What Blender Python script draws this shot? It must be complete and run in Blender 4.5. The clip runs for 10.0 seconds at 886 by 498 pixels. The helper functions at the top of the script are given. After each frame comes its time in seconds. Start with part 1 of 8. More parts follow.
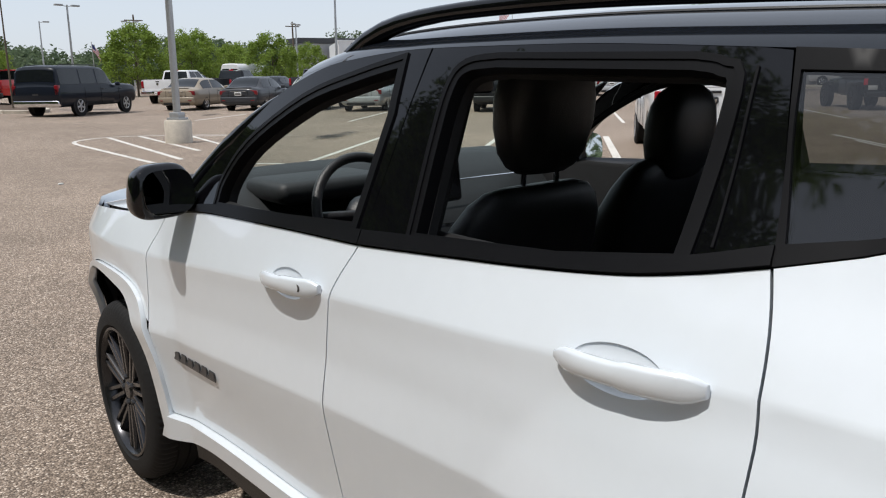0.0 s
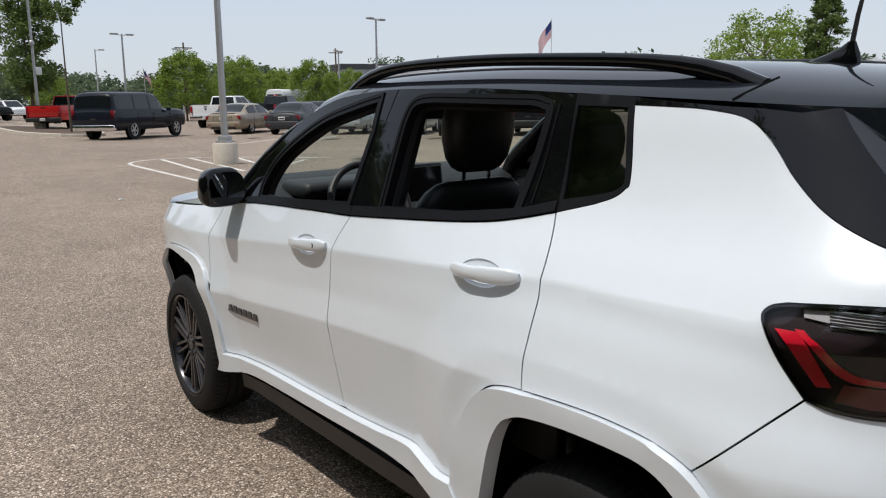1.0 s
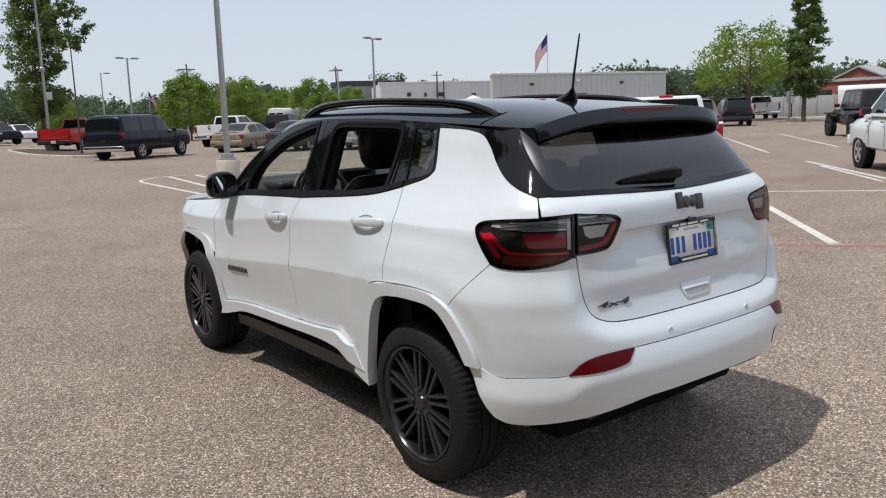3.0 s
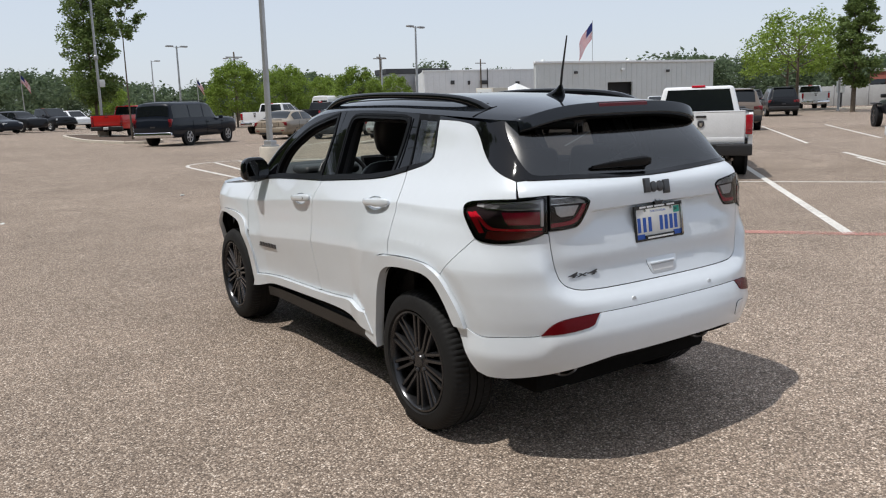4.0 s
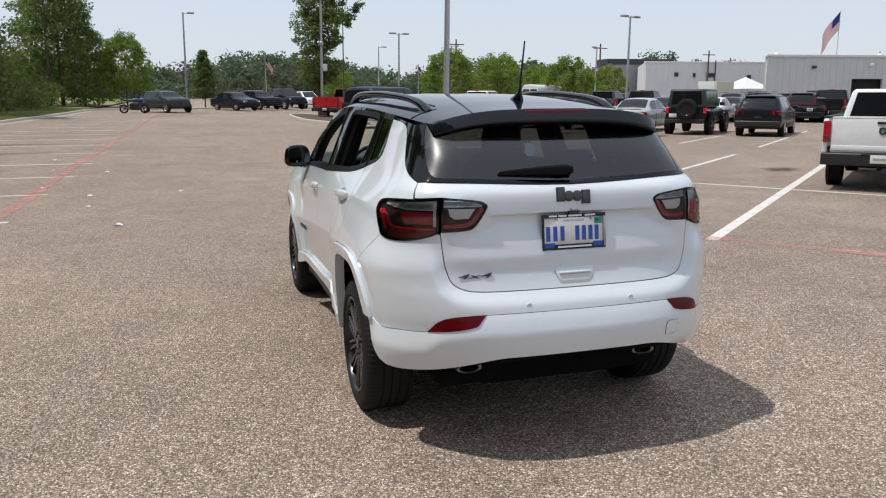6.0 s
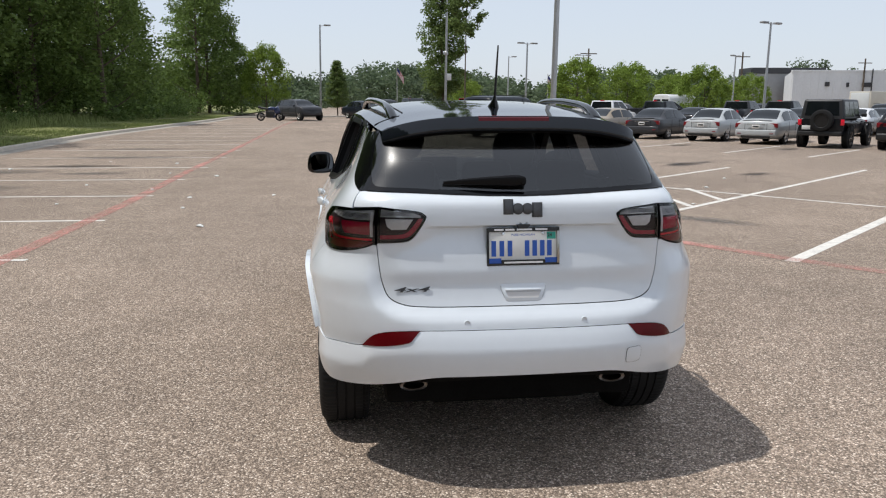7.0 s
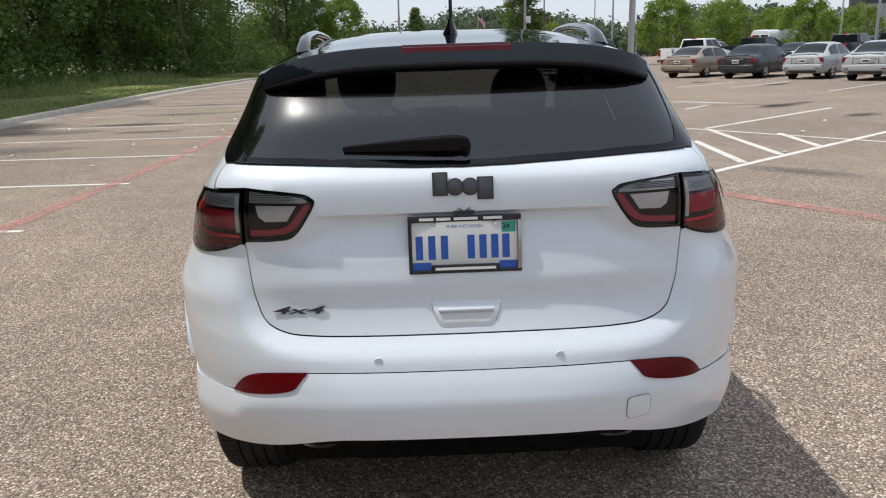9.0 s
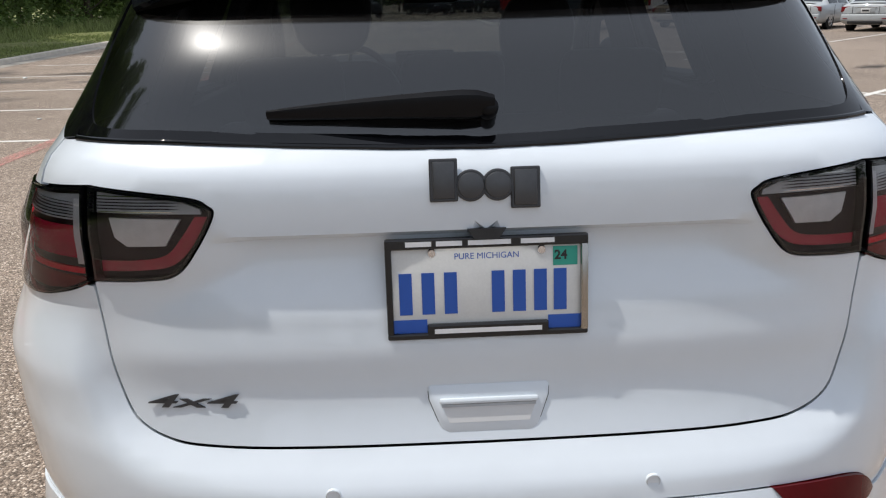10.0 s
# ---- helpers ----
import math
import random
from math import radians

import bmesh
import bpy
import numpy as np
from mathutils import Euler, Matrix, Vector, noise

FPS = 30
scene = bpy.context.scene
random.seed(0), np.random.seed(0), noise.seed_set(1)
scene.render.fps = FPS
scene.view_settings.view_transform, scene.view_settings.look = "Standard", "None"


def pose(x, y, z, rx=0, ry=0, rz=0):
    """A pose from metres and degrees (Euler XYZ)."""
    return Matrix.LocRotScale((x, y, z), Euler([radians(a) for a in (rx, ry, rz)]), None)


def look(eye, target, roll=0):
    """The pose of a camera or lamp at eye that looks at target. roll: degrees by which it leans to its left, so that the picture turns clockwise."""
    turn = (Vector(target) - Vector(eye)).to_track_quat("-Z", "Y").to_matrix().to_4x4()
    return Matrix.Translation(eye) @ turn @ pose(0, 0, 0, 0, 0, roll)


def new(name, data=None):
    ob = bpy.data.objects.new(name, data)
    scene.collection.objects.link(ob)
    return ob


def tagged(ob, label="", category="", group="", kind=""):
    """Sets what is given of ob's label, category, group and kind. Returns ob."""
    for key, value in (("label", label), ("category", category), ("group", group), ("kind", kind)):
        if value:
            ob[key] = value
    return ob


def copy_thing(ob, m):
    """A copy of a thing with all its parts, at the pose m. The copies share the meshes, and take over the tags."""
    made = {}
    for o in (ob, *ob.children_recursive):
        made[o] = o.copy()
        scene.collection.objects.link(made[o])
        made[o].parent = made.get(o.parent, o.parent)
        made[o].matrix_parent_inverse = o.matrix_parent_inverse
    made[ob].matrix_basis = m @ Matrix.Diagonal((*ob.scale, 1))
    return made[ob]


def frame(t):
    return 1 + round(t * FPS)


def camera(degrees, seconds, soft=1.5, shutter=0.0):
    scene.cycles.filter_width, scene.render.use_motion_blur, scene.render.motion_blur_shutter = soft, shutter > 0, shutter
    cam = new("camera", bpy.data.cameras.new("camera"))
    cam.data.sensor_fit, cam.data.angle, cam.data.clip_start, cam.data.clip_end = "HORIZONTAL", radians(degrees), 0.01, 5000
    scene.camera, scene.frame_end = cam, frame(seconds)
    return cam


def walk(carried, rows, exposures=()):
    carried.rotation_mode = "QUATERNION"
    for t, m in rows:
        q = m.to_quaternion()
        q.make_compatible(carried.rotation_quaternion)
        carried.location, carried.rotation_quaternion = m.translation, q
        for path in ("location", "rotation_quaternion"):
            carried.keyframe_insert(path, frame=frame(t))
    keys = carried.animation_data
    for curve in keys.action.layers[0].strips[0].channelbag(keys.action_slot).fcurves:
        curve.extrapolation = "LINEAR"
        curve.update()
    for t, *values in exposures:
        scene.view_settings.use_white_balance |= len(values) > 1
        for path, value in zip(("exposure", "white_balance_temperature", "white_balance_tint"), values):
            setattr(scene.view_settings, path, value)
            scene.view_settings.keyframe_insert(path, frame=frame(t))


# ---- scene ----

# ---- camera ----
cam = camera(59.4, 10.0, soft=1.15)
PATH = [
    (0, (-1.696, -1.575, 1.502), (-0.45, -0.075, 1.06), -0.9),
    (0.5, (-1.902, -1.994, 1.513), (-0.713, -0.438, 1.107), -0.7),
    (1, (-2.068, -2.411, 1.522), (-0.893, -0.838, 1.141), -1.0),
    (1.5, (-2.275, -2.816, 1.537), (-1.086, -1.249, 1.175), -1.5),
    (2, (-2.375, -3.227, 1.55), (-1.179, -1.662, 1.202), -1.9),
    (2.5, (-2.514, -3.613, 1.553), (-1.325, -2.042, 1.212), -2.1),
    (4, (-2.73, -4.43, 1.581), (-1.654, -2.786, 1.21), -2.0),
    (4.5, (-2.586, -4.656, 1.578), (-1.588, -2.966, 1.19), -1.5),
    (5, (-2.313, -4.904, 1.61), (-1.425, -3.157, 1.21), -0.9),
    (5.5, (-1.966, -5.023, 1.613), (-1.219, -3.212, 1.211), -0.4),
    (6, (-1.596, -5.17, 1.621), (-1.009, -3.298, 1.232), -0.1),
    (7.5, (-0.418, -5.216, 1.594), (-0.28, -3.255, 1.226), -0.1),
    (8, (-0.203, -5.06, 1.58), (-0.142, -3.101, 1.185), -0.7),
    (8.5, (-0.15, -4.647, 1.561), (-0.123, -2.695, 1.126), -1.4),
    (9, (-0.096, -4.145, 1.533), (-0.064, -2.206, 1.044), -1.9),
    (9.5, (-0.149, -3.668, 1.479), (-0.087, -1.738, 0.959), -1.9),
    (10, (-0.11, -3.182, 1.442), (-0.038, -1.278, 0.834), -1.5),
]
walk(cam, [(t, look(eye, target, roll)) for t, eye, target, roll in PATH],
     [(0, 0.08), (1.0, -0.02), (2.5, -0.02), (4.5, 0.04), (6.0, 0.06), (7.5, 0.11), (8.0, 0.14), (9.0, 0.14), (10.0, 0.14)])

# ---- light ----
SUN = Vector((-0.40, 0.06, 0.91)).normalized()
lamp = bpy.data.lights.new("sun", "SUN")
lamp.energy, lamp.angle, lamp.color = 3.25, radians(0.9), (1.0, 0.965, 0.91)
new("sun", lamp).matrix_world = look(SUN * 60, (0, 0, 0))
world = bpy.data.worlds.new("sky")
scene.world = world
world.use_nodes = True
sky = world.node_tree.nodes.new("ShaderNodeTexSky")
sky.sky_type, sky.sun_disc = "NISHITA", False
sky.sun_elevation, sky.sun_rotation = math.asin(SUN.z), math.atan2(SUN.x, SUN.y)
sky.air_density, sky.dust_density, sky.ozone_density = 1.0, 1.0, 1.0
back = world.node_tree.nodes["Background"]
back.inputs["Strength"].default_value = 0.139
haze = world.node_tree.nodes.new("ShaderNodeMix")  # an even summer haze veils the blue
haze.data_type = "RGBA"
haze.inputs[0].default_value = 0.78
haze.inputs[7].default_value = (4.75, 5.15, 5.85, 1)
world.node_tree.links.new(sky.outputs[0], haze.inputs[6])
world.node_tree.links.new(haze.outputs[2], back.inputs["Color"])

# ---- materials ----
def mat(name, colour, rough=0.5, metal=0.0, coat=0.0, vary=0.0, scale=8.0, bump=0.0, bscale=200.0, spec=0.5, rand=0.0):
    """A Principled surface with noise in its colour at two scales, some roughness wear and a fine bump."""
    m = bpy.data.materials.new(name)
    m.use_nodes = True
    nt = m.node_tree
    b = nt.nodes["Principled BSDF"]
    b.inputs["Base Color"].default_value = (*colour, 1)
    b.inputs["Roughness"].default_value = rough
    b.inputs["Metallic"].default_value = metal
    b.inputs["Coat Weight"].default_value = coat
    b.inputs["Coat Roughness"].default_value = 0.03
    b.inputs["Specular IOR Level"].default_value = spec
    tc = nt.nodes.new("ShaderNodeTexCoord")
    if vary or rand:
        a, c = nt.nodes.new("ShaderNodeTexNoise"), nt.nodes.new("ShaderNodeTexNoise")
        a.inputs["Scale"].default_value, c.inputs["Scale"].default_value = scale, scale * 9
        a.inputs["Detail"].default_value = c.inputs["Detail"].default_value = 5
        add = nt.nodes.new("ShaderNodeMath")
        add.operation = "MULTIPLY_ADD"
        add.inputs[1].default_value = 0.5
        half = nt.nodes.new("ShaderNodeMath")
        half.operation = "MULTIPLY"
        half.inputs[1].default_value = 0.5
        ramp = nt.nodes.new("ShaderNodeMapRange")
        ramp.inputs["From Min"].default_value, ramp.inputs["From Max"].default_value = 0.35, 0.65
        ramp.inputs["To Min"].default_value, ramp.inputs["To Max"].default_value = 1 - vary, 1 + vary
        nt.links.new(tc.outputs["Object"], a.inputs["Vector"])
        nt.links.new(tc.outputs["Object"], c.inputs["Vector"])
        nt.links.new(c.outputs["Fac"], half.inputs[0])
        nt.links.new(a.outputs["Fac"], add.inputs[0])
        nt.links.new(half.outputs[0], add.inputs[2])
        nt.links.new(add.outputs[0], ramp.inputs["Value"])
        mul = nt.nodes.new("ShaderNodeVectorMath")
        mul.operation = "SCALE"
        mul.inputs[0].default_value = colour
        fac = ramp.outputs[0]
        if rand:
            isl = nt.nodes.new("ShaderNodeNewGeometry")
            rr = nt.nodes.new("ShaderNodeMapRange")
            rr.inputs["To Min"].default_value, rr.inputs["To Max"].default_value = 1 - rand, 1 + rand
            nt.links.new(isl.outputs["Random Per Island"], rr.inputs["Value"])
            mm = nt.nodes.new("ShaderNodeMath")
            mm.operation = "MULTIPLY"
            nt.links.new(rr.outputs[0], mm.inputs[0])
            nt.links.new(fac, mm.inputs[1])
            fac = mm.outputs[0]
        nt.links.new(fac, mul.inputs["Scale"])
        nt.links.new(mul.outputs[0], b.inputs["Base Color"])
    if bump:
        n = nt.nodes.new("ShaderNodeTexNoise")
        n.inputs["Scale"].default_value, n.inputs["Detail"].default_value = bscale, 3
        bp = nt.nodes.new("ShaderNodeBump")
        bp.inputs["Strength"].default_value, bp.inputs["Distance"].default_value = bump, 0.003
        nt.links.new(tc.outputs["Object"], n.inputs["Vector"])
        nt.links.new(n.outputs["Fac"], bp.inputs["Height"])
        nt.links.new(bp.outputs[0], b.inputs["Normal"])
    return m


def glass(name, tint, ior=1.52, film=0.0):
    """A thin tinted pane: light passes dimmed by the tint, mirrors by Fresnel, and a dusty film spreads some of it."""
    m = bpy.data.materials.new(name)
    m.use_nodes = True
    nt = m.node_tree
    nt.nodes.remove(nt.nodes["Principled BSDF"])
    tr, gl, mix, fr = (nt.nodes.new(k) for k in ("ShaderNodeBsdfTransparent", "ShaderNodeBsdfGlossy", "ShaderNodeMixShader", "ShaderNodeFresnel"))
    tr.inputs["Color"].default_value = (*tint, 1)
    gl.inputs["Roughness"].default_value = 0.035 if film else 0.012
    gl.inputs["Color"].default_value = (1, 1, 1, 1)
    fr.inputs["IOR"].default_value = ior
    nt.links.new(fr.outputs[0], mix.inputs[0])
    nt.links.new(tr.outputs[0], mix.inputs[1])
    nt.links.new(gl.outputs[0], mix.inputs[2])
    out = mix
    if film:
        soft, more = nt.nodes.new("ShaderNodeBsdfGlossy"), nt.nodes.new("ShaderNodeMixShader")
        soft.inputs["Roughness"].default_value = 0.27
        more.inputs[0].default_value = film
        nt.links.new(mix.outputs[0], more.inputs[1])
        nt.links.new(soft.outputs[0], more.inputs[2])
        out = more
    nt.links.new(out.outputs[0], nt.nodes["Material Output"].inputs["Surface"])
    return m


def asphalt():
    """Worn asphalt: pale stones in a darker binder, with broad stains and patches."""
    m = bpy.data.materials.new("asphalt")
    m.use_nodes = True
    nt = m.node_tree
    b = nt.nodes["Principled BSDF"]
    b.inputs["Roughness"].default_value = 0.88
    b.inputs["Specular IOR Level"].default_value = 0.25
    tc = nt.nodes.new("ShaderNodeTexCoord")

    def node(kind, **values):
        n = nt.nodes.new(kind)
        for k, v in values.items():
            n.inputs[k].default_value = v
        return n

    def link(a, c):
        nt.links.new(a, c)

    stones = node("ShaderNodeTexVoronoi", Scale=116.0)
    small = node("ShaderNodeTexVoronoi", Scale=290.0)
    for v in (stones, small):
        link(tc.outputs["Object"], v.inputs["Vector"])
    tone = nt.nodes.new("ShaderNodeValToRGB")
    tone.color_ramp.elements[0].color, tone.color_ramp.elements[1].color = (0.092, 0.068, 0.052, 1), (0.92, 0.79, 0.67, 1)
    for at, col in ((0.28, (0.205, 0.154, 0.117, 1)), (0.60, (0.342, 0.262, 0.202, 1)), (0.86, (0.520, 0.412, 0.326, 1))):
        tone.color_ramp.elements.new(at).color = col
    sep = nt.nodes.new("ShaderNodeSeparateColor")
    link(stones.outputs["Color"], sep.inputs[0])
    link(sep.outputs[0], tone.inputs[0])
    tone2 = nt.nodes.new("ShaderNodeValToRGB")
    tone2.color_ramp.elements[0].color, tone2.color_ramp.elements[1].color = (0.127, 0.101, 0.082, 1), (0.56, 0.465, 0.385, 1)
    sep2 = nt.nodes.new("ShaderNodeSeparateColor")
    link(small.outputs["Color"], sep2.inputs[0])
    link(sep2.outputs[1], tone2.inputs[0])
    mix = nt.nodes.new("ShaderNodeMix")
    mix.data_type = "RGBA"
    mix.inputs[0].default_value = 0.24
    link(tone.outputs[0], mix.inputs[6])
    link(tone2.outputs[0], mix.inputs[7])
    gap = nt.nodes.new("ShaderNodeMapRange")
    gap.inputs["From Min"].default_value, gap.inputs["From Max"].default_value = 0.25, 0.75
    gap.inputs["To Min"].default_value, gap.inputs["To Max"].default_value = 1.14, 0.52
    link(stones.outputs["Distance"], gap.inputs["Value"])
    broad = node("ShaderNodeTexNoise", Scale=0.16, Detail=6.0, Roughness=0.6)
    mid = node("ShaderNodeTexNoise", Scale=1.3, Detail=5.0, Roughness=0.65)
    fine = node("ShaderNodeTexNoise", Scale=14.0, Detail=3.0)
    scale = gap.outputs[0]
    for n, lo, hi in ((broad, 0.84, 1.16), (mid, 0.90, 1.10), (fine, 0.90, 1.10)):
        link(tc.outputs["Object"], n.inputs["Vector"])
        r = nt.nodes.new("ShaderNodeMapRange")
        r.inputs["From Min"].default_value, r.inputs["From Max"].default_value = 0.3, 0.7
        r.inputs["To Min"].default_value, r.inputs["To Max"].default_value = lo, hi
        link(n.outputs["Fac"], r.inputs["Value"])
        mu = nt.nodes.new("ShaderNodeMath")
        mu.operation = "MULTIPLY"
        link(scale, mu.inputs[0])
        link(r.outputs[0], mu.inputs[1])
        scale = mu.outputs[0]
    out = nt.nodes.new("ShaderNodeVectorMath")
    out.operation = "SCALE"
    link(mix.outputs[2], out.inputs[0])
    link(scale, out.inputs["Scale"])
    link(out.outputs[0], b.inputs["Base Color"])
    bp = nt.nodes.new("ShaderNodeBump")
    bp.invert = True
    bp.inputs["Strength"].default_value, bp.inputs["Distance"].default_value = 0.9, 0.006
    link(stones.outputs["Distance"], bp.inputs["Height"])
    link(bp.outputs[0], b.inputs["Normal"])
    return m


WHITE = mat("white pearl paint", (0.683, 0.728, 0.772), 0.30, coat=1.0, vary=0.012, scale=3)
GLOSSBLACK = mat("gloss black paint", (0.003, 0.003, 0.004), 0.03, vary=0.1, scale=5, spec=0.42)
SATIN = mat("satin black plastic", (0.018, 0.018, 0.019), 0.45, vary=0.15, scale=20, bump=0.15, bscale=900)
ROOFBLACK = mat("gloss black roof paint", (0.009, 0.011, 0.015), 0.25, coat=1.0, vary=0.1, scale=5, spec=0.0)
TRIM = mat("dark weatherstrip", (0.006, 0.006, 0.007), 0.36, vary=0.12, scale=30, spec=0.15)
UNDER = mat("black underbody", (0.006, 0.006, 0.006), 0.85, vary=0.25, scale=12, spec=0.08)
RUBBER = mat("tyre rubber", (0.0105, 0.0105, 0.011), 0.75, vary=0.18, scale=25, bump=0.25, bscale=400, spec=0.3)
RIMDARK = mat("dark grey alloy", (0.050, 0.050, 0.053), 0.22, metal=0.75, vary=0.12, scale=20)
RIMSILVER = mat("silver alloy", (0.55, 0.55, 0.56), 0.3, metal=0.85, vary=0.1, scale=20)
CHROME = mat("chrome", (0.75, 0.75, 0.77), 0.12, metal=1.0)
STEEL = mat("brushed exhaust steel", (0.22, 0.20, 0.185), 0.38, metal=1.0, vary=0.2, scale=40)
LEATHER = mat("black leather", (0.028, 0.028, 0.031), 0.36, vary=0.2, scale=30, bump=0.35, bscale=500)
CABIN = mat("dark cabin plastic", (0.011, 0.011, 0.012), 0.6, vary=0.15, scale=30, bump=0.2, bscale=700)
DASH = mat("grey dashboard skin", (0.017, 0.019, 0.021), 0.55, vary=0.12, scale=25, bump=0.25, bscale=600)
HEADLINER = mat("black headliner cloth", (0.016, 0.016, 0.016), 0.95, vary=0.2, scale=60)
SCREEN = mat("dark screen glass", (0.012, 0.012, 0.014), 0.08)
TINT = glass("privacy glass", (0.22, 0.23, 0.228), 1.66, 0.004)
REARPANE = glass("dusty rear privacy glass", (0.092, 0.098, 0.102), 1.74, 0.021)
CLEARPANE = glass("clear glass", (0.80, 0.88, 0.82))
DARKPANE = mat("dark parked car glass", (0.009, 0.011, 0.013), 0.06, spec=0.50)
LENS = glass("smoked lamp lens", (0.96, 0.95, 0.95), 1.42)
LAMPDARK = mat("dark lamp housing", (0.022, 0.014, 0.017), 0.3, vary=0.1, scale=30, spec=0.2)
LAMPMID = mat("crimson lamp plastic", (0.36, 0.010, 0.040), 0.25, coat=0.4, vary=0.15, scale=40)
LAMPRED = mat("red lamp plastic", (0.74, 0.011, 0.036), 0.25, coat=0.6, vary=0.15, scale=40)
LAMPDEEP = mat("deep red lamp plastic", (0.19, 0.006, 0.011), 0.3, coat=0.2, vary=0.15, scale=40)
LAMPGREY = mat("grey ribbed lamp plastic", (0.44, 0.45, 0.47), 0.3, coat=0.5, vary=0.1, scale=60)
LAMPCLEAR = mat("clear reflector lamp", (0.62, 0.63, 0.65), 0.3, metal=0.3, vary=0.1, scale=60)
TRUCKRED = mat("truck lamp red", (0.33, 0.010, 0.020), 0.25, coat=0.5, vary=0.2, scale=30)
REDGLOSS = mat("red reflector", (0.085, 0.002, 0.004), 0.25, spec=0.15, vary=0.1, scale=60)
BADGE = mat("dark grey badge", (0.055, 0.055, 0.058), 0.35, metal=0.4)
PLATEWHITE = mat("plate white", (0.72, 0.72, 0.70), 0.4, vary=0.04, scale=30)
PLATEBLUE = mat("plate blue", (0.02, 0.10, 0.46), 0.4)
TEAL = mat("sticker teal", (0.03, 0.36, 0.27), 0.45)
LETTER = mat("white lettering", (0.8, 0.8, 0.8), 0.5)
def stain(name, colour, cover):
    """A flat stain whose edge frays out: dark residue over the asphalt."""
    m = mat(name, colour, 0.8, vary=0.2, scale=4)
    nt = m.node_tree
    tc, gr, no = (nt.nodes.new(k) for k in ("ShaderNodeTexCoord", "ShaderNodeTexGradient", "ShaderNodeTexNoise"))
    gr.gradient_type = "SPHERICAL"
    no.inputs["Scale"].default_value, no.inputs["Detail"].default_value = 2.2, 6
    nt.links.new(tc.outputs["Object"], gr.inputs["Vector"])
    nt.links.new(tc.outputs["Object"], no.inputs["Vector"])
    mul, rng_ = nt.nodes.new("ShaderNodeMath"), nt.nodes.new("ShaderNodeMapRange")
    mul.operation = "MULTIPLY"
    nt.links.new(gr.outputs["Fac"], mul.inputs[0])
    nt.links.new(no.outputs["Fac"], mul.inputs[1])
    rng_.inputs["From Min"].default_value, rng_.inputs["From Max"].default_value = 0.06, 0.42
    rng_.inputs["To Max"].default_value = cover
    nt.links.new(mul.outputs[0], rng_.inputs["Value"])
    nt.links.new(rng_.outputs[0], nt.nodes["Principled BSDF"].inputs["Alpha"])
    return m


def worn(m, lo, hi, least):
    """Wears holes into paint: fine noise thins it where traffic rubbed it off."""
    nt = m.node_tree
    tc, a, c = (nt.nodes.new(k) for k in ("ShaderNodeTexCoord", "ShaderNodeTexNoise", "ShaderNodeTexNoise"))
    a.inputs["Scale"].default_value, a.inputs["Detail"].default_value = 38, 4
    c.inputs["Scale"].default_value, c.inputs["Detail"].default_value = 1.7, 3
    mean, r = nt.nodes.new("ShaderNodeMix"), nt.nodes.new("ShaderNodeMapRange")
    mean.inputs[0].default_value = 0.5
    for n, k in ((a, 2), (c, 3)):
        nt.links.new(tc.outputs["Object"], n.inputs["Vector"])
        nt.links.new(n.outputs["Fac"], mean.inputs[k])
    r.inputs["From Min"].default_value, r.inputs["From Max"].default_value, r.inputs["To Min"].default_value = lo, hi, least
    nt.links.new(mean.outputs[0], r.inputs["Value"])
    nt.links.new(r.outputs[0], nt.nodes["Principled BSDF"].inputs["Alpha"])
    return m


ASPHALT = asphalt()
OIL = stain("oil stain", (0.035, 0.030, 0.027), 0.62)
DAMP = stain("grey residue", (0.13, 0.12, 0.11), 0.55)
LINE = worn(mat("worn white road paint", (0.63, 0.605, 0.56), 0.75, vary=0.22, scale=9), 0.30, 0.46, 0.45)
REDLINE = mat("faded red road paint", (0.52, 0.25, 0.21), 0.85, vary=0.22, scale=7)
worn(REDLINE, 0.39, 0.67, 0.10)
CONCRETE = mat("pale concrete", (0.52, 0.47, 0.40), 0.85, vary=0.18, scale=5, bump=0.4, bscale=120)
GUTTER = mat("grey gutter concrete", (0.34, 0.31, 0.27), 0.88, vary=0.18, scale=3, bump=0.3, bscale=120)
GRASS = mat("mown grass soil", (0.18, 0.19, 0.06), 0.95, vary=0.4, scale=1.2)
BLADES = mat("grass blades", (0.21, 0.25, 0.08), 0.8, vary=0.25, scale=1.0, rand=0.45)
MULCH = mat("brown mulch", (0.09, 0.06, 0.042), 0.95, vary=0.4, scale=8)
GALV = mat("galvanised steel", (0.42, 0.43, 0.44), 0.42, metal=0.6, vary=0.12, scale=4)
BARK = mat("grey brown bark", (0.11, 0.085, 0.062), 0.95, vary=0.35, scale=10, bump=0.8, bscale=60)
METALWALL = mat("pale metal cladding", (0.56, 0.58, 0.57), 0.45, vary=0.05, scale=0.5)
WHITEWALL = mat("white rendered wall", (0.70, 0.71, 0.71), 0.7, vary=0.05, scale=0.4)
DARKTRIM = mat("dark roof fascia", (0.04, 0.04, 0.042), 0.6, vary=0.1, scale=2)
BRICK = mat("red brick", (0.24, 0.075, 0.055), 0.85, vary=0.2, scale=2.5)
GREYWALL = mat("grey fence panels", (0.34, 0.34, 0.34), 0.8, vary=0.1, scale=1.5)
DARKHOLE = mat("dark interior", (0.012, 0.012, 0.013), 0.9)

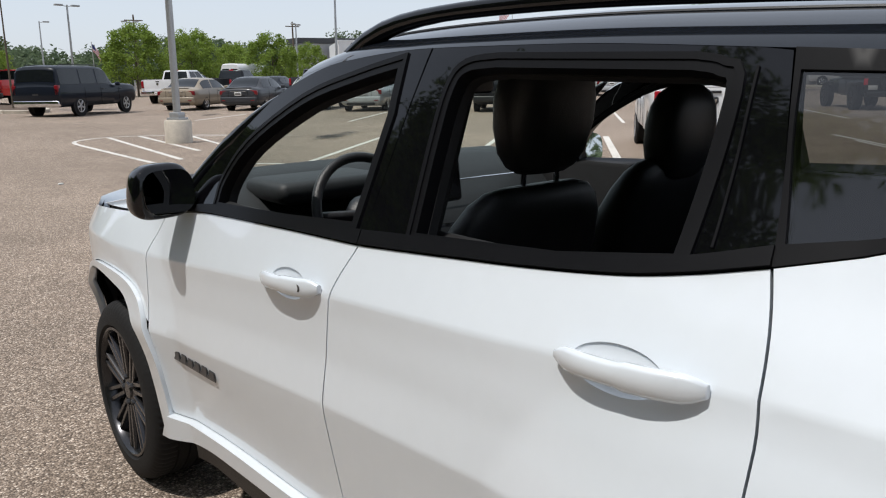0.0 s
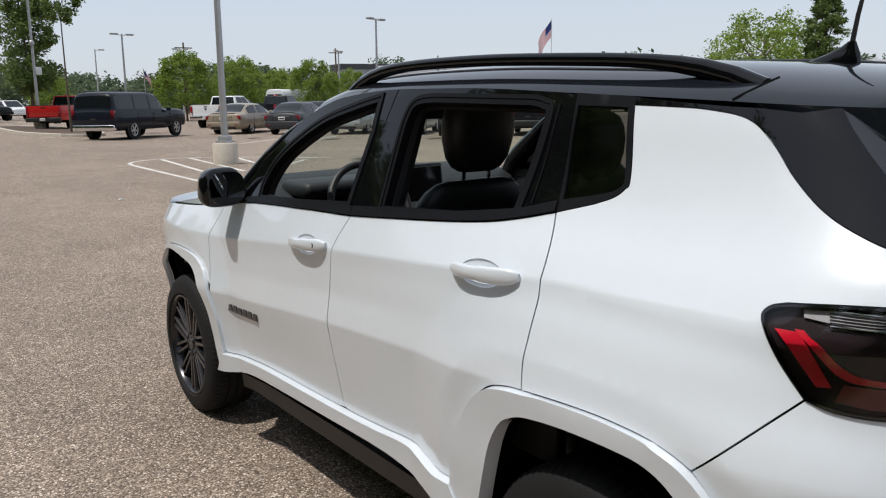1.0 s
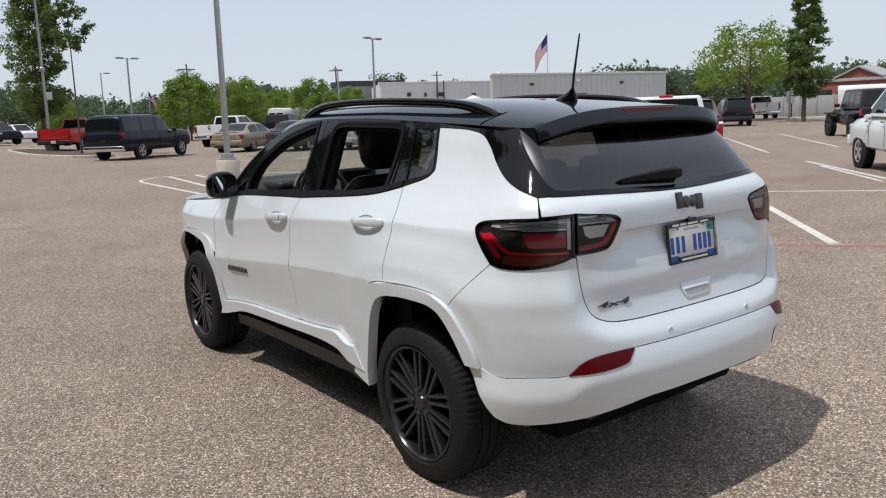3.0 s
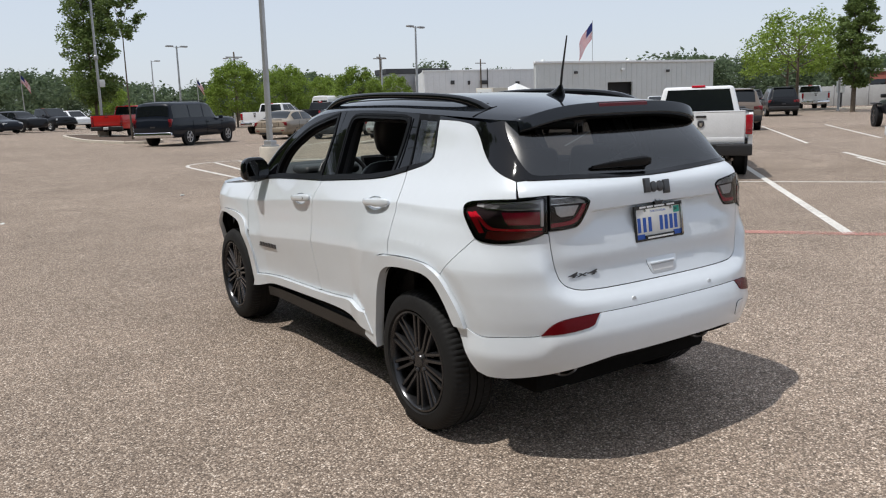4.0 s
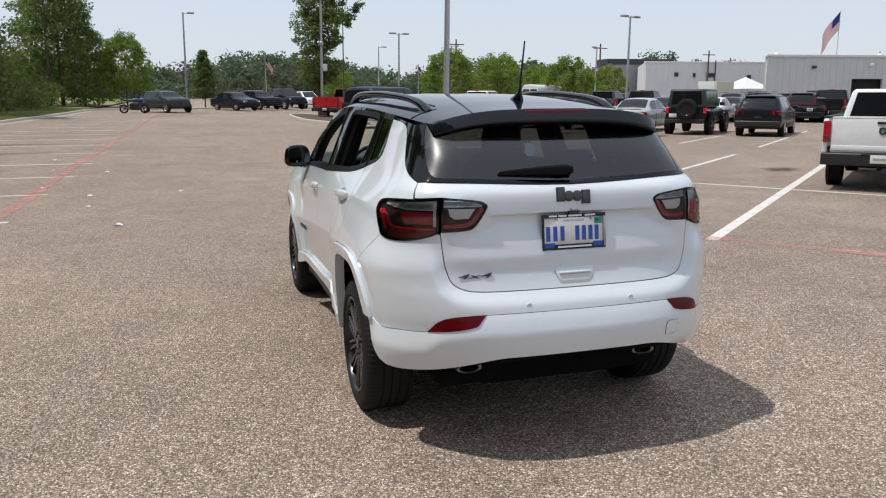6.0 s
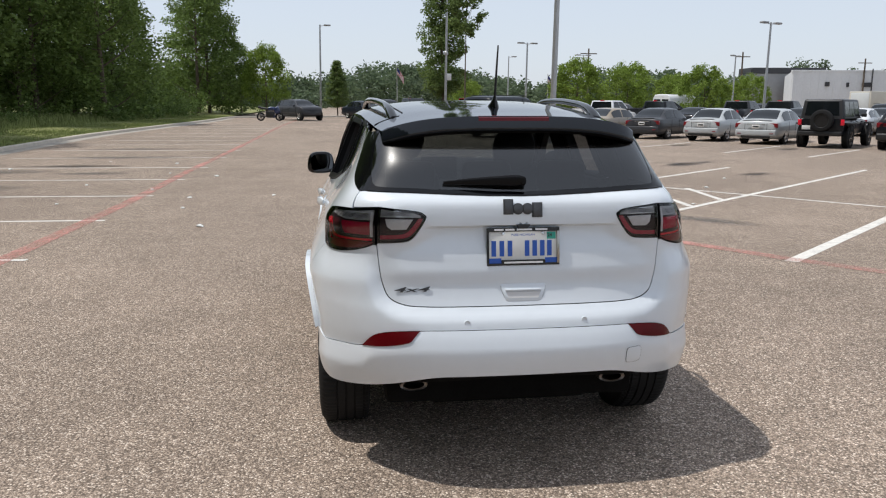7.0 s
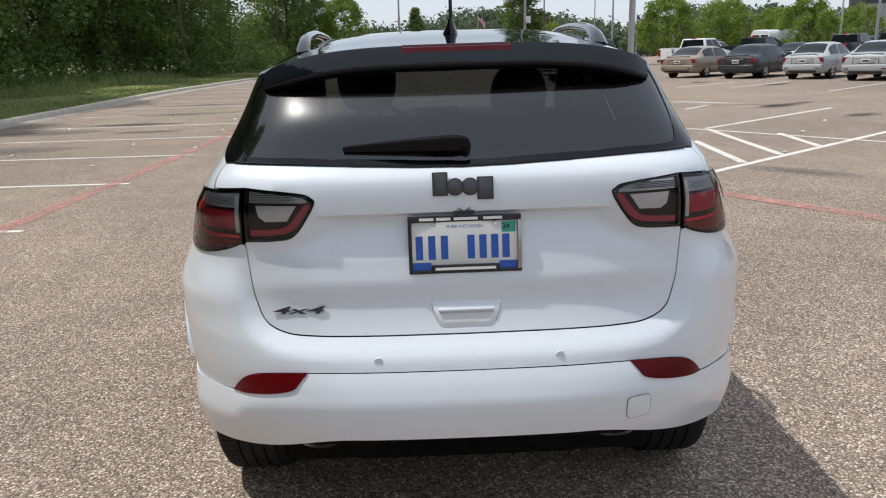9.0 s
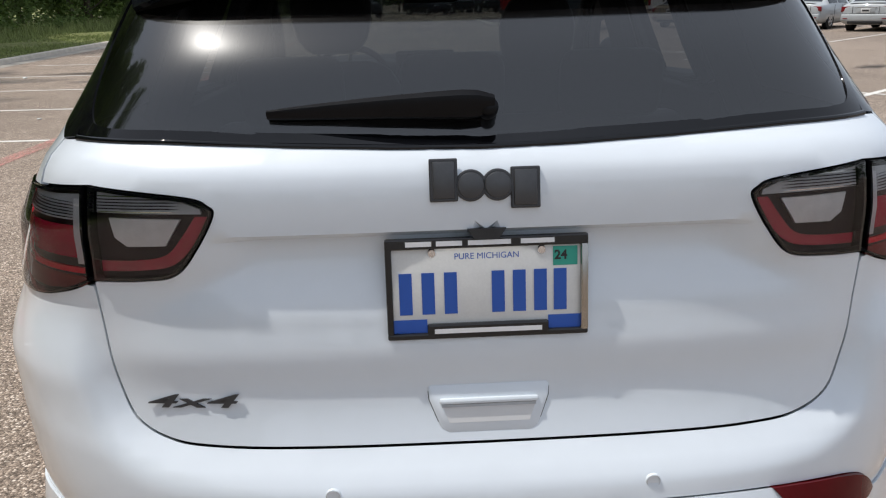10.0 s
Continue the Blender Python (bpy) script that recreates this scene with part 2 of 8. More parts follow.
# ---- shape tools ----
def part(name, data, material, parent=None, label="", smooth=30):
    """Links a mesh (from a bmesh, or verts and faces) as one object, under its thing if one is given."""
    me = bpy.data.meshes.new(name)
    if isinstance(data, bmesh.types.BMesh):
        data.to_mesh(me)
        data.free()
    else:
        me.from_pydata([tuple(v) for v in data[0]], [], [tuple(f) for f in data[1]])
    me.materials.append(material)
    if smooth:
        me.shade_smooth()
        me.set_sharp_from_angle(angle=radians(smooth))
    ob = new(name, me)
    ob.parent = parent
    if label:
        ob["label"] = label
    return ob


def thing(name, label, category, group="", kind="", m=None):
    ob = new(name)
    ob.empty_display_size = 0.2
    if m is not None:
        ob.matrix_basis = m
    return tagged(ob, label, category, group, kind)


def box(sx, sy, sz, at=(0, 0, 0), bevel=0.0, seg=2, rot=None, bm=None):
    """A box of that size with its middle at a point, with rounded edges."""
    tmp = bmesh.new()
    bmesh.ops.create_cube(tmp, size=1.0)
    bmesh.ops.scale(tmp, vec=(sx, sy, sz), verts=tmp.verts)
    if bevel:
        bmesh.ops.bevel(tmp, geom=tmp.edges[:], offset=bevel, segments=seg, profile=0.5, affect="EDGES")
    m = Matrix.Translation(at) @ (rot if rot is not None else Matrix())
    bmesh.ops.transform(tmp, matrix=m, verts=tmp.verts)
    return join(tmp, bm)


def join(tmp, bm):
    if bm is None:
        return tmp
    me = bpy.data.meshes.new("tmp")
    tmp.to_mesh(me)
    tmp.free()
    bm.from_mesh(me)
    bpy.data.meshes.remove(me)
    return bm


def tube(path, radius, seg=8, bm=None, caps=True):
    """A round bar along points; radius is one number or one for each point."""
    tmp = bmesh.new()
    pts = [Vector(p) for p in path]
    rr = radius if hasattr(radius, "__len__") else [radius] * len(pts)
    rings, side = [], None
    for i, p in enumerate(pts):
        d = (pts[min(i + 1, len(pts) - 1)] - pts[max(i - 1, 0)]).normalized()
        if side is None:
            side = d.cross(Vector((0, 0, 1)) if abs(d.z) < 0.9 else Vector((1, 0, 0))).normalized()
        side = (side - d * side.dot(d)).normalized()
        up = d.cross(side)
        rings.append([tmp.verts.new(p + (side * math.cos(a) + up * math.sin(a)) * rr[i]) for a in (2 * math.pi * k / seg for k in range(seg))])
    for a, b in zip(rings, rings[1:]):
        for k in range(seg):
            tmp.faces.new((a[k], a[(k + 1) % seg], b[(k + 1) % seg], b[k]))
    if caps:
        tmp.faces.new(rings[0][::-1])
        tmp.faces.new(rings[-1])
    bmesh.ops.recalc_face_normals(tmp, faces=tmp.faces)
    return join(tmp, bm)


def lathe(profile, seg=32, axis="x", bm=None, closed=False):
    """Turns (along, radius) pairs about the x axis, or the z axis."""
    tmp = bmesh.new()
    rings = []
    for h, r in profile:
        ring = []
        for k in range(seg):
            a = 2 * math.pi * k / seg
            ring.append(tmp.verts.new((h, r * math.cos(a), r * math.sin(a)) if axis == "x" else (r * math.cos(a), r * math.sin(a), h)))
        rings.append(ring)
    pairs = list(zip(rings, rings[1:])) + ([(rings[-1], rings[0])] if closed else [])
    for a, b in pairs:
        for k in range(seg):
            tmp.faces.new((a[k], a[(k + 1) % seg], b[(k + 1) % seg], b[k]))
    if not closed:
        for ring in (rings[0], rings[-1]):
            try:
                tmp.faces.new(ring)
            except ValueError:
                pass
    bmesh.ops.recalc_face_normals(tmp, faces=tmp.faces)
    return join(tmp, bm)


def slab(outline, thick, bm=None, bevel=0.0, plane="xz"):
    """A flat plate with that outline, thickened both ways across its plane."""
    tmp = bmesh.new()
    place = {"xz": lambda a, b, c: (a, c, b), "xy": lambda a, b, c: (a, b, c), "yz": lambda a, b, c: (c, a, b)}[plane]
    vs = [tmp.verts.new(place(a, b, -thick / 2)) for a, b in outline]
    f = tmp.faces.new(vs)
    out = bmesh.ops.extrude_face_region(tmp, geom=[f])
    d = Vector(place(0, 0, thick))
    bmesh.ops.translate(tmp, vec=d, verts=[v for v in out["geom"] if isinstance(v, bmesh.types.BMVert)])
    bmesh.ops.recalc_face_normals(tmp, faces=tmp.faces)
    if bevel:
        bmesh.ops.bevel(tmp, geom=tmp.edges[:], offset=bevel, segments=2, profile=0.5, affect="EDGES")
    return join(tmp, bm)


def smooth_step(a, b, v):
    u = np.clip((np.asarray(v, float) - a) / (b - a), 0, 1)
    return u * u * (3 - 2 * u)


def table(xs, ys):
    """A smooth curve through the pairs that never overshoots them."""
    xs, ys = np.array(xs, float), np.array(ys, float)
    h, d = np.diff(xs), np.diff(ys) / np.diff(xs)
    m = np.zeros(len(xs))
    m[0], m[-1] = d[0], d[-1]
    for i in range(1, len(xs) - 1):
        m[i] = 0 if d[i - 1] * d[i] <= 0 else 2 * d[i - 1] * d[i] / (d[i - 1] + d[i])

    def value(v):
        v = np.clip(np.asarray(v, float), xs[0], xs[-1])
        i = np.clip(np.searchsorted(xs, v) - 1, 0, len(h) - 1)
        u = (v - xs[i]) / h[i]
        return (2 * u**3 - 3 * u**2 + 1) * ys[i] + (u**3 - 2 * u**2 + u) * h[i] * m[i] + (3 * u**2 - 2 * u**3) * ys[i + 1] + (u**3 - u**2) * h[i] * m[i + 1]

    return value


def bend(pts, n=6):
    """A smooth curve through points of the plane."""
    out = []
    q = [np.array(p, float) for p in pts]
    q = [2 * q[0] - q[1]] + q + [2 * q[-1] - q[-2]]
    for i in range(1, len(q) - 2):
        for k in range(n):
            u = k / n
            a, b, c, d = q[i - 1:i + 3]
            out.append(tuple(0.5 * (2 * b + (c - a) * u + (2 * a - 5 * b + 4 * c - d) * u**2 + (3 * b - a - 3 * c + d) * u**3)))
    out.append(tuple(q[-2]))
    return out


def inside(poly, x, y):
    """Which of the points x, y lie inside a closed outline."""
    r = np.zeros(np.shape(x), bool)
    px, py = np.array(poly).T
    for x0, y0, x1, y1 in zip(px, py, np.roll(px, -1), np.roll(py, -1)):
        if y0 != y1:
            r ^= ((y0 > y) != (y1 > y)) & (x < (x1 - x0) * (y - y0) / (y1 - y0) + x0)
    return r


def resample(poly, step):
    out = []
    for a, b in zip(poly, list(poly[1:]) + [poly[0]]):
        n = max(1, int(math.hypot(b[0] - a[0], b[1] - a[1]) / step + 0.5))
        out += [(a[0] + (b[0] - a[0]) * k / n, a[1] + (b[1] - a[1]) * k / n) for k in range(n)]
    clean = []
    for p in out:
        if not clean or math.hypot(p[0] - clean[-1][0], p[1] - clean[-1][1]) > step * 0.12:
            clean.append(p)
    return clean


def cut_sheet(poly, holes=(), step=0.03, ridges=()):
    """A plane sheet with that outline and those holes, in small triangles: points and faces."""
    from mathutils.geometry import delaunay_2d_cdt
    loops = [resample(poly, step)] + [resample(h, step) for h in holes]
    pts, edges = [], []
    for lp in loops:
        k = len(pts)
        pts += lp
        edges += [(k + i, k + (i + 1) % len(lp)) for i in range(len(lp))]
    arr = np.array(loops[0])
    gx, gy = np.meshgrid(np.arange(arr[:, 0].min(), arr[:, 0].max(), step), np.arange(arr[:, 1].min(), arr[:, 1].max(), step * 0.87))
    gx = gx + (np.arange(len(gx)) % 2 * step / 2)[:, None]
    gx, gy = gx.ravel(), gy.ravel()
    keep = inside(loops[0], gx, gy)
    for h in loops[1:]:
        keep &= ~inside(h, gx, gy)
    gx, gy = gx[keep], gy[keep]
    rim = np.array(pts)
    far = np.ones(len(gx), bool)
    for i in range(0, len(rim), 200):
        far &= (np.hypot(gx[:, None] - rim[None, i:i + 200, 0], gy[:, None] - rim[None, i:i + 200, 1]).min(1) > step * 0.55)
    for ridge in ridges:
        r = np.array(ridge)
        ok = inside(loops[0], r[:, 0], r[:, 1]) & (np.hypot(r[:, None, 0] - rim[None, :, 0], r[:, None, 1] - rim[None, :, 1]).min(1) > step * 0.4)
        far &= np.hypot(gx[:, None] - r[None, :, 0], gy[:, None] - r[None, :, 1]).min(1) > step * 0.6
        for i, good in enumerate(ok):
            if good:
                pts.append(tuple(r[i]))
                if i and ok[i - 1]:
                    edges.append((len(pts) - 2, len(pts) - 1))
    pts = [Vector(p) for p in pts] + [Vector(p) for p in zip(gx[far], gy[far])]
    v, _, f, _, _, _ = delaunay_2d_cdt(pts, edges, [], 0, 1e-7)
    va = np.array([tuple(p) for p in v])
    fa = np.array([tuple(t) for t in f if len(t) == 3])
    c = va[fa].mean(1)
    keep = inside(loops[0], c[:, 0], c[:, 1])
    for h in loops[1:]:
        keep &= ~inside(h, c[:, 0], c[:, 1])
    return va, fa[keep]


def rims(fa):
    """The edges that belong to one face only, in that face's direction."""
    seen = {}
    for t in fa:
        for a, b in ((t[0], t[1]), (t[1], t[2]), (t[2], t[0])):
            seen[(min(a, b), max(a, b))] = None if (min(a, b), max(a, b)) in seen else (a, b)
    return [e for e in seen.values() if e is not None]


def skin(name, poly, material, parent, shape, off=0.0, lip=0.012, holes=(), step=0.03, side=-1, label="", both=False, back=0.0, mid=None, smooth=34, ridges=()):
    """A panel of the bodywork: the outline in the plane of (p, z) is laid on the shape, raised by off, and its rim turned
    inward by lip. side 1 mirrors it; both joins the two mirror halves along the middle, p = mid."""
    va, fa = cut_sheet(poly, holes, step, ridges)
    p, z = va[:, 0], va[:, 1]
    e = 1e-3
    P = shape(p, z)
    du, dv = shape(p + e, z) - shape(p - e, z), shape(p, z + e) - shape(p, z - e)
    N = np.cross(du, dv)
    N /= np.maximum(np.linalg.norm(N, axis=1, keepdims=True), 1e-9)
    out = N[:, 0] * np.where(np.abs(P[:, 0]) > 1e-6, P[:, 0], -1) + N[:, 1] * (P[:, 1] + 0.6) * 0.6 + N[:, 2] * (P[:, 2] - 0.75)
    N = N * np.where(out.sum() < 0, -1, 1)
    a, b, c = (P[fa[:, k]] for k in range(3))
    fn = np.cross(b - a, c - a)
    flip = (fn * N[fa[:, 0]]).sum(1) < 0
    fa = fa.copy()
    fa[flip] = fa[flip][:, ::-1]
    Q = P + N * off
    if both:
        Q[np.abs(p - mid) < 1e-6, 0] = 0.0
    verts, faces = [tuple(v) for v in Q], [tuple(int(i) for i in t) for t in fa]
    if lip:
        low = {}
        for i, j in rims(fa):
            if both and abs(p[i] - mid) < 1e-6 and abs(p[j] - mid) < 1e-6:
                continue
            for k in (i, j):
                if k not in low:
                    low[k] = len(verts)
                    verts.append(tuple(Q[k] - N[k] * lip))
            faces.append((int(j), int(i), low[i], low[j]))
    if back:
        k = len(verts)
        verts += [tuple(v) for v in Q - N * back]
        faces += [tuple(k + int(i) for i in t[::-1]) for t in fa]
    if both:
        k = len(verts)
        verts += [(-x, y, zz) for x, y, zz in verts]
        faces += [tuple(k + i for i in f[::-1]) for f in faces]
    elif side > 0:
        verts, faces = [(-x, y, zz) for x, y, zz in verts], [f[::-1] for f in faces]
    bm = bmesh.new()
    vs = [bm.verts.new(v) for v in verts]
    for f in faces:
        try:
            bm.faces.new([vs[i] for i in f])
        except ValueError:
            pass
    if both:
        bmesh.ops.remove_doubles(bm, verts=[v for v in bm.verts if abs(v.co.x) < 1e-5], dist=2e-4)
    return part(name, bm, material, parent, label, smooth)


def words(name, text, size, material, parent, m, thick=0.001, label="", bold=0.0, shear=0.0):
    """Lettering in the built-in font as a mesh, centred on the pose."""
    cu = bpy.data.curves.new("letters", "FONT")
    cu.body, cu.size, cu.extrude, cu.align_x, cu.align_y, cu.offset, cu.shear = text, size, thick, "CENTER", "CENTER", bold, shear
    tmp = new("letters", cu)
    me = bpy.data.meshes.new_from_object(tmp)
    bpy.data.objects.remove(tmp)
    bpy.data.curves.remove(cu)
    me.materials.clear()
    me.materials.append(material)
    ob = new(name, me)
    ob.parent = parent
    ob.matrix_basis = m
    if label:
        ob["label"] = label
    return ob

# ---- ground ----
def ground_z(x, y):
    """The lot rises gently ahead on the wooded side."""
    return 0.0085 * np.logaddexp(0, (np.asarray(y, float) - 12) / 4) * 4 * (1 - smooth_step(0, 14, x))


def lay(x, y):
    return float(ground_z(x, y))


def steps(a, b, near, grow):
    out, s = [0.0], near
    while out[-1] < b:
        out.append(out[-1] + s)
        s *= grow
    neg, s = [0.0], near
    while neg[-1] > a:
        neg.append(neg[-1] - s)
        s *= grow
    return sorted(set(neg + out))


def strip(name, path, width, material, lift=0.005, kind="structure", parent=None, label="", category=""):
    """A painted or laid band along points of the ground."""
    pts = []
    for a, b in zip(path, path[1:]):
        n = max(1, int(math.dist(a, b) / 1.5))
        pts += [(a[0] + (b[0] - a[0]) * k / n, a[1] + (b[1] - a[1]) * k / n) for k in range(n)]
    pts.append(path[-1])
    verts, faces = [], []
    for i, p in enumerate(pts):
        a, b = pts[max(i - 1, 0)], pts[min(i + 1, len(pts) - 1)]
        d = Vector((b[0] - a[0], b[1] - a[1])).normalized()
        for s in (-1, 1):
            x, y = p[0] - d.y * width / 2 * s, p[1] + d.x * width / 2 * s
            verts.append((x, y, lay(x, y) + lift))
    for i in range(len(pts) - 1):
        faces.append((2 * i, 2 * i + 2, 2 * i + 3, 2 * i + 1)[::-1])
    ob = part(name, (verts, faces), material, parent, "", 0)
    if parent is None:
        tagged(ob, label, category, "", kind)
    elif label:
        ob["label"] = label
    return ob


xs, ys = steps(-900, 900, 0.9, 1.13), steps(-500, 1400, 0.9, 1.13)
GX, GY = np.meshgrid(np.array(xs), np.array(ys), indexing="ij")
GZ = ground_z(GX, np.minimum(GY, 140))
nx, ny = GX.shape
verts = np.stack([GX, GY, GZ], -1).reshape(-1, 3)
faces = [(i * ny + j, (i + 1) * ny + j, (i + 1) * ny + j + 1, i * ny + j + 1) for i in range(nx - 1) for j in range(ny - 1)]
tagged(part("ground", (verts, faces), ASPHALT), "worn tan-grey asphalt car park with exposed stone", "asphalt", "", "structure")

# ---- the white sport utility vehicle: its nose points along +y, its middle stands on the origin ----
Y0, MID = -1.2, -1.2 - math.pi / 2
def faceted(xs, ys, soft):
    """Straight facets through the pairs, with each edge rounded over a short way."""
    fine = np.linspace(xs[0], xs[-1], 3000)
    v = np.interp(fine, xs, ys)
    k = max(1, int(soft / (fine[1] - fine[0])))
    kern = np.hanning(2 * k + 3)[1:-1]
    pad = np.concatenate([v[0] + (v[0] - v[1:k + 1][::-1]), v, v[-1] + (v[-1] - v[-k - 1:-1][::-1])])
    v = np.convolve(pad, kern / kern.sum(), "valid")[:len(fine)]
    return lambda q: np.interp(q, fine, v)


half_width = faceted([.15, .50, .80, .90, 1.0, 1.045, 1.17, 1.25, 1.35, 1.45, 1.54, 1.62], [.83, .858, .892, .8765, .8715, .8725, .818, .788, .750, .711, .672, .63], .003)
crease_rise = table([-1.6, -1.12, -.71, -.23, .30, .79, 1.2], [.075, .058, .030, 0.0, -.045, -.088, -.10])
rear_line = table([.20, .26, .33, .42, .50, .58, .64, .70, .745, .765, .78, .82, .86, .92, 1.00, 1.10, 1.12, 1.186, 1.215, 1.24, 1.30, 1.40, 1.50, 1.60],
                  [-1.905, -1.955, -2.01, -2.075, -2.115, -2.130, -2.130, -2.121, -2.109, -2.103, -2.096, -2.081, -2.070, -2.061, -2.054, -2.046, -2.045, -2.037, -2.021, -1.980, -1.931, -1.843, -1.746, -1.650])
corner_power = table([.2, .55, .80, 1.05, 1.17, 1.25, 1.6], [3.2, 3.35, 3.9, 4.7, 5.4, 6.2, 6.2])
bumper_line = table([MID - .1, -2.33, -2.22, -2.155, -2.115, -2.08, -1.95, -1.70], [.684, .684, .677, .664, .640, .603, .592, .592])


GATE_LOW = np.array([(MID - .4, .772), (-2.5, .773), (-2.32, .775), (-2.235, .783), (-2.195, .798), (-2.165, .826), (-2.145, .87), (-2.130, .94), (-2.118, 1.034), (-2.110, 1.10)])


def gate_distance(p, z):
    """How far a point lies outside the gate's lower outline."""
    p, z = np.broadcast_arrays(np.asarray(p, float), np.asarray(z, float))
    best, sign = np.full(p.shape, 9.0), np.zeros(p.shape)
    for (p0, z0), (p1, z1) in zip(GATE_LOW, GATE_LOW[1:]):
        dp, dz = p1 - p0, z1 - z0
        u = np.clip(((p - p0) * dp + (z - z0) * dz) / (dp * dp + dz * dz), 0, 1)
        d = np.hypot(p - p0 - u * dp, z - z0 - u * dz)
        side = (p - p0) * dz - (z - z0) * dp
        sign = np.where(d < best - 1e-9, side, sign)
        best = np.minimum(best, d)
    return np.where(sign > 0, best, -best)


def body_width(y, z):
    zz = z - crease_rise(y) * smooth_step(0.58, 0.76, z) * (1 - smooth_step(1.15, 1.40, z))
    w = half_width(zz)
    w = w - 0.075 * smooth_step(0.9, 1.3, z) * np.logaddexp(0, (-y - 0.33) * 8) / 8
    w = w - (0.365 - 0.075 * smooth_step(0.72, 0.92, z)) * smooth_step(1.0, 2.45, y) ** 2
    return w - 0.03 * smooth_step(0.0, 1.0, y) * smooth_step(1.1, 1.5, z)


def bodywork(p, z):
    """The outer surface of the left flank and tail: p is y ahead of Y0, and the angle round the corner behind it."""
    p, z = np.asarray(p, float), np.asarray(z, float)
    w, d, n = body_width(np.maximum(p, Y0), z), Y0 - rear_line(z), corner_power(z)
    a = np.clip(Y0 - p, -0.001, math.pi / 2 + 0.002)
    c, s = np.cos(a), np.sin(a)
    rad = ((np.abs(c) / w) ** n + (np.abs(s) / d) ** n) ** (-1 / n)
    side = p > Y0
    x, y = np.where(side, w, rad * c), np.where(side, p, Y0 - rad * s)
    gx = np.where(side, 1.0, np.sign(c) * (np.abs(rad * c) / w) ** (n - 1) / w)
    gy = np.where(side, 0.0, (np.abs(rad * s) / d) ** (n - 1) / d)
    k = np.hypot(gx, gy)
    gx, gy = gx / k, gy / k
    # swellings over the wheels
    out = 0.0
    for yc in (-1.31, 1.318):
        r = ((np.abs(y - yc) / 0.515) ** 3.2 + (np.abs(z - 0.37) / 0.57) ** 3.2) ** 0.3125
        out = out + 0.026 * np.clip((1.28 - r) / 0.28, 0, 1) * (1 - smooth_step(1.02, 1.12, z)) * smooth_step(-2.05, -1.82, y)
    # hollow of the tailgate under its lip, and the step across the bumper
    xb = 0.62 - 0.20 * smooth_step(0.95, 1.09, z)
    hollow = smooth_step(0.97, 1.075, z) * (1 - smooth_step(1.097, 1.109, z)) * (1 - smooth_step(xb - 0.07, xb + 0.03, np.abs(x)))
    out = out - 0.024 * hollow * (a > 0.5)
    out = out + 0.040 * np.clip(1 - (np.abs(x) / 0.64) ** 3, 0, 1) * smooth_step(1.232, 1.36, z) * (1 - 0.95 * smooth_step(1.36, 1.53, z)) * (a > 0.5)
    bl = bumper_line(p)
    out = out + 0.026 * np.clip((bl - z) / 0.085, 0, 1) * smooth_step(0.5, 0.62, a)
    # the bumper frames the gate: it swells outside the gate's lower outline and dies out round the corner
    out = out + 0.008 * np.exp(-((z - 0.915) / 0.038) ** 2) * (1 - smooth_step(0.50, 0.66, np.abs(x))) * (a > 0.5)
    rim = gate_distance(p, z)
    out = out + 0.030 * smooth_step(-0.002, 0.060, rim) * (1 - smooth_step(0.86, 1.0, z)) * smooth_step(0.30, 0.85, a)
    return np.stack([-(x + gx * out), y - gy * out, z + 0 * x], -1)


CREASES = [[(y, h + float(crease_rise(y))) for y in np.arange(-1.99, 1.6, 0.024)] for h in (1.038, 1.045, 1.053, 0.793, 0.80, 0.808)]


def arch_ridge(yc):
    """The edge of the swelling over a wheel, as a line for the panels to fold along."""
    out = []
    for i in range(49):
        f = math.radians(10 + 160 * i / 48)
        y = yc + 0.515 * math.copysign(abs(math.cos(f)) ** 0.625, math.cos(f))
        z = 0.37 + 0.57 * math.sin(f) ** 0.625
        if y < Y0:
            q = np.linspace(-2.1, Y0, 300)
            y = float(np.interp(y, bodywork(q, np.full(300, z))[:, 1], q))
        out.append((y, z))
    return out


CREASES += [arch_ridge(-1.31), arch_ridge(1.318)]


def inset(poly, d):
    """The outline drawn in by d."""
    q = np.array(poly, float)
    e = np.roll(q, -1, 0) - q
    area = (q[:, 0] * np.roll(q[:, 1], -1) - np.roll(q[:, 0], -1) * q[:, 1]).sum()
    n = np.stack([-e[:, 1], e[:, 0]], 1) * (1 if area > 0 else -1)
    n /= np.maximum(np.linalg.norm(n, axis=1, keepdims=True), 1e-9)
    m = n + np.roll(n, 1, 0)
    m /= np.maximum((m * m).sum(1, keepdims=True) / 2, 0.4)
    return [tuple(v) for v in q + m * d]


FEND_SEAM = bend([(.845, 1.080), (.885, .96), (.868, .86), (.834, .72), (.815, .58), (.795, .45)])
DOOR_SEAM = bend([(-.25, 1.156), (-.203, 1.055), (-.186, .915), (-.186, .78), (-.205, .62), (-.222, .502)])
REAR_SEAM = bend([(-1.098, 1.250), (-1.13, 1.16), (-1.15, 1.05), (-1.155, .93), (-1.162, .860)])
BELT_F = bend([(.845, 1.080), (.58, 1.118), (.10, 1.143), (-.25, 1.156)])
BELT_R = bend([(-.25, 1.156), (-.50, 1.174), (-.72, 1.190), (-.88, 1.206), (-.99, 1.225), (-1.098, 1.250)])
BELT_Q = bend([(-1.098, 1.250), (-1.20, 1.278), (-1.265, 1.296), (-1.299, 1.316), (-1.306, 1.343), (-1.24, 1.50)])
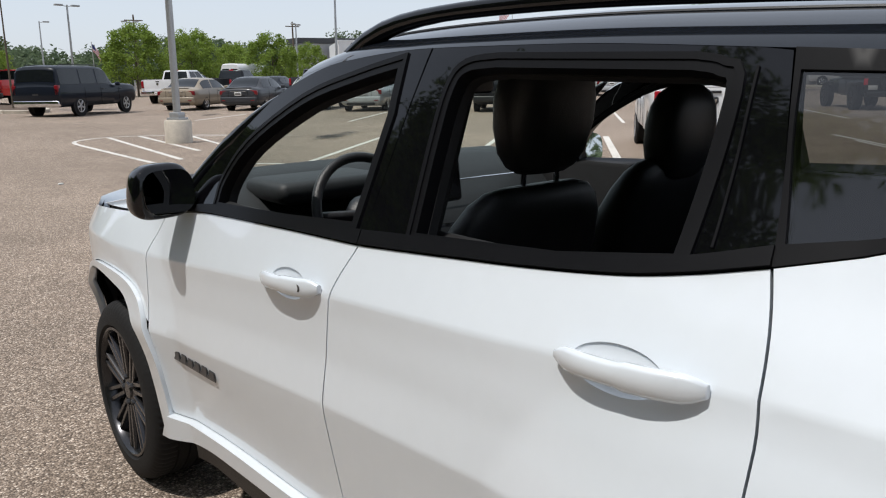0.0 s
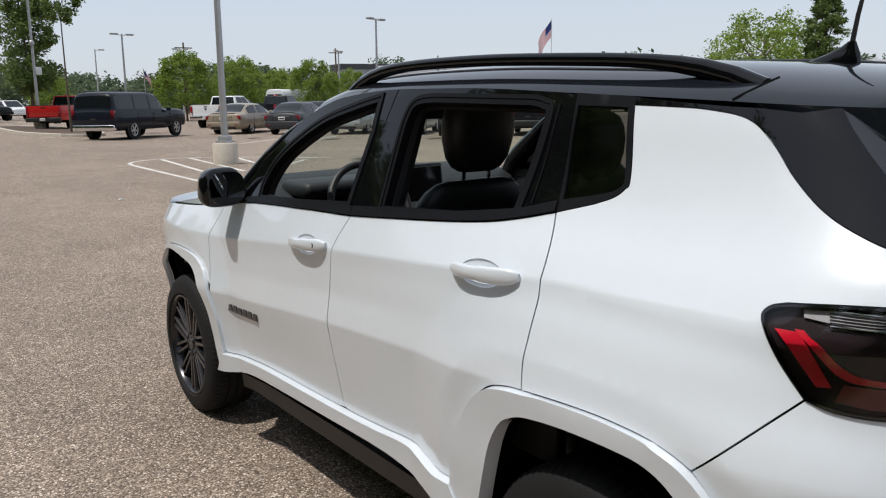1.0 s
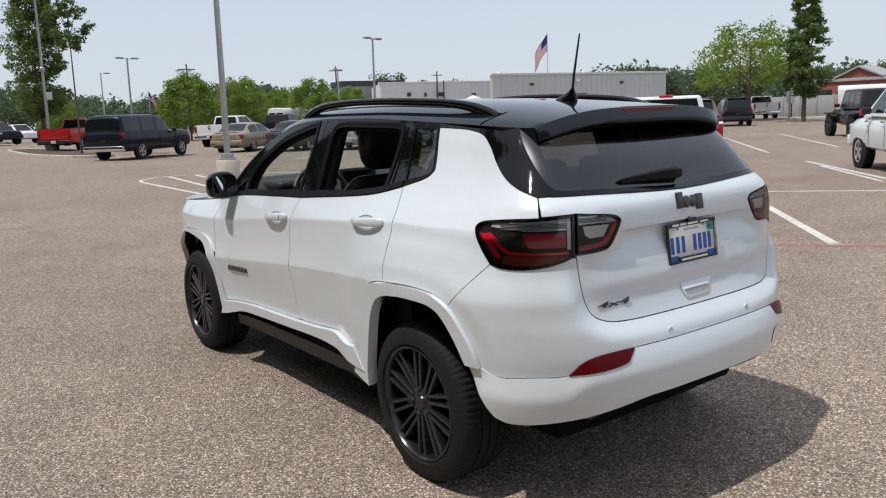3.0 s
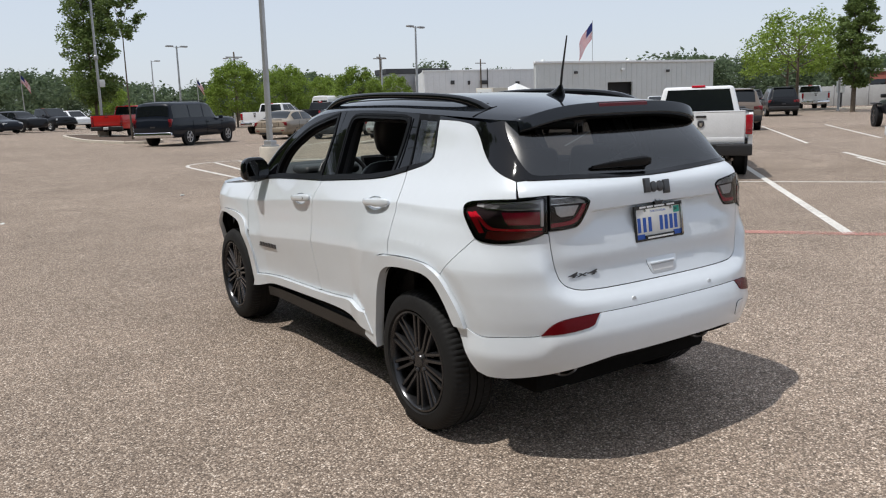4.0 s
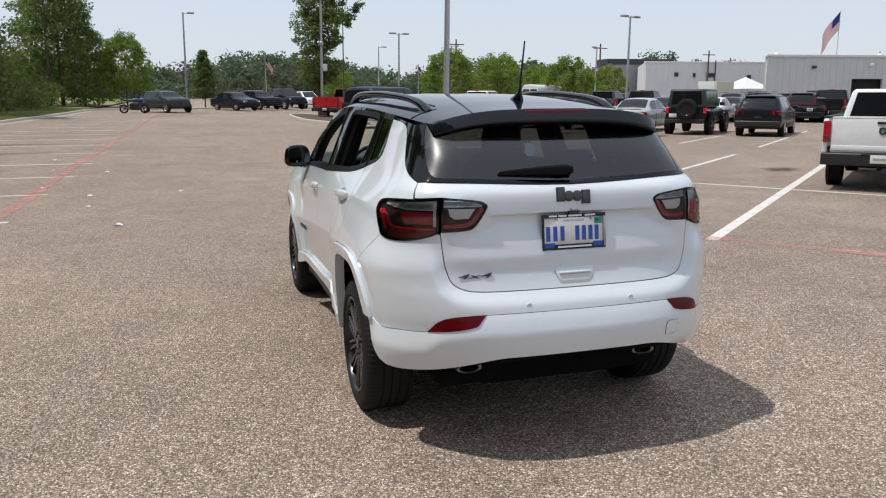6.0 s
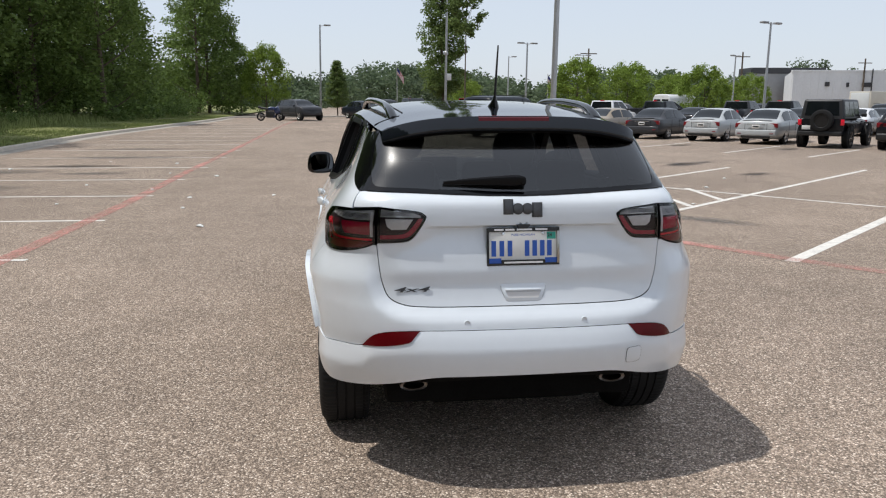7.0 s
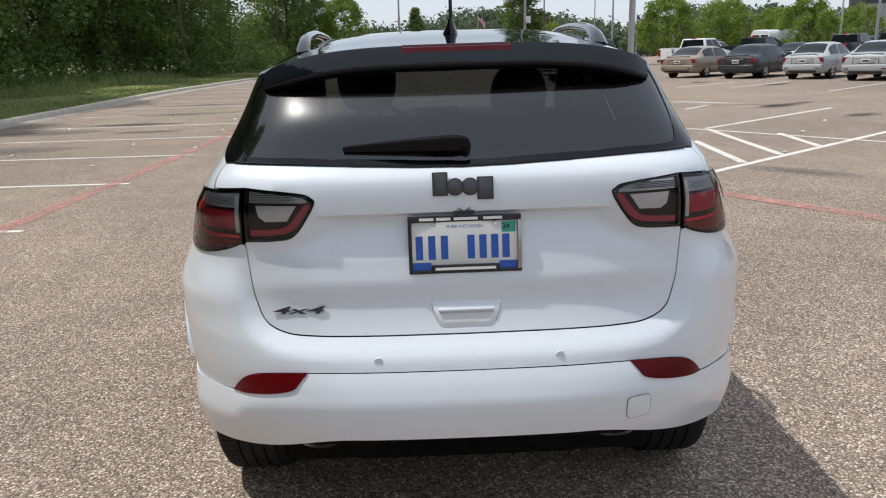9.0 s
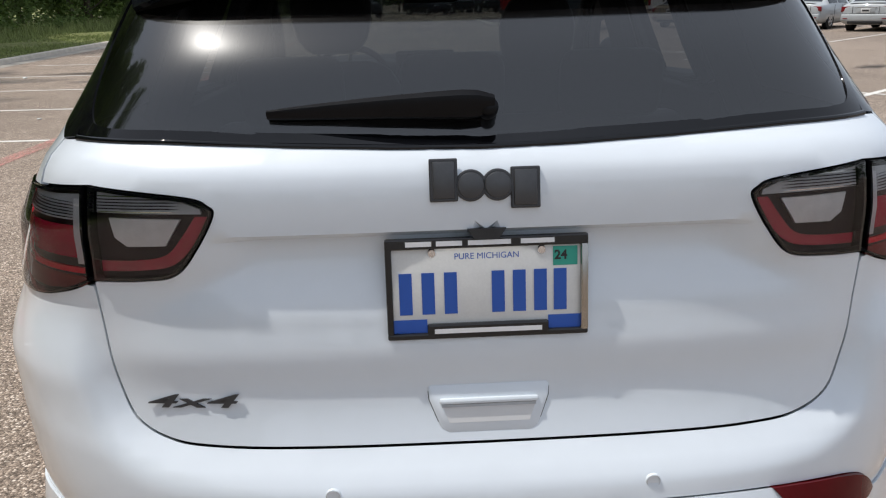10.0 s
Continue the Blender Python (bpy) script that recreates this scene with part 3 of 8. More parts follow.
ARCH_R = bend([(-.862, .505), (-.875, .565), (-.905, .65), (-.937, .718), (-.982, .784), (-1.04, .832), (-1.10, .852), (-1.162, .860), (-1.32, .870), (-1.45, .872), (-1.57, .861), (-1.65, .824), (-1.72, .739), (-1.76, .671), (-1.781, .612)], 5)
ARCH_RI = bend([(-.955, .33), (-.962, .42), (-.985, .50), (-1.015, .59), (-1.05, .69), (-1.09, .755), (-1.13, .785), (-1.19, .806), (-1.32, .820), (-1.47, .823), (-1.55, .814), (-1.61, .78), (-1.67, .702), (-1.718, .612)], 5)
ARCH_F = bend([(.79, .44), (.80, .53), (.818, .63), (.86, .74), (.93, .815), (1.05, .850), (1.28, .857), (1.44, .838), (1.58, .77), (1.70, .64), (1.74, .42)])
ARCH_FI = bend([(.86, .36), (.875, .45), (.905, .62), (.96, .72), (1.04, .785), (1.17, .812), (1.33, .826), (1.45, .812), (1.57, .752), (1.685, .63), (1.728, .42)])
BUMPER_LINE = bend([(MID, .684), (-2.5, .685), (-2.33, .684), (-2.22, .677), (-2.155, .664), (-2.115, .640), (-2.08, .603), (-1.95, .592), (-1.85, .588), (-1.781, .612)])
LAMP_FRONT = bend([(-1.808, 1.006), (-1.76, 1.07), (-1.733, 1.125), (-1.745, 1.147), (-1.775, 1.157)], 4)
LAMP_TOP = bend([(-1.775, 1.157), (-1.88, 1.168), (-1.99, 1.174)], 4)
LAMP_LOW = bend([(-2.113, 1.034), (-2.07, 1.016), (-2.0, .999), (-1.92, .991), (-1.85, .994), (-1.808, 1.006)], 4)
GATE_SEAM = bend([(MID, .772), (-2.5, .773), (-2.32, .775), (-2.235, .783), (-2.175, .812), (-2.145, .87), (-2.130, .94), (-2.118, 1.034)])
ROOF_WHITE = bend([(-1.24, 1.50), (-1.40, 1.496), (-1.54, 1.490), (-1.665, 1.472), (-1.733, 1.428), (-1.785, 1.365), (-1.842, 1.309), (-1.91, 1.270), (-1.985, 1.243)])
GLASS_EDGE = bend([(-2.030, 1.248), (-1.975, 1.31), (-1.927, 1.38), (-1.890, 1.45), (-1.876, 1.490)])
LAMP_IN = bend([(-2.122, 1.037), (-2.20, 1.041), (-2.252, 1.051), (-2.288, 1.095), (-2.313, 1.142), (-2.305, 1.157), (-2.27, 1.170), (-2.122, 1.186)], 5)
SILL = bend([(.79, .44), (.73, .446), (.40, .475), (.05, .488), (-.225, .498), (-.45, .512), (-.61, .526), (-.70, .516), (-.78, .503), (-.862, .505)])
SILL_LOW = bend([(-.93, .40), (-.83, .408), (-.73, .424), (-.58, .446), (-.41, .450), (-.05, .437), (.30, .424), (.54, .408), (.76, .362), (.86, .345)])


def wheel(parent, x, y, out, rim_mat, r=0.345, rr=0.248, width=0.235, style="mesh"):
    """A wheel about the x axis at a hub; out is -1 for the left side."""
    m = Matrix.Translation((x, y, r)) @ (Matrix() if out < 0 else Matrix.Rotation(math.pi, 4, "Z"))
    h = width
    k = r / 0.345
    prof = [(0.005, rr), (-0.012, rr + 0.012), (-0.010, rr + 0.035 * k), (-0.004, r - 0.030 * k), (0.010, r - 0.010 * k), (0.026, r - 0.002)]
    for g in range(4):
        a = 0.034 + g * (h - 0.068) / 4
        b = a + (h - 0.068) / 4
        prof += [(a + 0.004, r), (b - 0.005, r), (b - 0.004, r - 0.008), (b + 0.003, r - 0.008)]
    prof += [(h - 0.026, r - 0.002), (h - 0.010, r - 0.010), (h, rr + 0.03), (h - 0.01, rr)]
    bm = lathe(prof, 240, closed=True)
    for v in bm.verts:
        q = math.hypot(v.co.y, v.co.z)
        if q > r - 0.012 and int(round(math.atan2(v.co.z, v.co.y) * 240 / (2 * math.pi))) % 3 == 0 and (v.co.x < 0.072 or v.co.x > h - 0.072):
            v.co.y, v.co.z = v.co.y * (1 - 0.0045 / q), v.co.z * (1 - 0.0045 / q)
    tyre = part("tyre", bm, RUBBER, parent, "black low-profile tyre" if style == "mesh" else "")
    tyre.matrix_basis = m
    bm = lathe([(0.004, rr + 0.004), (-0.006, rr + 0.001), (-0.008, rr - 0.008), (0.004, rr - 0.016), (0.05, rr - 0.022), (h - 0.02, rr - 0.022), (h - 0.02, rr + 0.002)], 48, closed=True)
    if style != "mesh":
        lathe([(0.085, 0.02), (0.085, rr - 0.02), (0.10, rr - 0.02), (0.10, 0.02)], 32, bm=bm, closed=True)
    lathe([(0.012, 0.001), (0.012, 0.030), (0.018, 0.034), (0.022, 0.072), (0.06, 0.080), (0.08, 0.08)], 24, bm=bm)
    n = 5
    for i in range(n):
        t = 2 * math.pi * i / n + 0.3
        if style == "mesh":
            # two pairs of thin parallel blades, leaning towards each other at the hub
            for turn, lean in ((0.0, 0.10), (math.pi / 5, -0.10)):
                for off in (-1, 1):
                    c, d = math.cos(t + turn), math.sin(t + turn)
                    at = lambda along, across, x: Vector((x, along * c - across * d, along * d + across * c))
                    p0 = at(0.058, off * 0.013 - lean * 0.09, 0.016)
                    p1 = at(rr - 0.010, off * 0.0215 + lean * 0.09, 0.004)
                    spoke(bm, p0, p1, 0.0106, 0.034)
                p0, p1 = at(0.075, -lean * 0.08, 0.034), at(0.120, 0, 0.030)
                spoke(bm, p0, p1, 0.017, 0.022)
        else:
            a = t
            spoke(bm, Vector((0.02, 0.05 * math.cos(a), 0.05 * math.sin(a))), Vector((0.0, (rr - 0.01) * math.cos(a), (rr - 0.01) * math.sin(a))), 0.030, 0.03)
    rim = part("rim", bm, rim_mat, tyre, "dark grey multi-spoke alloy rim" if style == "mesh" else "")
    if style == "mesh":
        part("brake_disc", lathe([(0.100, 0.05), (0.100, 0.165), (0.112, 0.168), (0.112, 0.05)], 40, closed=True), STEEL, tyre)
        part("wheel_back", lathe([(0.135, 0.02), (0.135, rr - 0.02), (0.145, rr - 0.02), (0.145, 0.02)], 32, closed=True), UNDER, tyre)
        for i in range(5):
            t = 2 * math.pi * i / 5
            c = Vector((0.0, 0.054 * math.cos(t), 0.054 * math.sin(t)))
            nut = part("wheel_nut", lathe([(0.008, 0.001), (0.009, 0.008), (0.013, 0.0105), (0.035, 0.011)], 6), BADGE, tyre)
            nut.matrix_basis = Matrix.Translation(c)
    return tyre


def spoke(bm, a, b, w, t):
    d = (b - a)
    x = Vector((1, 0, 0))
    s = d.cross(x).normalized()
    x = s.cross(d).normalized() * (-1 if s.cross(d).x < 0 else 1)
    vs = []
    for p, k in ((a, 1.15), (b, 1.0)):
        for u, v in ((-1, 0.35), (-0.55, 0), (0.55, 0), (1, 0.35), (1, 1), (-1, 1)):
            vs.append(bm.verts.new(p + s * (w * k * u) + x * (t * v)))
    for i in range(6):
        bm.faces.new((vs[i], vs[(i + 1) % 6], vs[6 + (i + 1) % 6], vs[6 + i]))
    bm.faces.new(vs[5::-1])
    bm.faces.new(vs[6:])


def roof_shell(s, v):
    """The roof: s from the left drip rail over the middle to the right, v from the windscreen to the trailing edge."""
    s, v = np.asarray(s, float), np.asarray(v, float)
    front, back = 0.40 - 0.20 * np.abs(s) ** 2.2, -1.828 + 0.015 * np.abs(s) ** 2 + 0.056 * np.abs(s) ** 10
    y = front + v * (back - front)
    zd = drip_z(y)
    xd = body_width(y, zd) - 0.004
    zc = crown_z(y)
    z = zd + (zc - zd) * (1 - np.abs(s) ** 3.4) ** 0.8
    return np.stack([s * xd * (1 - 0.014 * v ** 10), y, z], -1)


drip_z = table([-1.9, -1.65, -1.33, -1.04, -.63, -.30, .02, .25, .40, .51, .66, .77], [1.487, 1.495, 1.513, 1.529, 1.549, 1.552, 1.531, 1.468, 1.38, 1.302, 1.205, 1.10])
crown_z = table([-1.85, -1.70, -1.40, -1.0, -.5, -.1, .25, .42], [1.556, 1.568, 1.594, 1.618, 1.632, 1.628, 1.600, 1.572])


def suv():
    car = thing("sport_utility_vehicle", "white compact sport utility vehicle with black roof and windows open", "car")
    L = lambda *a, **k: skin(*a, **k)
    shell_low = [(1.745, .40), (1.70, .62), (1.58, .755), (1.45, .815), (1.318, .828), (1.17, .815), (1.035, .787), (.955, .72), (.90, .62), (.85, .40), (-.93, .40), (-.99, .60), (-1.06, .73), (-1.14, .79), (-1.3, .82), (-1.5, .81), (-1.62, .75), (-1.70, .62), (-1.75, .42)]
    shell = shell_low + [(-2.0, .42), (MID, .47), (MID, 1.225), (-2.3, 1.235), (-1.98, 1.24), (-1.70, 1.24), (-1.30, 1.24), (-.98, 1.215), (-.72, 1.175), (-.25, 1.145), (.50, 1.11), (.80, 1.06), (1.9, 1.0), (1.93, .42)]
    skin("body_shell", shell, UNDER, car, bodywork, off=-0.018, lip=0, step=0.06, both=True, mid=MID, back=0.03)
    for side in (-1, 1):
        k = dict(side=side)
        # front wing
        wing = [q for q in FEND_SEAM if q[1] > .72] + [q for q in ARCH_F if q[0] > .865] + bend([(1.74, .40), (1.95, .42), (2.0, .82), (1.93, .96), (1.60, 1.02), (1.15, 1.055), (.86, 1.080)])[:-1]
        wing = inset(wing, 0.002)
        skin("front_wing", wing, WHITE, car, bodywork, step=0.03, ridges=CREASES, **k)
        # doors
        sill_f = [q for q in SILL if q[0] > -.215]
        sill_r = [q for q in SILL if q[0] < -.235]
        fdoor = FEND_SEAM + sill_f[1:] + DOOR_SEAM[::-1] + BELT_F[::-1][1:-1]
        fd = skin("front_door", inset(fdoor, 0.0022), WHITE, car, bodywork, step=0.024, holes=[hollow_rim(-.015, 1.036)], ridges=CREASES, **k)
        arch_door = [q for q in ARCH_R if q[0] > -1.155]
        rdoor = DOOR_SEAM + sill_r + arch_door[1:] + REAR_SEAM[::-1] + BELT_R[::-1][1:-1]
        rd = skin("rear_door", inset(rdoor, 0.0022), WHITE, car, bodywork, step=0.024, holes=[hollow_rim(-.934, 1.088)], ridges=CREASES, **k)
        arch_q = [q for q in ARCH_R if -1.625 < q[0] < -1.17]
        quarter = REAR_SEAM + arch_q + bend([(-1.638, .836), (-1.73, .93), (-1.808, 1.006)], 4) + LAMP_FRONT[1:] + LAMP_TOP[1:] + [(-1.985, 1.243)] + ROOF_WHITE[::-1][1:] + BELT_Q[::-1][1:-1]
        skin("quarter_panel", inset(quarter, 0.002), WHITE, car, bodywork, step=0.024, ridges=CREASES, **k)
        # arches and sill
        skin("wheel_arch_trim", inset(ARCH_R + ARCH_RI[::-1] + [(-.83, .372), (-.85, .42)], 0.0015), WHITE, car, bodywork, off=0.020, lip=0.05, step=0.022, **k)
        skin("wheel_arch_trim", inset(ARCH_F + ARCH_FI[::-1] + [(.80, .38)], 0.0015), WHITE, car, bodywork, off=0.014, lip=0.018, step=0.022, **k)
        skin("sill_trim", inset(SILL + SILL_LOW, 0.0015), WHITE, car, bodywork, off=0.026, lip=0.03, step=0.026, **k)
        skin("sill_skirt", [(.74, .345), (.43, .355), (-.2, .366), (-.90, .366), (-.90, .30), (.74, .28)], SATIN, car, bodywork, off=-0.03, lip=0.04, step=0.05, **k)
        # window frames, mouldings and the fixed quarter glass
        drip = [(y, float(drip_z(y))) for y in np.linspace(-.30, .74, 22)]
        hole_f = bend([(.50, 1.152), (.488, 1.215), (.38, 1.318), (.14, 1.437), (-.08, 1.494), (-.215, 1.520)], 4) + [(-.228, 1.42), (-.205, 1.192), (.11, 1.170)]
        frame_f = BELT_F + [(-.30, 1.548)] + drip
        skin("front_door_frame", frame_f, GLOSSBLACK, fd, bodywork, off=-0.002, lip=0.055, holes=[hole_f], step=0.022, **k)
        hole_r = bend([(-.412, 1.198), (-.40, 1.35), (-.40, 1.47), (-.425, 1.508), (-.50, 1.516)], 4) + bend([(-.90, 1.506), (-.945, 1.497), (-.967, 1.465), (-.962, 1.242)], 4) + [(-.76, 1.216)]
        frame_r = BELT_R + [(-1.042, 1.526)] + [(y, float(drip_z(y))) for y in np.linspace(-1.0, -.306, 14)]
        skin("rear_door_frame", frame_r, GLOSSBLACK, rd, bodywork, off=-0.002, lip=0.055, holes=[hole_r], step=0.022, **k)
        for nm, dd, pts, hole in (("window_seal", fd, hole_f, 0.0), ("window_seal", rd, hole_r, 0.0)):
            skin(nm, inset(pts, -0.021), TRIM, dd, bodywork, off=0.0025, lip=0.006, holes=[inset(pts, -0.010)], step=0.03, **k)
            skin("window_run", inset(pts, -0.0095), TRIM, dd, bodywork, off=-0.0005, lip=0.04, holes=[inset(pts, 0.005)], step=0.03, **k)
            skin("inner_window_frame", inset(pts, -0.02), CABIN, dd, bodywork, off=-0.030, lip=0.022, holes=[inset(pts, 0.007)], step=0.04, **k)
        qg = bend([(-1.102, 1.274), (-1.072, 1.40), (-1.056, 1.503)], 4) + [(-1.218, 1.498)] + bend([(-1.262, 1.40), (-1.290, 1.340), (-1.288, 1.318), (-1.255, 1.303)], 4)
        qo = BELT_Q + [(-1.24, 1.517), (-1.046, 1.529)]
        skin("quarter_window_trim", qo, TRIM, car, bodywork, off=0.002, lip=0.02, holes=[inset(qg, 0.004)], step=0.022, **k)
        skin("quarter_window", inset(qg, 0.002), TINT, car, bodywork, off=-0.003, lip=0, step=0.03, label="dark privacy glass", **k)
        mould_f = BELT_F + bend([(-.250, 1.187), (.11, 1.170), (.50, 1.150), (.735, 1.118)])
        mould_r = BELT_R + bend([(-1.095, 1.276), (-.96, 1.243), (-.76, 1.217), (-.41, 1.198), (-.252, 1.187)])
        joint = bend([(-1.012, 1.262), (-1.008, 1.38), (-1.002, 1.505)], 4) + bend([(-.998, 1.505), (-1.004, 1.38), (-1.008, 1.262)], 4)
        skin("pillar_joint", joint, TRIM, rd, bodywork, off=0.0015, lip=0.003, step=0.02, **k)
        skin("belt_moulding", inset(mould_f, 0.001), TRIM, fd, bodywork, off=0.007, lip=0.012, step=0.03, **k)
        skin("belt_moulding", inset(mould_r, 0.001), TRIM, rd, bodywork, off=0.007, lip=0.012, step=0.03, **k)
        # black trim of the tail pillar
        pillar = ROOF_WHITE + GLASS_EDGE + [(-1.80, 1.482)] + [(y, float(drip_z(y)) - .002) for y in np.linspace(-1.70, -1.24, 12)]
        skin("rear_pillar_trim", pillar, GLOSSBLACK, car, bodywork, off=0.002, lip=0.012, step=0.024, **k)
        # handles
        for dd, y0, y1, z0, z1 in ((fd, .100, -.168, 1.027, 1.047), (rd, -.832, -1.080, 1.083, 1.095)):
            handle(dd, y0, y1, z0, z1, side)
        # lamp units
        tail_lamp(car, side)
        reflector = bend([(-2.082, .604), (-2.115, .641), (-2.155, .665), (-2.23, .678), (-2.315, .684)], 3) + bend([(-2.296, .657), (-2.276, .636), (-2.20, .619), (-2.082, .604)], 3)[:-1]
        skin("bumper_reflector", reflector, REDGLOSS, car, bodywork, off=0.008, lip=0.02, step=0.02, **k)
        mirror(car, side)
        # wells and wheels
        for y in (-1.318, 1.318):
            bm = lathe([(0.0, 0.455), (0.36, 0.455), (0.36, 0.02), (0.37, 0.02), (0.37, 0.47), (0.0, 0.47)], 40, closed=True)
            bmesh.ops.delete(bm, geom=[v for v in bm.verts if v.co.z < -0.06], context="VERTS")
            well = part("wheel_well", bm, UNDER, car)
            well.matrix_basis = Matrix.Translation((side * (0.80 if y < 0 else 0.74), y, 0.37)) @ (Matrix() if side < 0 else Matrix.Rotation(math.pi, 4, "Z"))
            w = wheel(car, side * 0.872, y, side, RIMDARK)
        # roof rail
        path = [(side * (float(body_width(np.float64(y), np.float64(1.54))) - 0.085 - 0.01 * u), y, float(drip_z(y)) * 0.35 + float(crown_z(y)) * 0.65 + 0.026 - 0.056 * abs(2 * u - 1) ** 6) for u, y in ((i / 23, -1.47 + 1.58 * i / 23) for i in range(24))]
        bm = tube(path, [0.026 - 0.008 * min(1, 5 * min(i, 23 - i) / 23) for i in range(24)], 10)
        part("roof_rail", bm, GLOSSBLACK, car, "gloss black roof rail", 50)
        tube_x = side * 0.457
        ex = part("exhaust_tip", lathe([(0.0, 0.030), (-0.004, 0.036), (0.02, 0.038), (0.14, 0.036), (0.14, 0.028), (0.0, 0.028)], 20, closed=True), STEEL, car, "oval steel exhaust tip")
        ex.matrix_basis = Matrix.Translation((tube_x, -1.940, 0.380)) @ Matrix.Rotation(math.pi / 2, 4, "Z") @ Matrix.Diagonal((1, 1.7, 0.72, 1))
        # sensors
        for sx, sz in ((.25, .715), (.652, .538)):
            pp = MID + (math.asin(min(1, sx / 1.0)) if sx < .5 else .66)
            q = np.linspace(MID, -1.9, 400)
            X = bodywork(q, np.full(400, sz))
            i = int(np.argmin(np.abs(-X[:, 0] - sx)))
            n = Vector((X[i + 1] - X[i - 1])).cross(Vector((0, 0, 1))).normalized()
            n = n if n.y < 0 else -n
            s_ = part("parking_sensor", lathe([(-0.0006, 0.0085), (-0.0012, 0.0105), (-0.0006, 0.012), (0.004, 0.0125), (0.004, 0.009), (-0.0004, 0.0075), (-0.0004, 0.0005)], 18), WHITE, car)
            base = Vector((X[i, 0] * (1 if side < 0 else -1), X[i, 1], X[i, 2]))
            nn = Vector((n.x * (1 if side < 0 else -1), n.y, n.z))
            s_.matrix_basis = Matrix.Translation(base) @ nn.to_track_quat("-X", "Z").to_matrix().to_4x4()
            ring = part("sensor_ring", lathe([(-0.0013, 0.0101), (-0.0016, 0.0105), (-0.0013, 0.0109)], 18, closed=True), LAMPGREY, s_)
    # rear bumper, tailgate, glass
    upper = GATE_SEAM[:-1] + [(-2.116, 1.028)] + LAMP_LOW[1:] + bend([(-1.808, 1.006), (-1.73, .93), (-1.638, .836)], 4)[1:] + bend([(-1.68, .79), (-1.72, .739), (-1.76, .671), (-1.781, .612)], 4) + BUMPER_LINE[::-1][1:]
    lower = BUMPER_LINE + bend([(-1.718, .612), (-1.74, .576), (-1.765, .52), (-1.80, .465), (-1.83, .425)], 4) + bend([(-1.87, .408), (-1.95, .405), (-2.08, .420), (-2.20, .446), (-2.36, .484), (-2.50, .490), (MID, .490)], 4)
    draw = lambda poly, d: snap(inset(poly, d))
    snap = lambda poly: [(MID, z) if abs(p - MID) < 0.006 else (p, z) for p, z in poly]
    bp = skin("rear_bumper", draw(upper, 0.0018), WHITE, car, bodywork, lip=0.014, step=0.020, ridges=CREASES, both=True, mid=MID)
    skin("bumper_skirt", draw(lower, 0.0012), WHITE, bp, bodywork, off=0.004, lip=0.02, step=0.020, both=True, mid=MID)
    valance = [(MID, .515), (-2.36, .510), (-2.20, .475), (-2.12, .455), (-2.13, .430), (-2.22, .455), (-2.44, .478), (-2.51, .470), (MID, .468)]
    skin("lower_valance", valance, SATIN, car, bodywork, off=-0.030, lip=0.02, step=0.04, both=True, mid=MID)
    glass_low = bend([(-1.985, 1.243), (-2.08, 1.249), (-2.2, 1.246), (-2.4, 1.237), (-2.6, 1.231), (MID, 1.229)])
    gate = GATE_SEAM + LAMP_IN + [(-1.997, 1.178)] + glass_low
    lip_folds = [[(p, h) for p in np.arange(-2.765, -2.29, 0.02)] for h in (1.097, 1.103, 1.109)]
    tg = skin("tailgate", draw(gate, 0.002), WHITE, car, bodywork, lip=0.016, step=0.02, ridges=lip_folds, both=True, mid=MID)
    pane = bend([(-2.030, 1.250), (-2.2, 1.248), (-2.4, 1.239), (-2.6, 1.233), (MID, 1.231)]) + [(MID, 1.53)] + GLASS_EDGE[::-1][:-1]
    skin("rear_window", snap(pane), REARPANE, tg, bodywork, off=0.0, lip=0, step=0.03, both=True, mid=MID, label="dark privacy glass")
    frit = bend([(-2.035, 1.248), (-2.2, 1.246), (-2.4, 1.237), (-2.6, 1.231), (MID, 1.229)]) + bend([(MID, 1.245), (-2.6, 1.246), (-2.4, 1.252), (-2.2, 1.260), (-2.10, 1.262), (-2.045, 1.272), (-1.995, 1.32), (-1.945, 1.39), (-1.905, 1.455), (-1.892, 1.488)]) + GLASS_EDGE[::-1][:-1]
    skin("window_border", snap(frit), GLOSSBLACK, tg, bodywork, off=0.002, lip=0.004, step=0.024, both=True, mid=MID)
    # rounded rubber lip under the rear window
    run = np.linspace(-2.03, MID, 26)
    lip = bodywork(run, np.interp(-run, [2.03, 2.2, 2.4, 2.6, -MID], [1.247, 1.245, 1.236, 1.230, 1.228]))
    half = [(x, y - .002, z) for x, y, z in lip]
    part("window_lip", tube(half + [(-x, y, z) for x, y, z in half[-2::-1]], .0048, 8), GLOSSBLACK, tg, "gloss black lip of the rear window", 60)
    roof(car)
    gate_fittings(car, tg)
    front_end(car)
    cabin(car)
    return car


def surface_at(x, z):
    """A point of the tail's surface and its outward normal, by x and height."""
    q = np.linspace(MID, -1.85, 600)
    X = bodywork(q, np.full(600, float(z)))
    i = max(1, int(np.argmin(np.abs(-X[:, 0] - abs(x)))))
    up = bodywork(q[i:i + 1], np.array([z + 0.01]))[0] - bodywork(q[i:i + 1], np.array([z - 0.01]))[0]
    n = Vector(X[i + 1] - X[i - 1]).cross(Vector(up)).normalized()
    n = n if n.y < 0 else -n
    s = -1 if x < 0 else 1
    return Vector((-s * X[i, 0], X[i, 1], z)), Vector((-s * n.x, n.y, n.z))


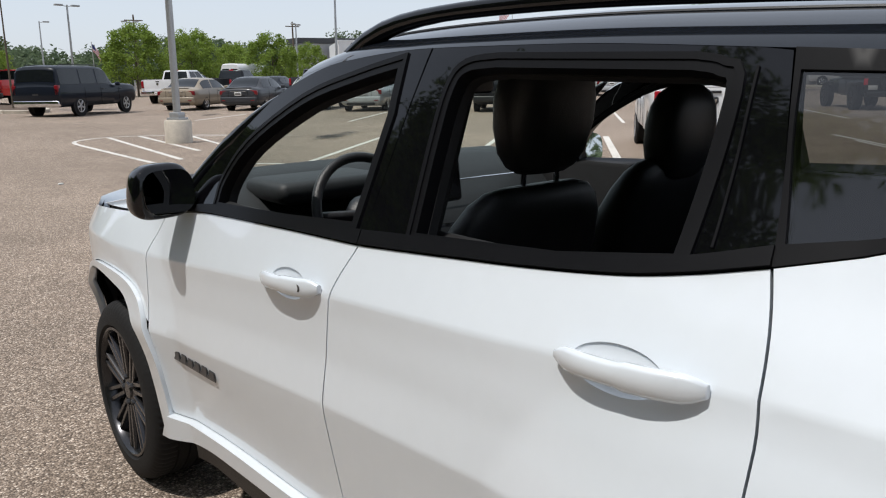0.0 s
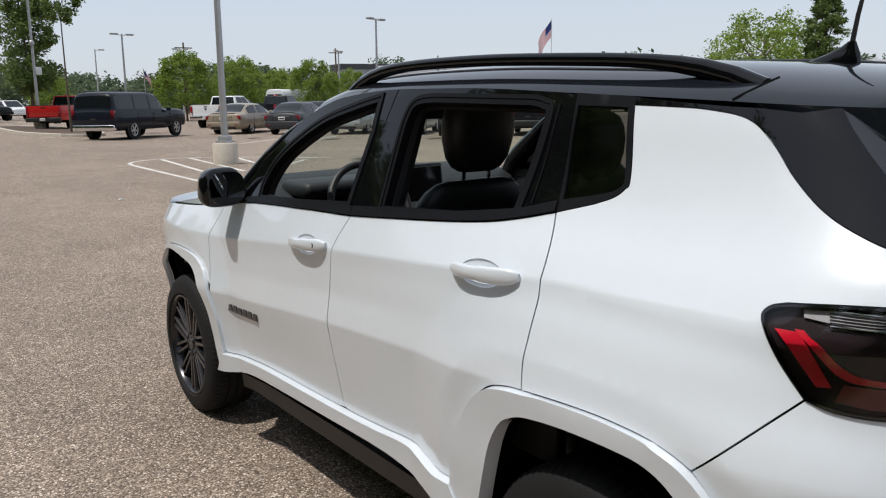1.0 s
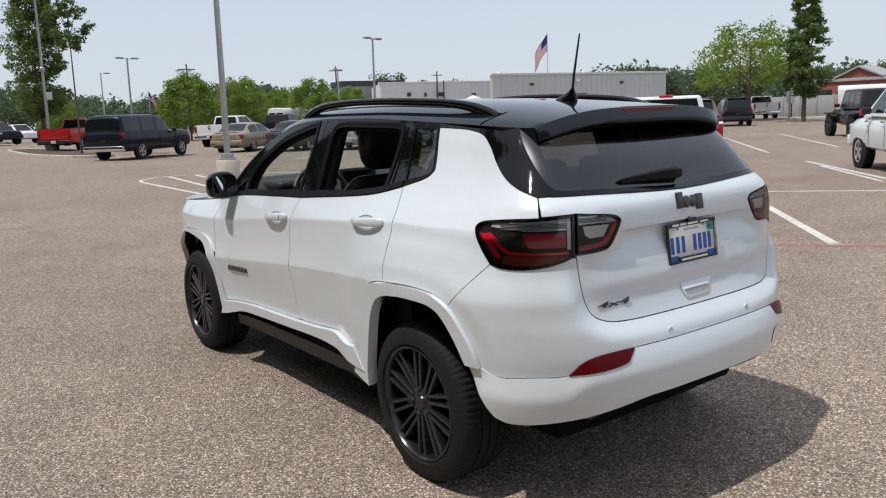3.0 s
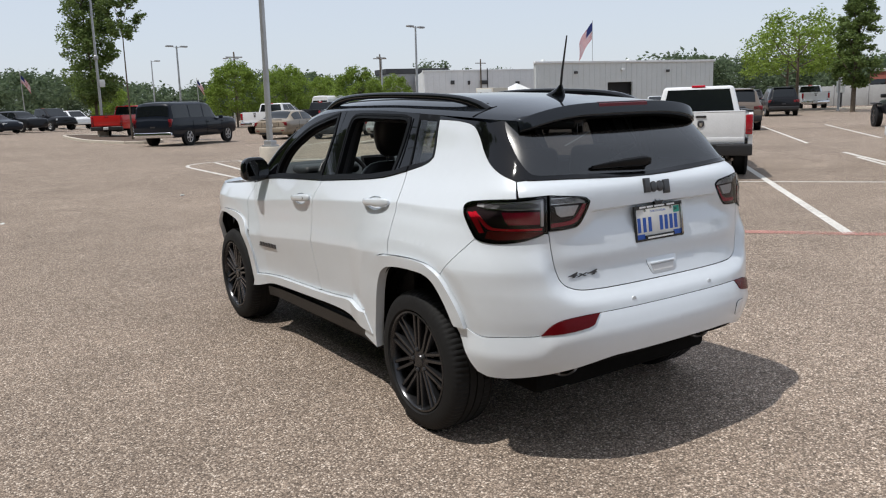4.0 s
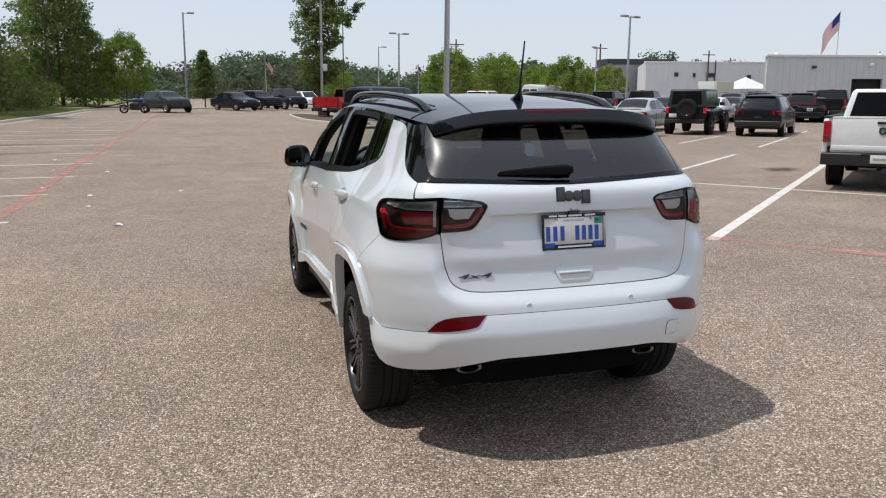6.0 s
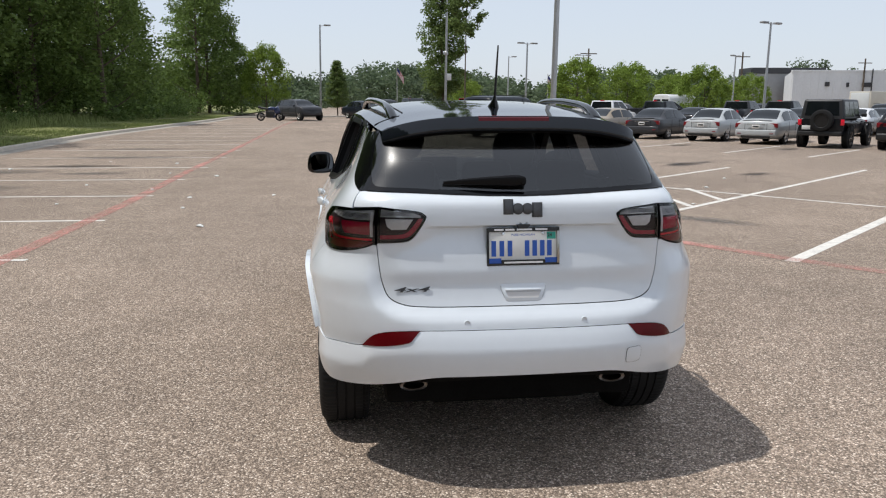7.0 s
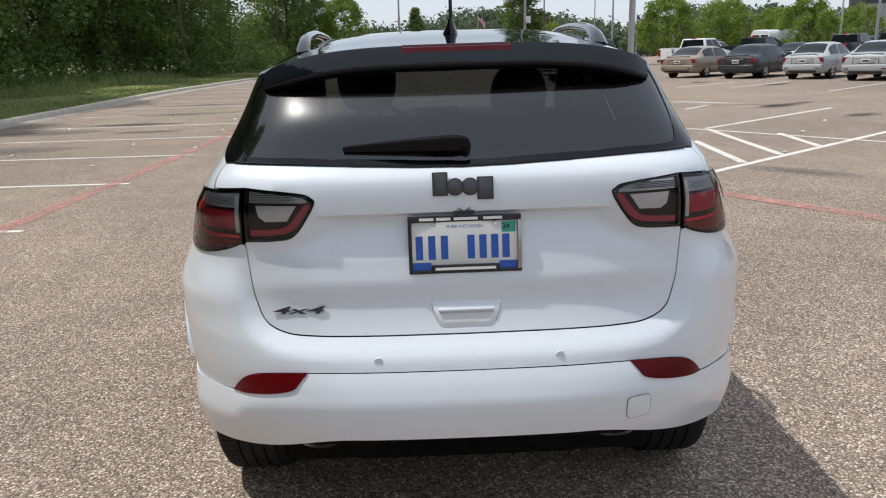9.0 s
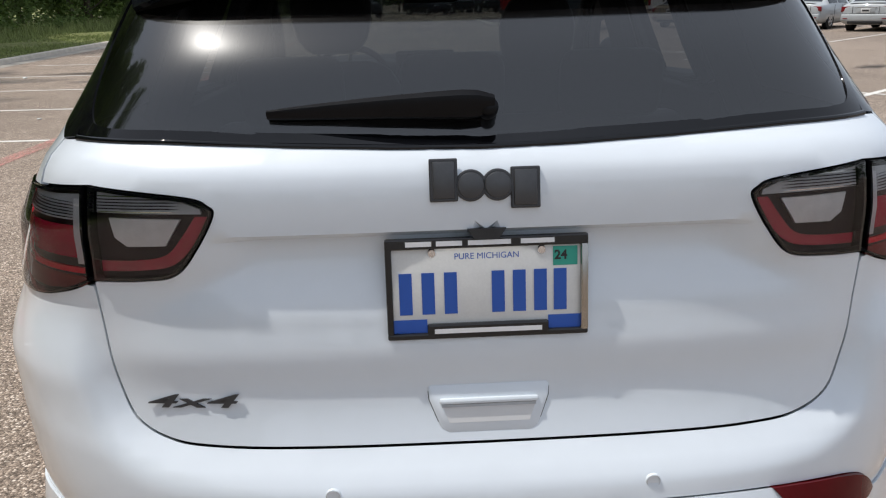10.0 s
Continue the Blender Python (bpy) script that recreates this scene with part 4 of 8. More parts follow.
def on_tail(x, z, lift=0.0):
    """A pose on the tail: x to the viewer's right, y up the surface, z outward."""
    p, n = surface_at(x, z)
    right = Vector((1, 0, 0))
    right = (right - n * right.dot(n)).normalized()
    up = n.cross(right)
    m = Matrix((right, up, n)).transposed().to_4x4()
    return Matrix.Translation(p + n * lift) @ m


def hollow_rim(y, z):
    """The rim of the hollow behind a door handle."""
    return [(y + 0.082 * math.cos(a), z + 0.033 * math.sin(a) * (1.0 if math.sin(a) > 0 else 1.05)) for a in (2 * math.pi * i / 36 for i in range(36))]


def handle(door, y0, y1, z0, z1, side):
    """A pull handle: a bowed grip over a scooped cup."""
    bm = bmesh.new()
    n, rings = 18, []
    for i in range(n + 1):
        u = i / n
        y, z = y0 + (y1 - y0) * u, z0 + (z1 - z0) * u
        x = float(body_width(np.float64(y), np.float64(z)))
        bow = 0.006 + 0.020 * (1 - abs(2 * u - 1) ** 2.6)
        hh = 0.007 + 0.0115 * min(1, (1 - abs(2 * u - 1)) * 4) ** 0.6 + (0.003 if u > 0.5 else 0)
        th = 0.006 + 0.005 * (1 - abs(2 * u - 1) ** 3)
        ring = []
        for k in range(10):
            a = 2 * math.pi * k / 10
            ca, sa = math.cos(a), math.sin(a)
            ring.append(bm.verts.new((side * (x + bow + th * math.copysign(abs(ca) ** 0.7, ca)), y, z + 0.006 + hh * math.copysign(abs(sa) ** 0.8, sa))))
        rings.append(ring)
    for a, b in zip(rings, rings[1:]):
        for k in range(10):
            bm.faces.new((a[k], a[(k + 1) % 10], b[(k + 1) % 10], b[k]))
    bm.faces.new(rings[0])
    bm.faces.new(rings[-1])
    bmesh.ops.recalc_face_normals(bm, faces=bm.faces)
    h = part("door_handle", bm, WHITE, door, "white painted pull handle", 60)
    rim = hollow_rim(*((-.015, 1.036) if y0 > 0 else (-.934, 1.088)))
    c = np.mean(rim, 0)
    cup, rings = bmesh.new(), []
    for r in (1.0, .96, .90, .80, .64, .45, .25, .05):
        q = c + (np.array(rim) - c) * r
        P = bodywork(q[:, 0], q[:, 1])
        deep = 0.011 * math.sqrt(max(0, 1 - r * r))
        rings.append([cup.verts.new((-side * (x + deep), y, z)) for x, y, z in P])
    for a, b in zip(rings, rings[1:]):
        for k in range(len(rim)):
            cup.faces.new((a[k], a[(k + 1) % len(rim)], b[(k + 1) % len(rim)], b[k]))
    cup.faces.new(rings[-1])
    bmesh.ops.recalc_face_normals(cup, faces=cup.faces)
    part("handle_cup", cup, WHITE, door, "", 60)
    if y0 > 0:
        y, z = y0 + (y1 - y0) * 0.80, z0 + (z1 - z0) * 0.80 + 0.006
        for yy, r, mm in ((y, 0.0095, BADGE), (y + 0.035, 0.0048, SATIN)):
            x = float(body_width(np.float64(yy), np.float64(z))) + 0.0305
            lock = part("lock_cap", lathe([(-0.002, 0.0005), (-0.002, r * 0.9), (0.0, r), (0.012, r)], 16), mm, door)
            lock.matrix_basis = Matrix.Translation((side * x, yy, z)) @ (Matrix() if side < 0 else Matrix.Rotation(math.pi, 4, "Z"))


def tail_lamp(car, side):
    """A wrap-round rear lamp in two pieces: one on the body, one on the tailgate."""
    k = dict(side=side, step=0.016)
    outer = LAMP_FRONT + LAMP_TOP[1:] + [(-2.113, 1.185)] + LAMP_LOW[:-1]
    inner = LAMP_IN
    for nm, poly in (("tail_lamp", outer), ("gate_lamp", inner)):
        base = skin(nm, inset(poly, 0.001), LAMPDARK, car, bodywork, off=-0.014, lip=0.0, label="smoked rear lamp with red elements", **k)
        skin("lamp_rim", inset(poly, 0.0008), GLOSSBLACK, base, bodywork, off=0.004, lip=0.016, holes=[inset(poly, 0.0052)], **k)
        skin("lens", inset(poly, 0.002), LENS, base, bodywork, off=0.006, lip=0.0, **k)
        if nm == "tail_lamp":
            bits = (("ribbed_strip", [(-1.80, 1.142), (-1.80, 1.155), (-1.95, 1.164), (-2.100, 1.173), (-2.100, 1.131), (-1.95, 1.131)], LAMPGREY),
                    ("red_block", [(-1.925, 1.122), (-2.085, 1.122), (-2.085, 1.068), (-1.955, 1.068), (-1.94, 1.085)], LAMPMID),
                    ("red_band", bend([(-1.800, 1.122), (-1.838, 1.085), (-1.868, 1.062), (-1.92, 1.053), (-2.095, 1.052)], 4) + bend([(-2.095, 1.043), (-1.92, 1.043), (-1.860, 1.050), (-1.822, 1.082), (-1.785, 1.122)], 4), LAMPRED),
                    ("side_marker", [(-1.752, 1.118), (-1.790, 1.118), (-1.845, 1.032), (-1.822, 1.030)], LAMPRED),
                    ("lower_panel", [(-1.862, 1.040), (-2.098, 1.038), (-2.098, 1.022), (-2.0, 1.008), (-1.90, 1.004), (-1.85, 1.010)], LAMPDEEP),
                    ("chrome_bar", [(-2.088, 1.165), (-2.100, 1.165), (-2.100, 1.060), (-2.088, 1.060)], LAMPCLEAR))
        else:
            bits = (("ribbed_strip", [(-2.130, 1.178), (-2.265, 1.163), (-2.292, 1.152), (-2.294, 1.144), (-2.130, 1.146)], LAMPGREY),
                    ("reverse_light", [(-2.150, 1.138), (-2.262, 1.136), (-2.236, 1.094), (-2.176, 1.092), (-2.158, 1.106)], LAMPCLEAR),
                    ("red_band", bend([(-2.303, 1.140), (-2.279, 1.096), (-2.246, 1.064), (-2.20, 1.055), (-2.130, 1.051)], 4) + bend([(-2.130, 1.068), (-2.195, 1.071), (-2.236, 1.080), (-2.262, 1.108), (-2.284, 1.140)], 4), LAMPMID))
        for n2, poly2, m2 in bits:
            skin(n2, poly2, m2, base, bodywork, off=-0.008 if n2 != "chrome_bar" else -0.004, lip=0.005, **k)
            if n2 == "ribbed_strip":
                z = 1.134 if nm == "tail_lamp" else 1.147
                lo, hi = (-2.09, -1.84) if nm == "tail_lamp" else (-2.262, -2.132)
                for i in range(6):
                    zz = z + 0.0048 * i
                    skin("rib", [(hi, zz), (lo, zz), (lo, zz + 0.0017), (hi, zz + 0.0017)], CHROME if i in (0, 5) else LAMPDARK, base, bodywork, off=-0.006, lip=0.003, side=side, step=0.02)


def mirror(car, side):
    bm = bmesh.new()
    bmesh.ops.create_uvsphere(bm, u_segments=28, v_segments=18, radius=1.0)
    for v in bm.verts:
        x, y, z = v.co
        q = lambda a, p: math.copysign(abs(a) ** p, a)
        x, z = q(x, 0.62), q(z, 0.62)
        y = q(y, 0.8)
        if y < 0:
            y *= 0.35
        v.co = (x * 0.097 * (1 - 0.10 * z), y * 0.10 + 0.02 * x, z * 0.080)
    shell = part("door_mirror", bm, GLOSSBLACK, car, "gloss black door mirror", 50)
    shell.matrix_basis = Matrix.Translation((side * 0.895, 0.655 if side < 0 else 0.605, 1.182)) @ Matrix.Rotation(-side * 0.06, 4, "Z")
    gl = [(0.081 * math.copysign(abs(math.cos(a)) ** 0.6, math.cos(a)), 0.064 * math.copysign(abs(math.sin(a)) ** 0.6, math.sin(a))) for a in (2 * math.pi * i / 32 for i in range(32))]
    part("mirror_glass", slab(gl, 0.004), MIRROR, shell).matrix_basis = Matrix.Translation((-side * 0.006, -0.036, 0)) @ Matrix.Rotation(-side * 0.16, 4, "Z") @ Matrix.Rotation(-0.10, 4, "X")
    bm = tube([(side * 0.80, 0.70, 1.140), (side * 0.84, 0.685, 1.150), (side * 0.88, 0.68, 1.160)], [0.032, 0.028, 0.030], 10)
    part("mirror_arm", bm, GLOSSBLACK, car, "", 60)


MIRROR = mat("mirror glass", (0.75, 0.78, 0.80), 0.02, metal=1.0)


def roof(car):
    n, m = 49, 60
    s, v = np.meshgrid(np.linspace(-1, 1, n), np.linspace(0, 1, m), indexing="ij")
    P = roof_shell(s.ravel(), v.ravel()).reshape(n, m, 3)
    verts = [tuple(p) for p in P.reshape(-1, 3)]
    idx = lambda i, j: i * m + j
    faces = [(idx(i, j), idx(i, j + 1), idx(i + 1, j + 1), idx(i + 1, j)) for i in range(n - 1) for j in range(m - 1)]
    # trailing edge rolls over; its underside runs back to the glass
    k = len(verts)
    rows = [(-0.005, -0.006), (-0.010, -0.024), (-0.020, -0.044), (-0.019, -0.056), (-0.006, -0.063)]
    for dy, dz in rows:
        for i in range(n):
            x, y, z = P[i, m - 1]
            edge = 1 - abs(s[i, 0]) ** 26
            verts.append((x, y + dy, z + dz * (0.85 + 0.15 * edge)))
    prev = [idx(i, m - 1) for i in range(n)]
    for r in range(len(rows)):
        cur = [k + r * n + i for i in range(n)]
        faces += [(prev[i], cur[i], cur[i + 1], prev[i + 1]) for i in range(n - 1)]
        prev = cur
    low = [verts[i] for i in prev]
    under = [(x * (1 - 0.02 * min(1, q * 20)), y + q, z + r) for q, r in ((0, 0), (0.03, -0.012), (0.12, -0.010), (0.22, 0.0)) for x, y, z in low]
    part("spoiler_underside", (under, [(r * n + i, (r + 1) * n + i, (r + 1) * n + i + 1, r * n + i + 1) for r in range(3) for i in range(n - 1)]), UNDER, car, "", 40)
    # turned-down edge along the drip rail
    for i in (0, n - 1):
        base = len(verts)
        # the side of the spoiler comes down as a cheek against the pillar
        cheek = smooth_step(.84, .97, v[i])
        verts += [(P[i, j, 0] * (0.985 + .013 * cheek[j]), P[i, j, 1] - .010 * cheek[j], P[i, j, 2] - 0.012 - .046 * cheek[j]) for j in range(m)]
        faces += [(idx(i, j), base + j, base + j + 1, idx(i, j + 1)) for j in range(m - 1)]
    bm = bmesh.new()
    vs = [bm.verts.new(q) for q in verts]
    for f in faces:
        bm.faces.new([vs[i] for i in f])
    bmesh.ops.recalc_face_normals(bm, faces=bm.faces)
    part("roof", bm, ROOFBLACK, car, "gloss black roof with rear spoiler", 40)
    # inner lining
    lin = [(p[0] * 0.96, p[1], p[2] - 0.035) for p in verts[:n * m]]
    part("headliner", (lin, [f[::-1] for f in faces[:(n - 1) * (m - 1)]]), HEADLINER, car)
    # seams along the roof, high brake light, aerial
    for side in (-1, 1):
        pts = [tuple(roof_shell(np.float64(side * 0.76), np.float64(v)) + np.array((0, 0, 0.0005))) for v in np.linspace(0.03, 0.80, 30)]
        part("roof_ditch", tube(pts, 0.004, 6), SATIN, car)
        pts = [tuple(roof_shell(np.float64(side * q), np.float64(0.845)) + np.array((0, 0, 0.0003))) for q in np.linspace(0.80, 0.995, 12)]
        part("roof_joint", tube(pts, 0.0022, 6), UNDER, car)
    xs = np.linspace(-0.157, 0.157, 17)
    q = [Vector((x, float(-1.828 + 0.015 * abs(x / 0.56) ** 2) - 0.0045, 0)) for x in xs]
    zt = [float(crown_z(-1.828)) - 0.004] * 17
    va = [(p.x, p.y + 0.012, z + 0.0055) for p, z in zip(q, zt)] + [(p.x, p.y - 0.003, z - 0.003) for p, z in zip(q, zt)] + [(p.x, p.y - 0.006, z - 0.031) for p, z in zip(q, zt)] + [(p.x, p.y + 0.02, z - 0.032) for p, z in zip(q, zt)]
    fa = [(r * 17 + i, r * 17 + i + 1, (r + 1) * 17 + i + 1, (r + 1) * 17 + i) for r in range(3) for i in range(16)]
    fa += [(0, 17, 34, 51), (16, 67, 50, 33)]
    part("high_brake_light", (va, fa), mat("dull red lamp strip", (0.13, 0.014, 0.020), 0.3, vary=0.1, scale=50, spec=0.25), car, "long dull red brake light")
    zb = float(crown_z(-1.40)) - 0.002
    bm = bmesh.new()
    rings = []
    for h, lx, ly, dy in ((0, .028, .075, 0.045), (.011, .025, .066, .036), (.024, .018, .046, .019), (.040, .011, .023, .003), (.055, .007, .010, -.004)):
        rings.append([bm.verts.new((lx * math.cos(a), dy + ly * math.sin(a), h)) for a in (2 * math.pi * i / 20 for i in range(20))])
    for a, b in zip(rings, rings[1:]):
        for i in range(20):
            bm.faces.new((a[i], a[(i + 1) % 20], b[(i + 1) % 20], b[i]))
    bm.faces.new(rings[-1])
    fin = part("aerial_base", bm, GLOSSBLACK, car, "", 60)
    fin.matrix_basis = Matrix.Translation((0, -1.400, zb))
    bm = bmesh.new()
    tube([(0, -1.403, zb + .04), (0.001, -1.413, zb + .12), (0.004, -1.446, zb + .295)], [0.0066, 0.0058, 0.0036], 10, bm)
    for i in range(20):
        u = 0.06 + 0.9 * i / 20
        y = float(np.interp(u, [0, .31, 1], [-1.403, -1.413, -1.446]))
        tube([(0.004 * u, y, zb + .04 + .255 * u), (0.004 * u, y, zb + .043 + .255 * u)], 0.0071 - 0.0031 * u, 8, bm)
    part("aerial_mast", bm, SATIN, car, "short ribbed whip aerial", 60)


def gate_fittings(car, tg):
    # wiper
    pts = []
    for i in range(15):
        u = i / 14
        x = -0.330 + 0.350 * u
        zz = 1.277 + 0.008 * math.sin(u * 2.0)
        p, n = surface_at(x, zz)
        pts.append((p + n * (0.014 + 0.008 * u), n, (0.006 + 0.017 * u ** 0.8) * (1, 1, 0.90, 0.55)[max(0, i - 11)], (0.007 + 0.011 * u) * (1, 1, 0.92, 0.6)[max(0, i - 11)]))
    bm = bmesh.new()
    rings = []
    for p, n, h, t in pts:
        up = Vector((0, n.z, -n.y)) * (1 if n.y < 0 else -1)
        up = up if up.z > 0 else -up
        rings.append([bm.verts.new(p + up * (h * a) + n * (t * b)) for a, b in ((-1, -1.2), (-1, 0.1), (-0.1, 0.9), (0.5, 1), (1, 0.3), (0.95, -1.2))])
    for a, b in zip(rings, rings[1:]):
        for k in range(6):
            bm.faces.new((a[k], a[(k + 1) % 6], b[(k + 1) % 6], b[k]))
    bm.faces.new(rings[0])
    bm.faces.new(rings[-1])
    bmesh.ops.recalc_face_normals(bm, faces=bm.faces)
    arm = part("rear_wiper", bm, TRIM, tg, "black plastic rear wiper", 40)
    p, n = surface_at(0.012, 1.279)
    hub = part("wiper_hub", lathe([(-0.030, 0.001), (-0.029, 0.011), (-0.024, 0.015), (0.0, 0.017)], 24), TRIM, tg, "", 60)
    hub.matrix_basis = Matrix.Translation(p) @ n.to_track_quat("-X", "Z").to_matrix().to_4x4()
    # nameplate shapes on the gate
    m = on_tail(-0.002, 1.179, 0.001)
    logo = part("gate_badge", bmesh.new(), BADGE, tg, "dark grey raised badge")
    logo.matrix_basis = m
    bm = bmesh.new()
    def blob(bm, grow, thick):
        """Two discs between two upright blocks, grown by a margin."""
        disc = lambda x, y, r: [(x + (r + grow) * math.cos(q), y + (r + grow) * math.sin(q)) for q in (2 * math.pi * i / 28 for i in range(28))]
        box(.034 + 2 * grow, .056 + 2 * grow, thick, (-.061, .006, 0), min(.003, thick / 3), 2, bm=bm)
        for x, y, r in ((-.020, -.003, .0200), (.021, -.003, .0200)):
            slab(disc(x, y, r), thick, bm, min(.0022, thick / 3), "xy")
        box(.036 + 2 * grow, .054 + 2 * grow, thick, (.063, -.008, 0), min(.003, thick / 3), 2, bm=bm)

    blob(bm, .0045, .006)
    bm.to_mesh(logo.data)
    bm.free()
    bm = bmesh.new()
    blob(bm, 0, .014)
    part("badge_face", bm, mat("satin grey badge face", (0.075, 0.076, 0.080), 0.38, metal=0.5, vary=0.1, scale=60), logo)
    words("drive_badge", "4x4", 0.070, BADGE, tg, on_tail(-0.479, 0.843, 0.0015) @ Matrix.Diagonal((1.42, 0.43, 1, 1)), 0.0018, "dark raised lettering", bold=0.0008, shear=0.25)
    # number plate with its dealer surround
    m = Matrix.Translation((0, -2.055, 1.018)) @ Matrix.Rotation(radians(90 - 7), 4, "X")
    holder = part("plate_frame", bmesh.new(), mat("black plate surround", (0.012, 0.012, 0.013), 0.25, spec=0.5), tg, "black and chrome dealer plate surround")
    holder.matrix_basis = m
    bm = bmesh.new()
    w, h = 0.157, 0.080
    for bx in (box(2 * w, 0.017, 0.012, (0, h - .0085, 0), 0.003), box(2 * w, 0.010, 0.012, (0, -h + .005, 0), 0.003), box(0.010, 2 * h - .016, 0.012, (-w + .005, 0, 0), 0.003), box(0.010, 2 * h - .016, 0.012, (w - .005, 0, 0), 0.003)):
        join(bx, bm)
    box(0.190, 0.022, 0.013, (0, -h + .013, 0), 0.003, bm=bm)
    bm.to_mesh(holder.data)
    bm.free()
    plate = part("number_plate", box(0.304, 0.15, 0.003, (0, 0, -0.003), 0.001), PLATEWHITE, holder, "white and blue number plate")
    for x0, x1 in ((-.147, -.095), (.095, .147)):
        part("plate_corner", box(x1 - x0, 0.024, 0.001, ((x0 + x1) / 2, -.061, -.001)), PLATEBLUE, holder)
    # plain bars for the registration
    for x in (-.127, -.092, -.057, .017, .050, .083, .114):
        part("plate_bar", box(0.020, 0.066, 0.0012, (x, -.008, -.0008)), PLATEBLUE, holder)
    words("plate_slogan", "PURE MICHIGAN", 0.0135, PLATEBLUE, holder, pose(0, .049, -.0012), 0.0003)
    part("sticker", box(0.038, 0.030, 0.001, (.122, .045, -.0008)), TEAL, holder)
    words("sticker_year", "24", 0.020, SATIN, holder, pose(.115, .046, -.0002), 0.0003, bold=0.0006)
    for w0, x, y in ((.040, -.105, .0715), (.040, -.058, .0715), (.066, .004, .0715), (.052, .078, .0715), (.168, 0, -.067)):
        part("surround_bar", box(w0, 0.0075, 0.001, (x, y, .0062)), LETTER, holder)
    for x in (-.085, .085):
        part("plate_screw", lathe([(0.0025, 0.0005), (0.0025, 0.006), (0.0, 0.0075)], 12, axis="z"), CHROME, holder).matrix_basis = Matrix.Translation((x, .0555, -.001))
    part("chrome_side", box(0.012, 2 * h - .022, 0.0135, (w - .006, -.004, 0.0005), 0.003), mat("smoked chrome", (0.42, 0.40, 0.37), 0.22, metal=1.0), holder, "smoked chrome edge of the surround")
    part("reversing_camera", slab([(-.030, .007), (.030, .007), (.019, -.009), (-.019, -.009)], .014, plane="xy"), SATIN, tg).matrix_basis = m @ Matrix.Translation((0, .086, .0015))
    # pull handle in the gate
    m = on_tail(-0.002, 0.832, 0.0012)
    ring = [(-.097, .026), (-.092, .029), (.092, .029), (.097, .026), (.095, .006), (.078, -.038), (.066, -.047), (-.066, -.047), (-.078, -.038), (-.095, .006)]
    bm = slab(ring, 0.004, plane="xy", bevel=0.0015)
    hnd = part("gate_handle", bm, WHITE, tg, "white recessed gate handle")
    hnd.matrix_basis = m
    # flat plate whose greyer white paints in the shade of the recess
    part("handle_slot", slab([(-.076, .000), (.076, .000), (.064, -.032), (-.064, -.032)], 0.002, plane="xy"), mat("satin white greyed by recess shade", (0.66, 0.66, 0.66), 0.5), hnd).matrix_basis = Matrix.Translation((0, 0, .0016))
    # thin grey strip painting the shadow line below the grip
    part("grip_gap", box(0.150, 0.0045, 0.003, (0, -.0045, .0030)), LAMPGREY, hnd)
    part("handle_grip", box(0.158, 0.010, 0.009, (0, .003, .004), 0.004), WHITE, hnd)
    gap = part("handle_gap", slab([(x * 1.010, y * 1.022) for x, y in ring], 0.002, plane="xy"), TRIM, hnd)
    gap.matrix_basis = Matrix.Translation((0, 0, -.0012))
    m = on_tail(0.470, 0.556, 0.004)
    cap = part("tow_cover", slab([(.036 * math.copysign(abs(math.cos(a)) ** .4, math.cos(a)), .036 * math.copysign(abs(math.sin(a)) ** .4, math.sin(a))) for a in (2 * math.pi * (i + .5) / 24 for i in range(24))], 0.003, plane="xy", bevel=0.001), WHITE, car, "small square tow-eye cover")
    cap.matrix_basis = m
    g2 = part("cover_gap", slab([(.0368 * math.copysign(abs(math.cos(a)) ** .4, math.cos(a)), .0368 * math.copysign(abs(math.sin(a)) ** .4, math.sin(a))) for a in (2 * math.pi * (i + .5) / 24 for i in range(24))], 0.0016, plane="xy"), TRIM, cap)
    # name bar on the front doors
    for side in (-1, 1):
        y0, y1, z = 0.755, 0.410, 0.672
        x = float(body_width(np.float64(0.58), np.float64(z)))
        bar = part("door_badge", bmesh.new(), BADGE, car, "dark grey raised name badge")
        bm = bmesh.new()
        box(0.003, 0.350, 0.012, (0, 0, -0.010), 0.001, bm=bm)
        for i in range(7):
            box(0.006, 0.038, 0.030 if i % 3 else 0.026, (0, 0.152 - 0.0507 * i, 0), 0.004, bm=bm)
        bm.to_mesh(bar.data)
        bm.free()
        bar.matrix_basis = Matrix.Translation((side * (x + 0.003), (y0 + y1) / 2, z)) @ Matrix.Rotation(-0.045, 4, "X")


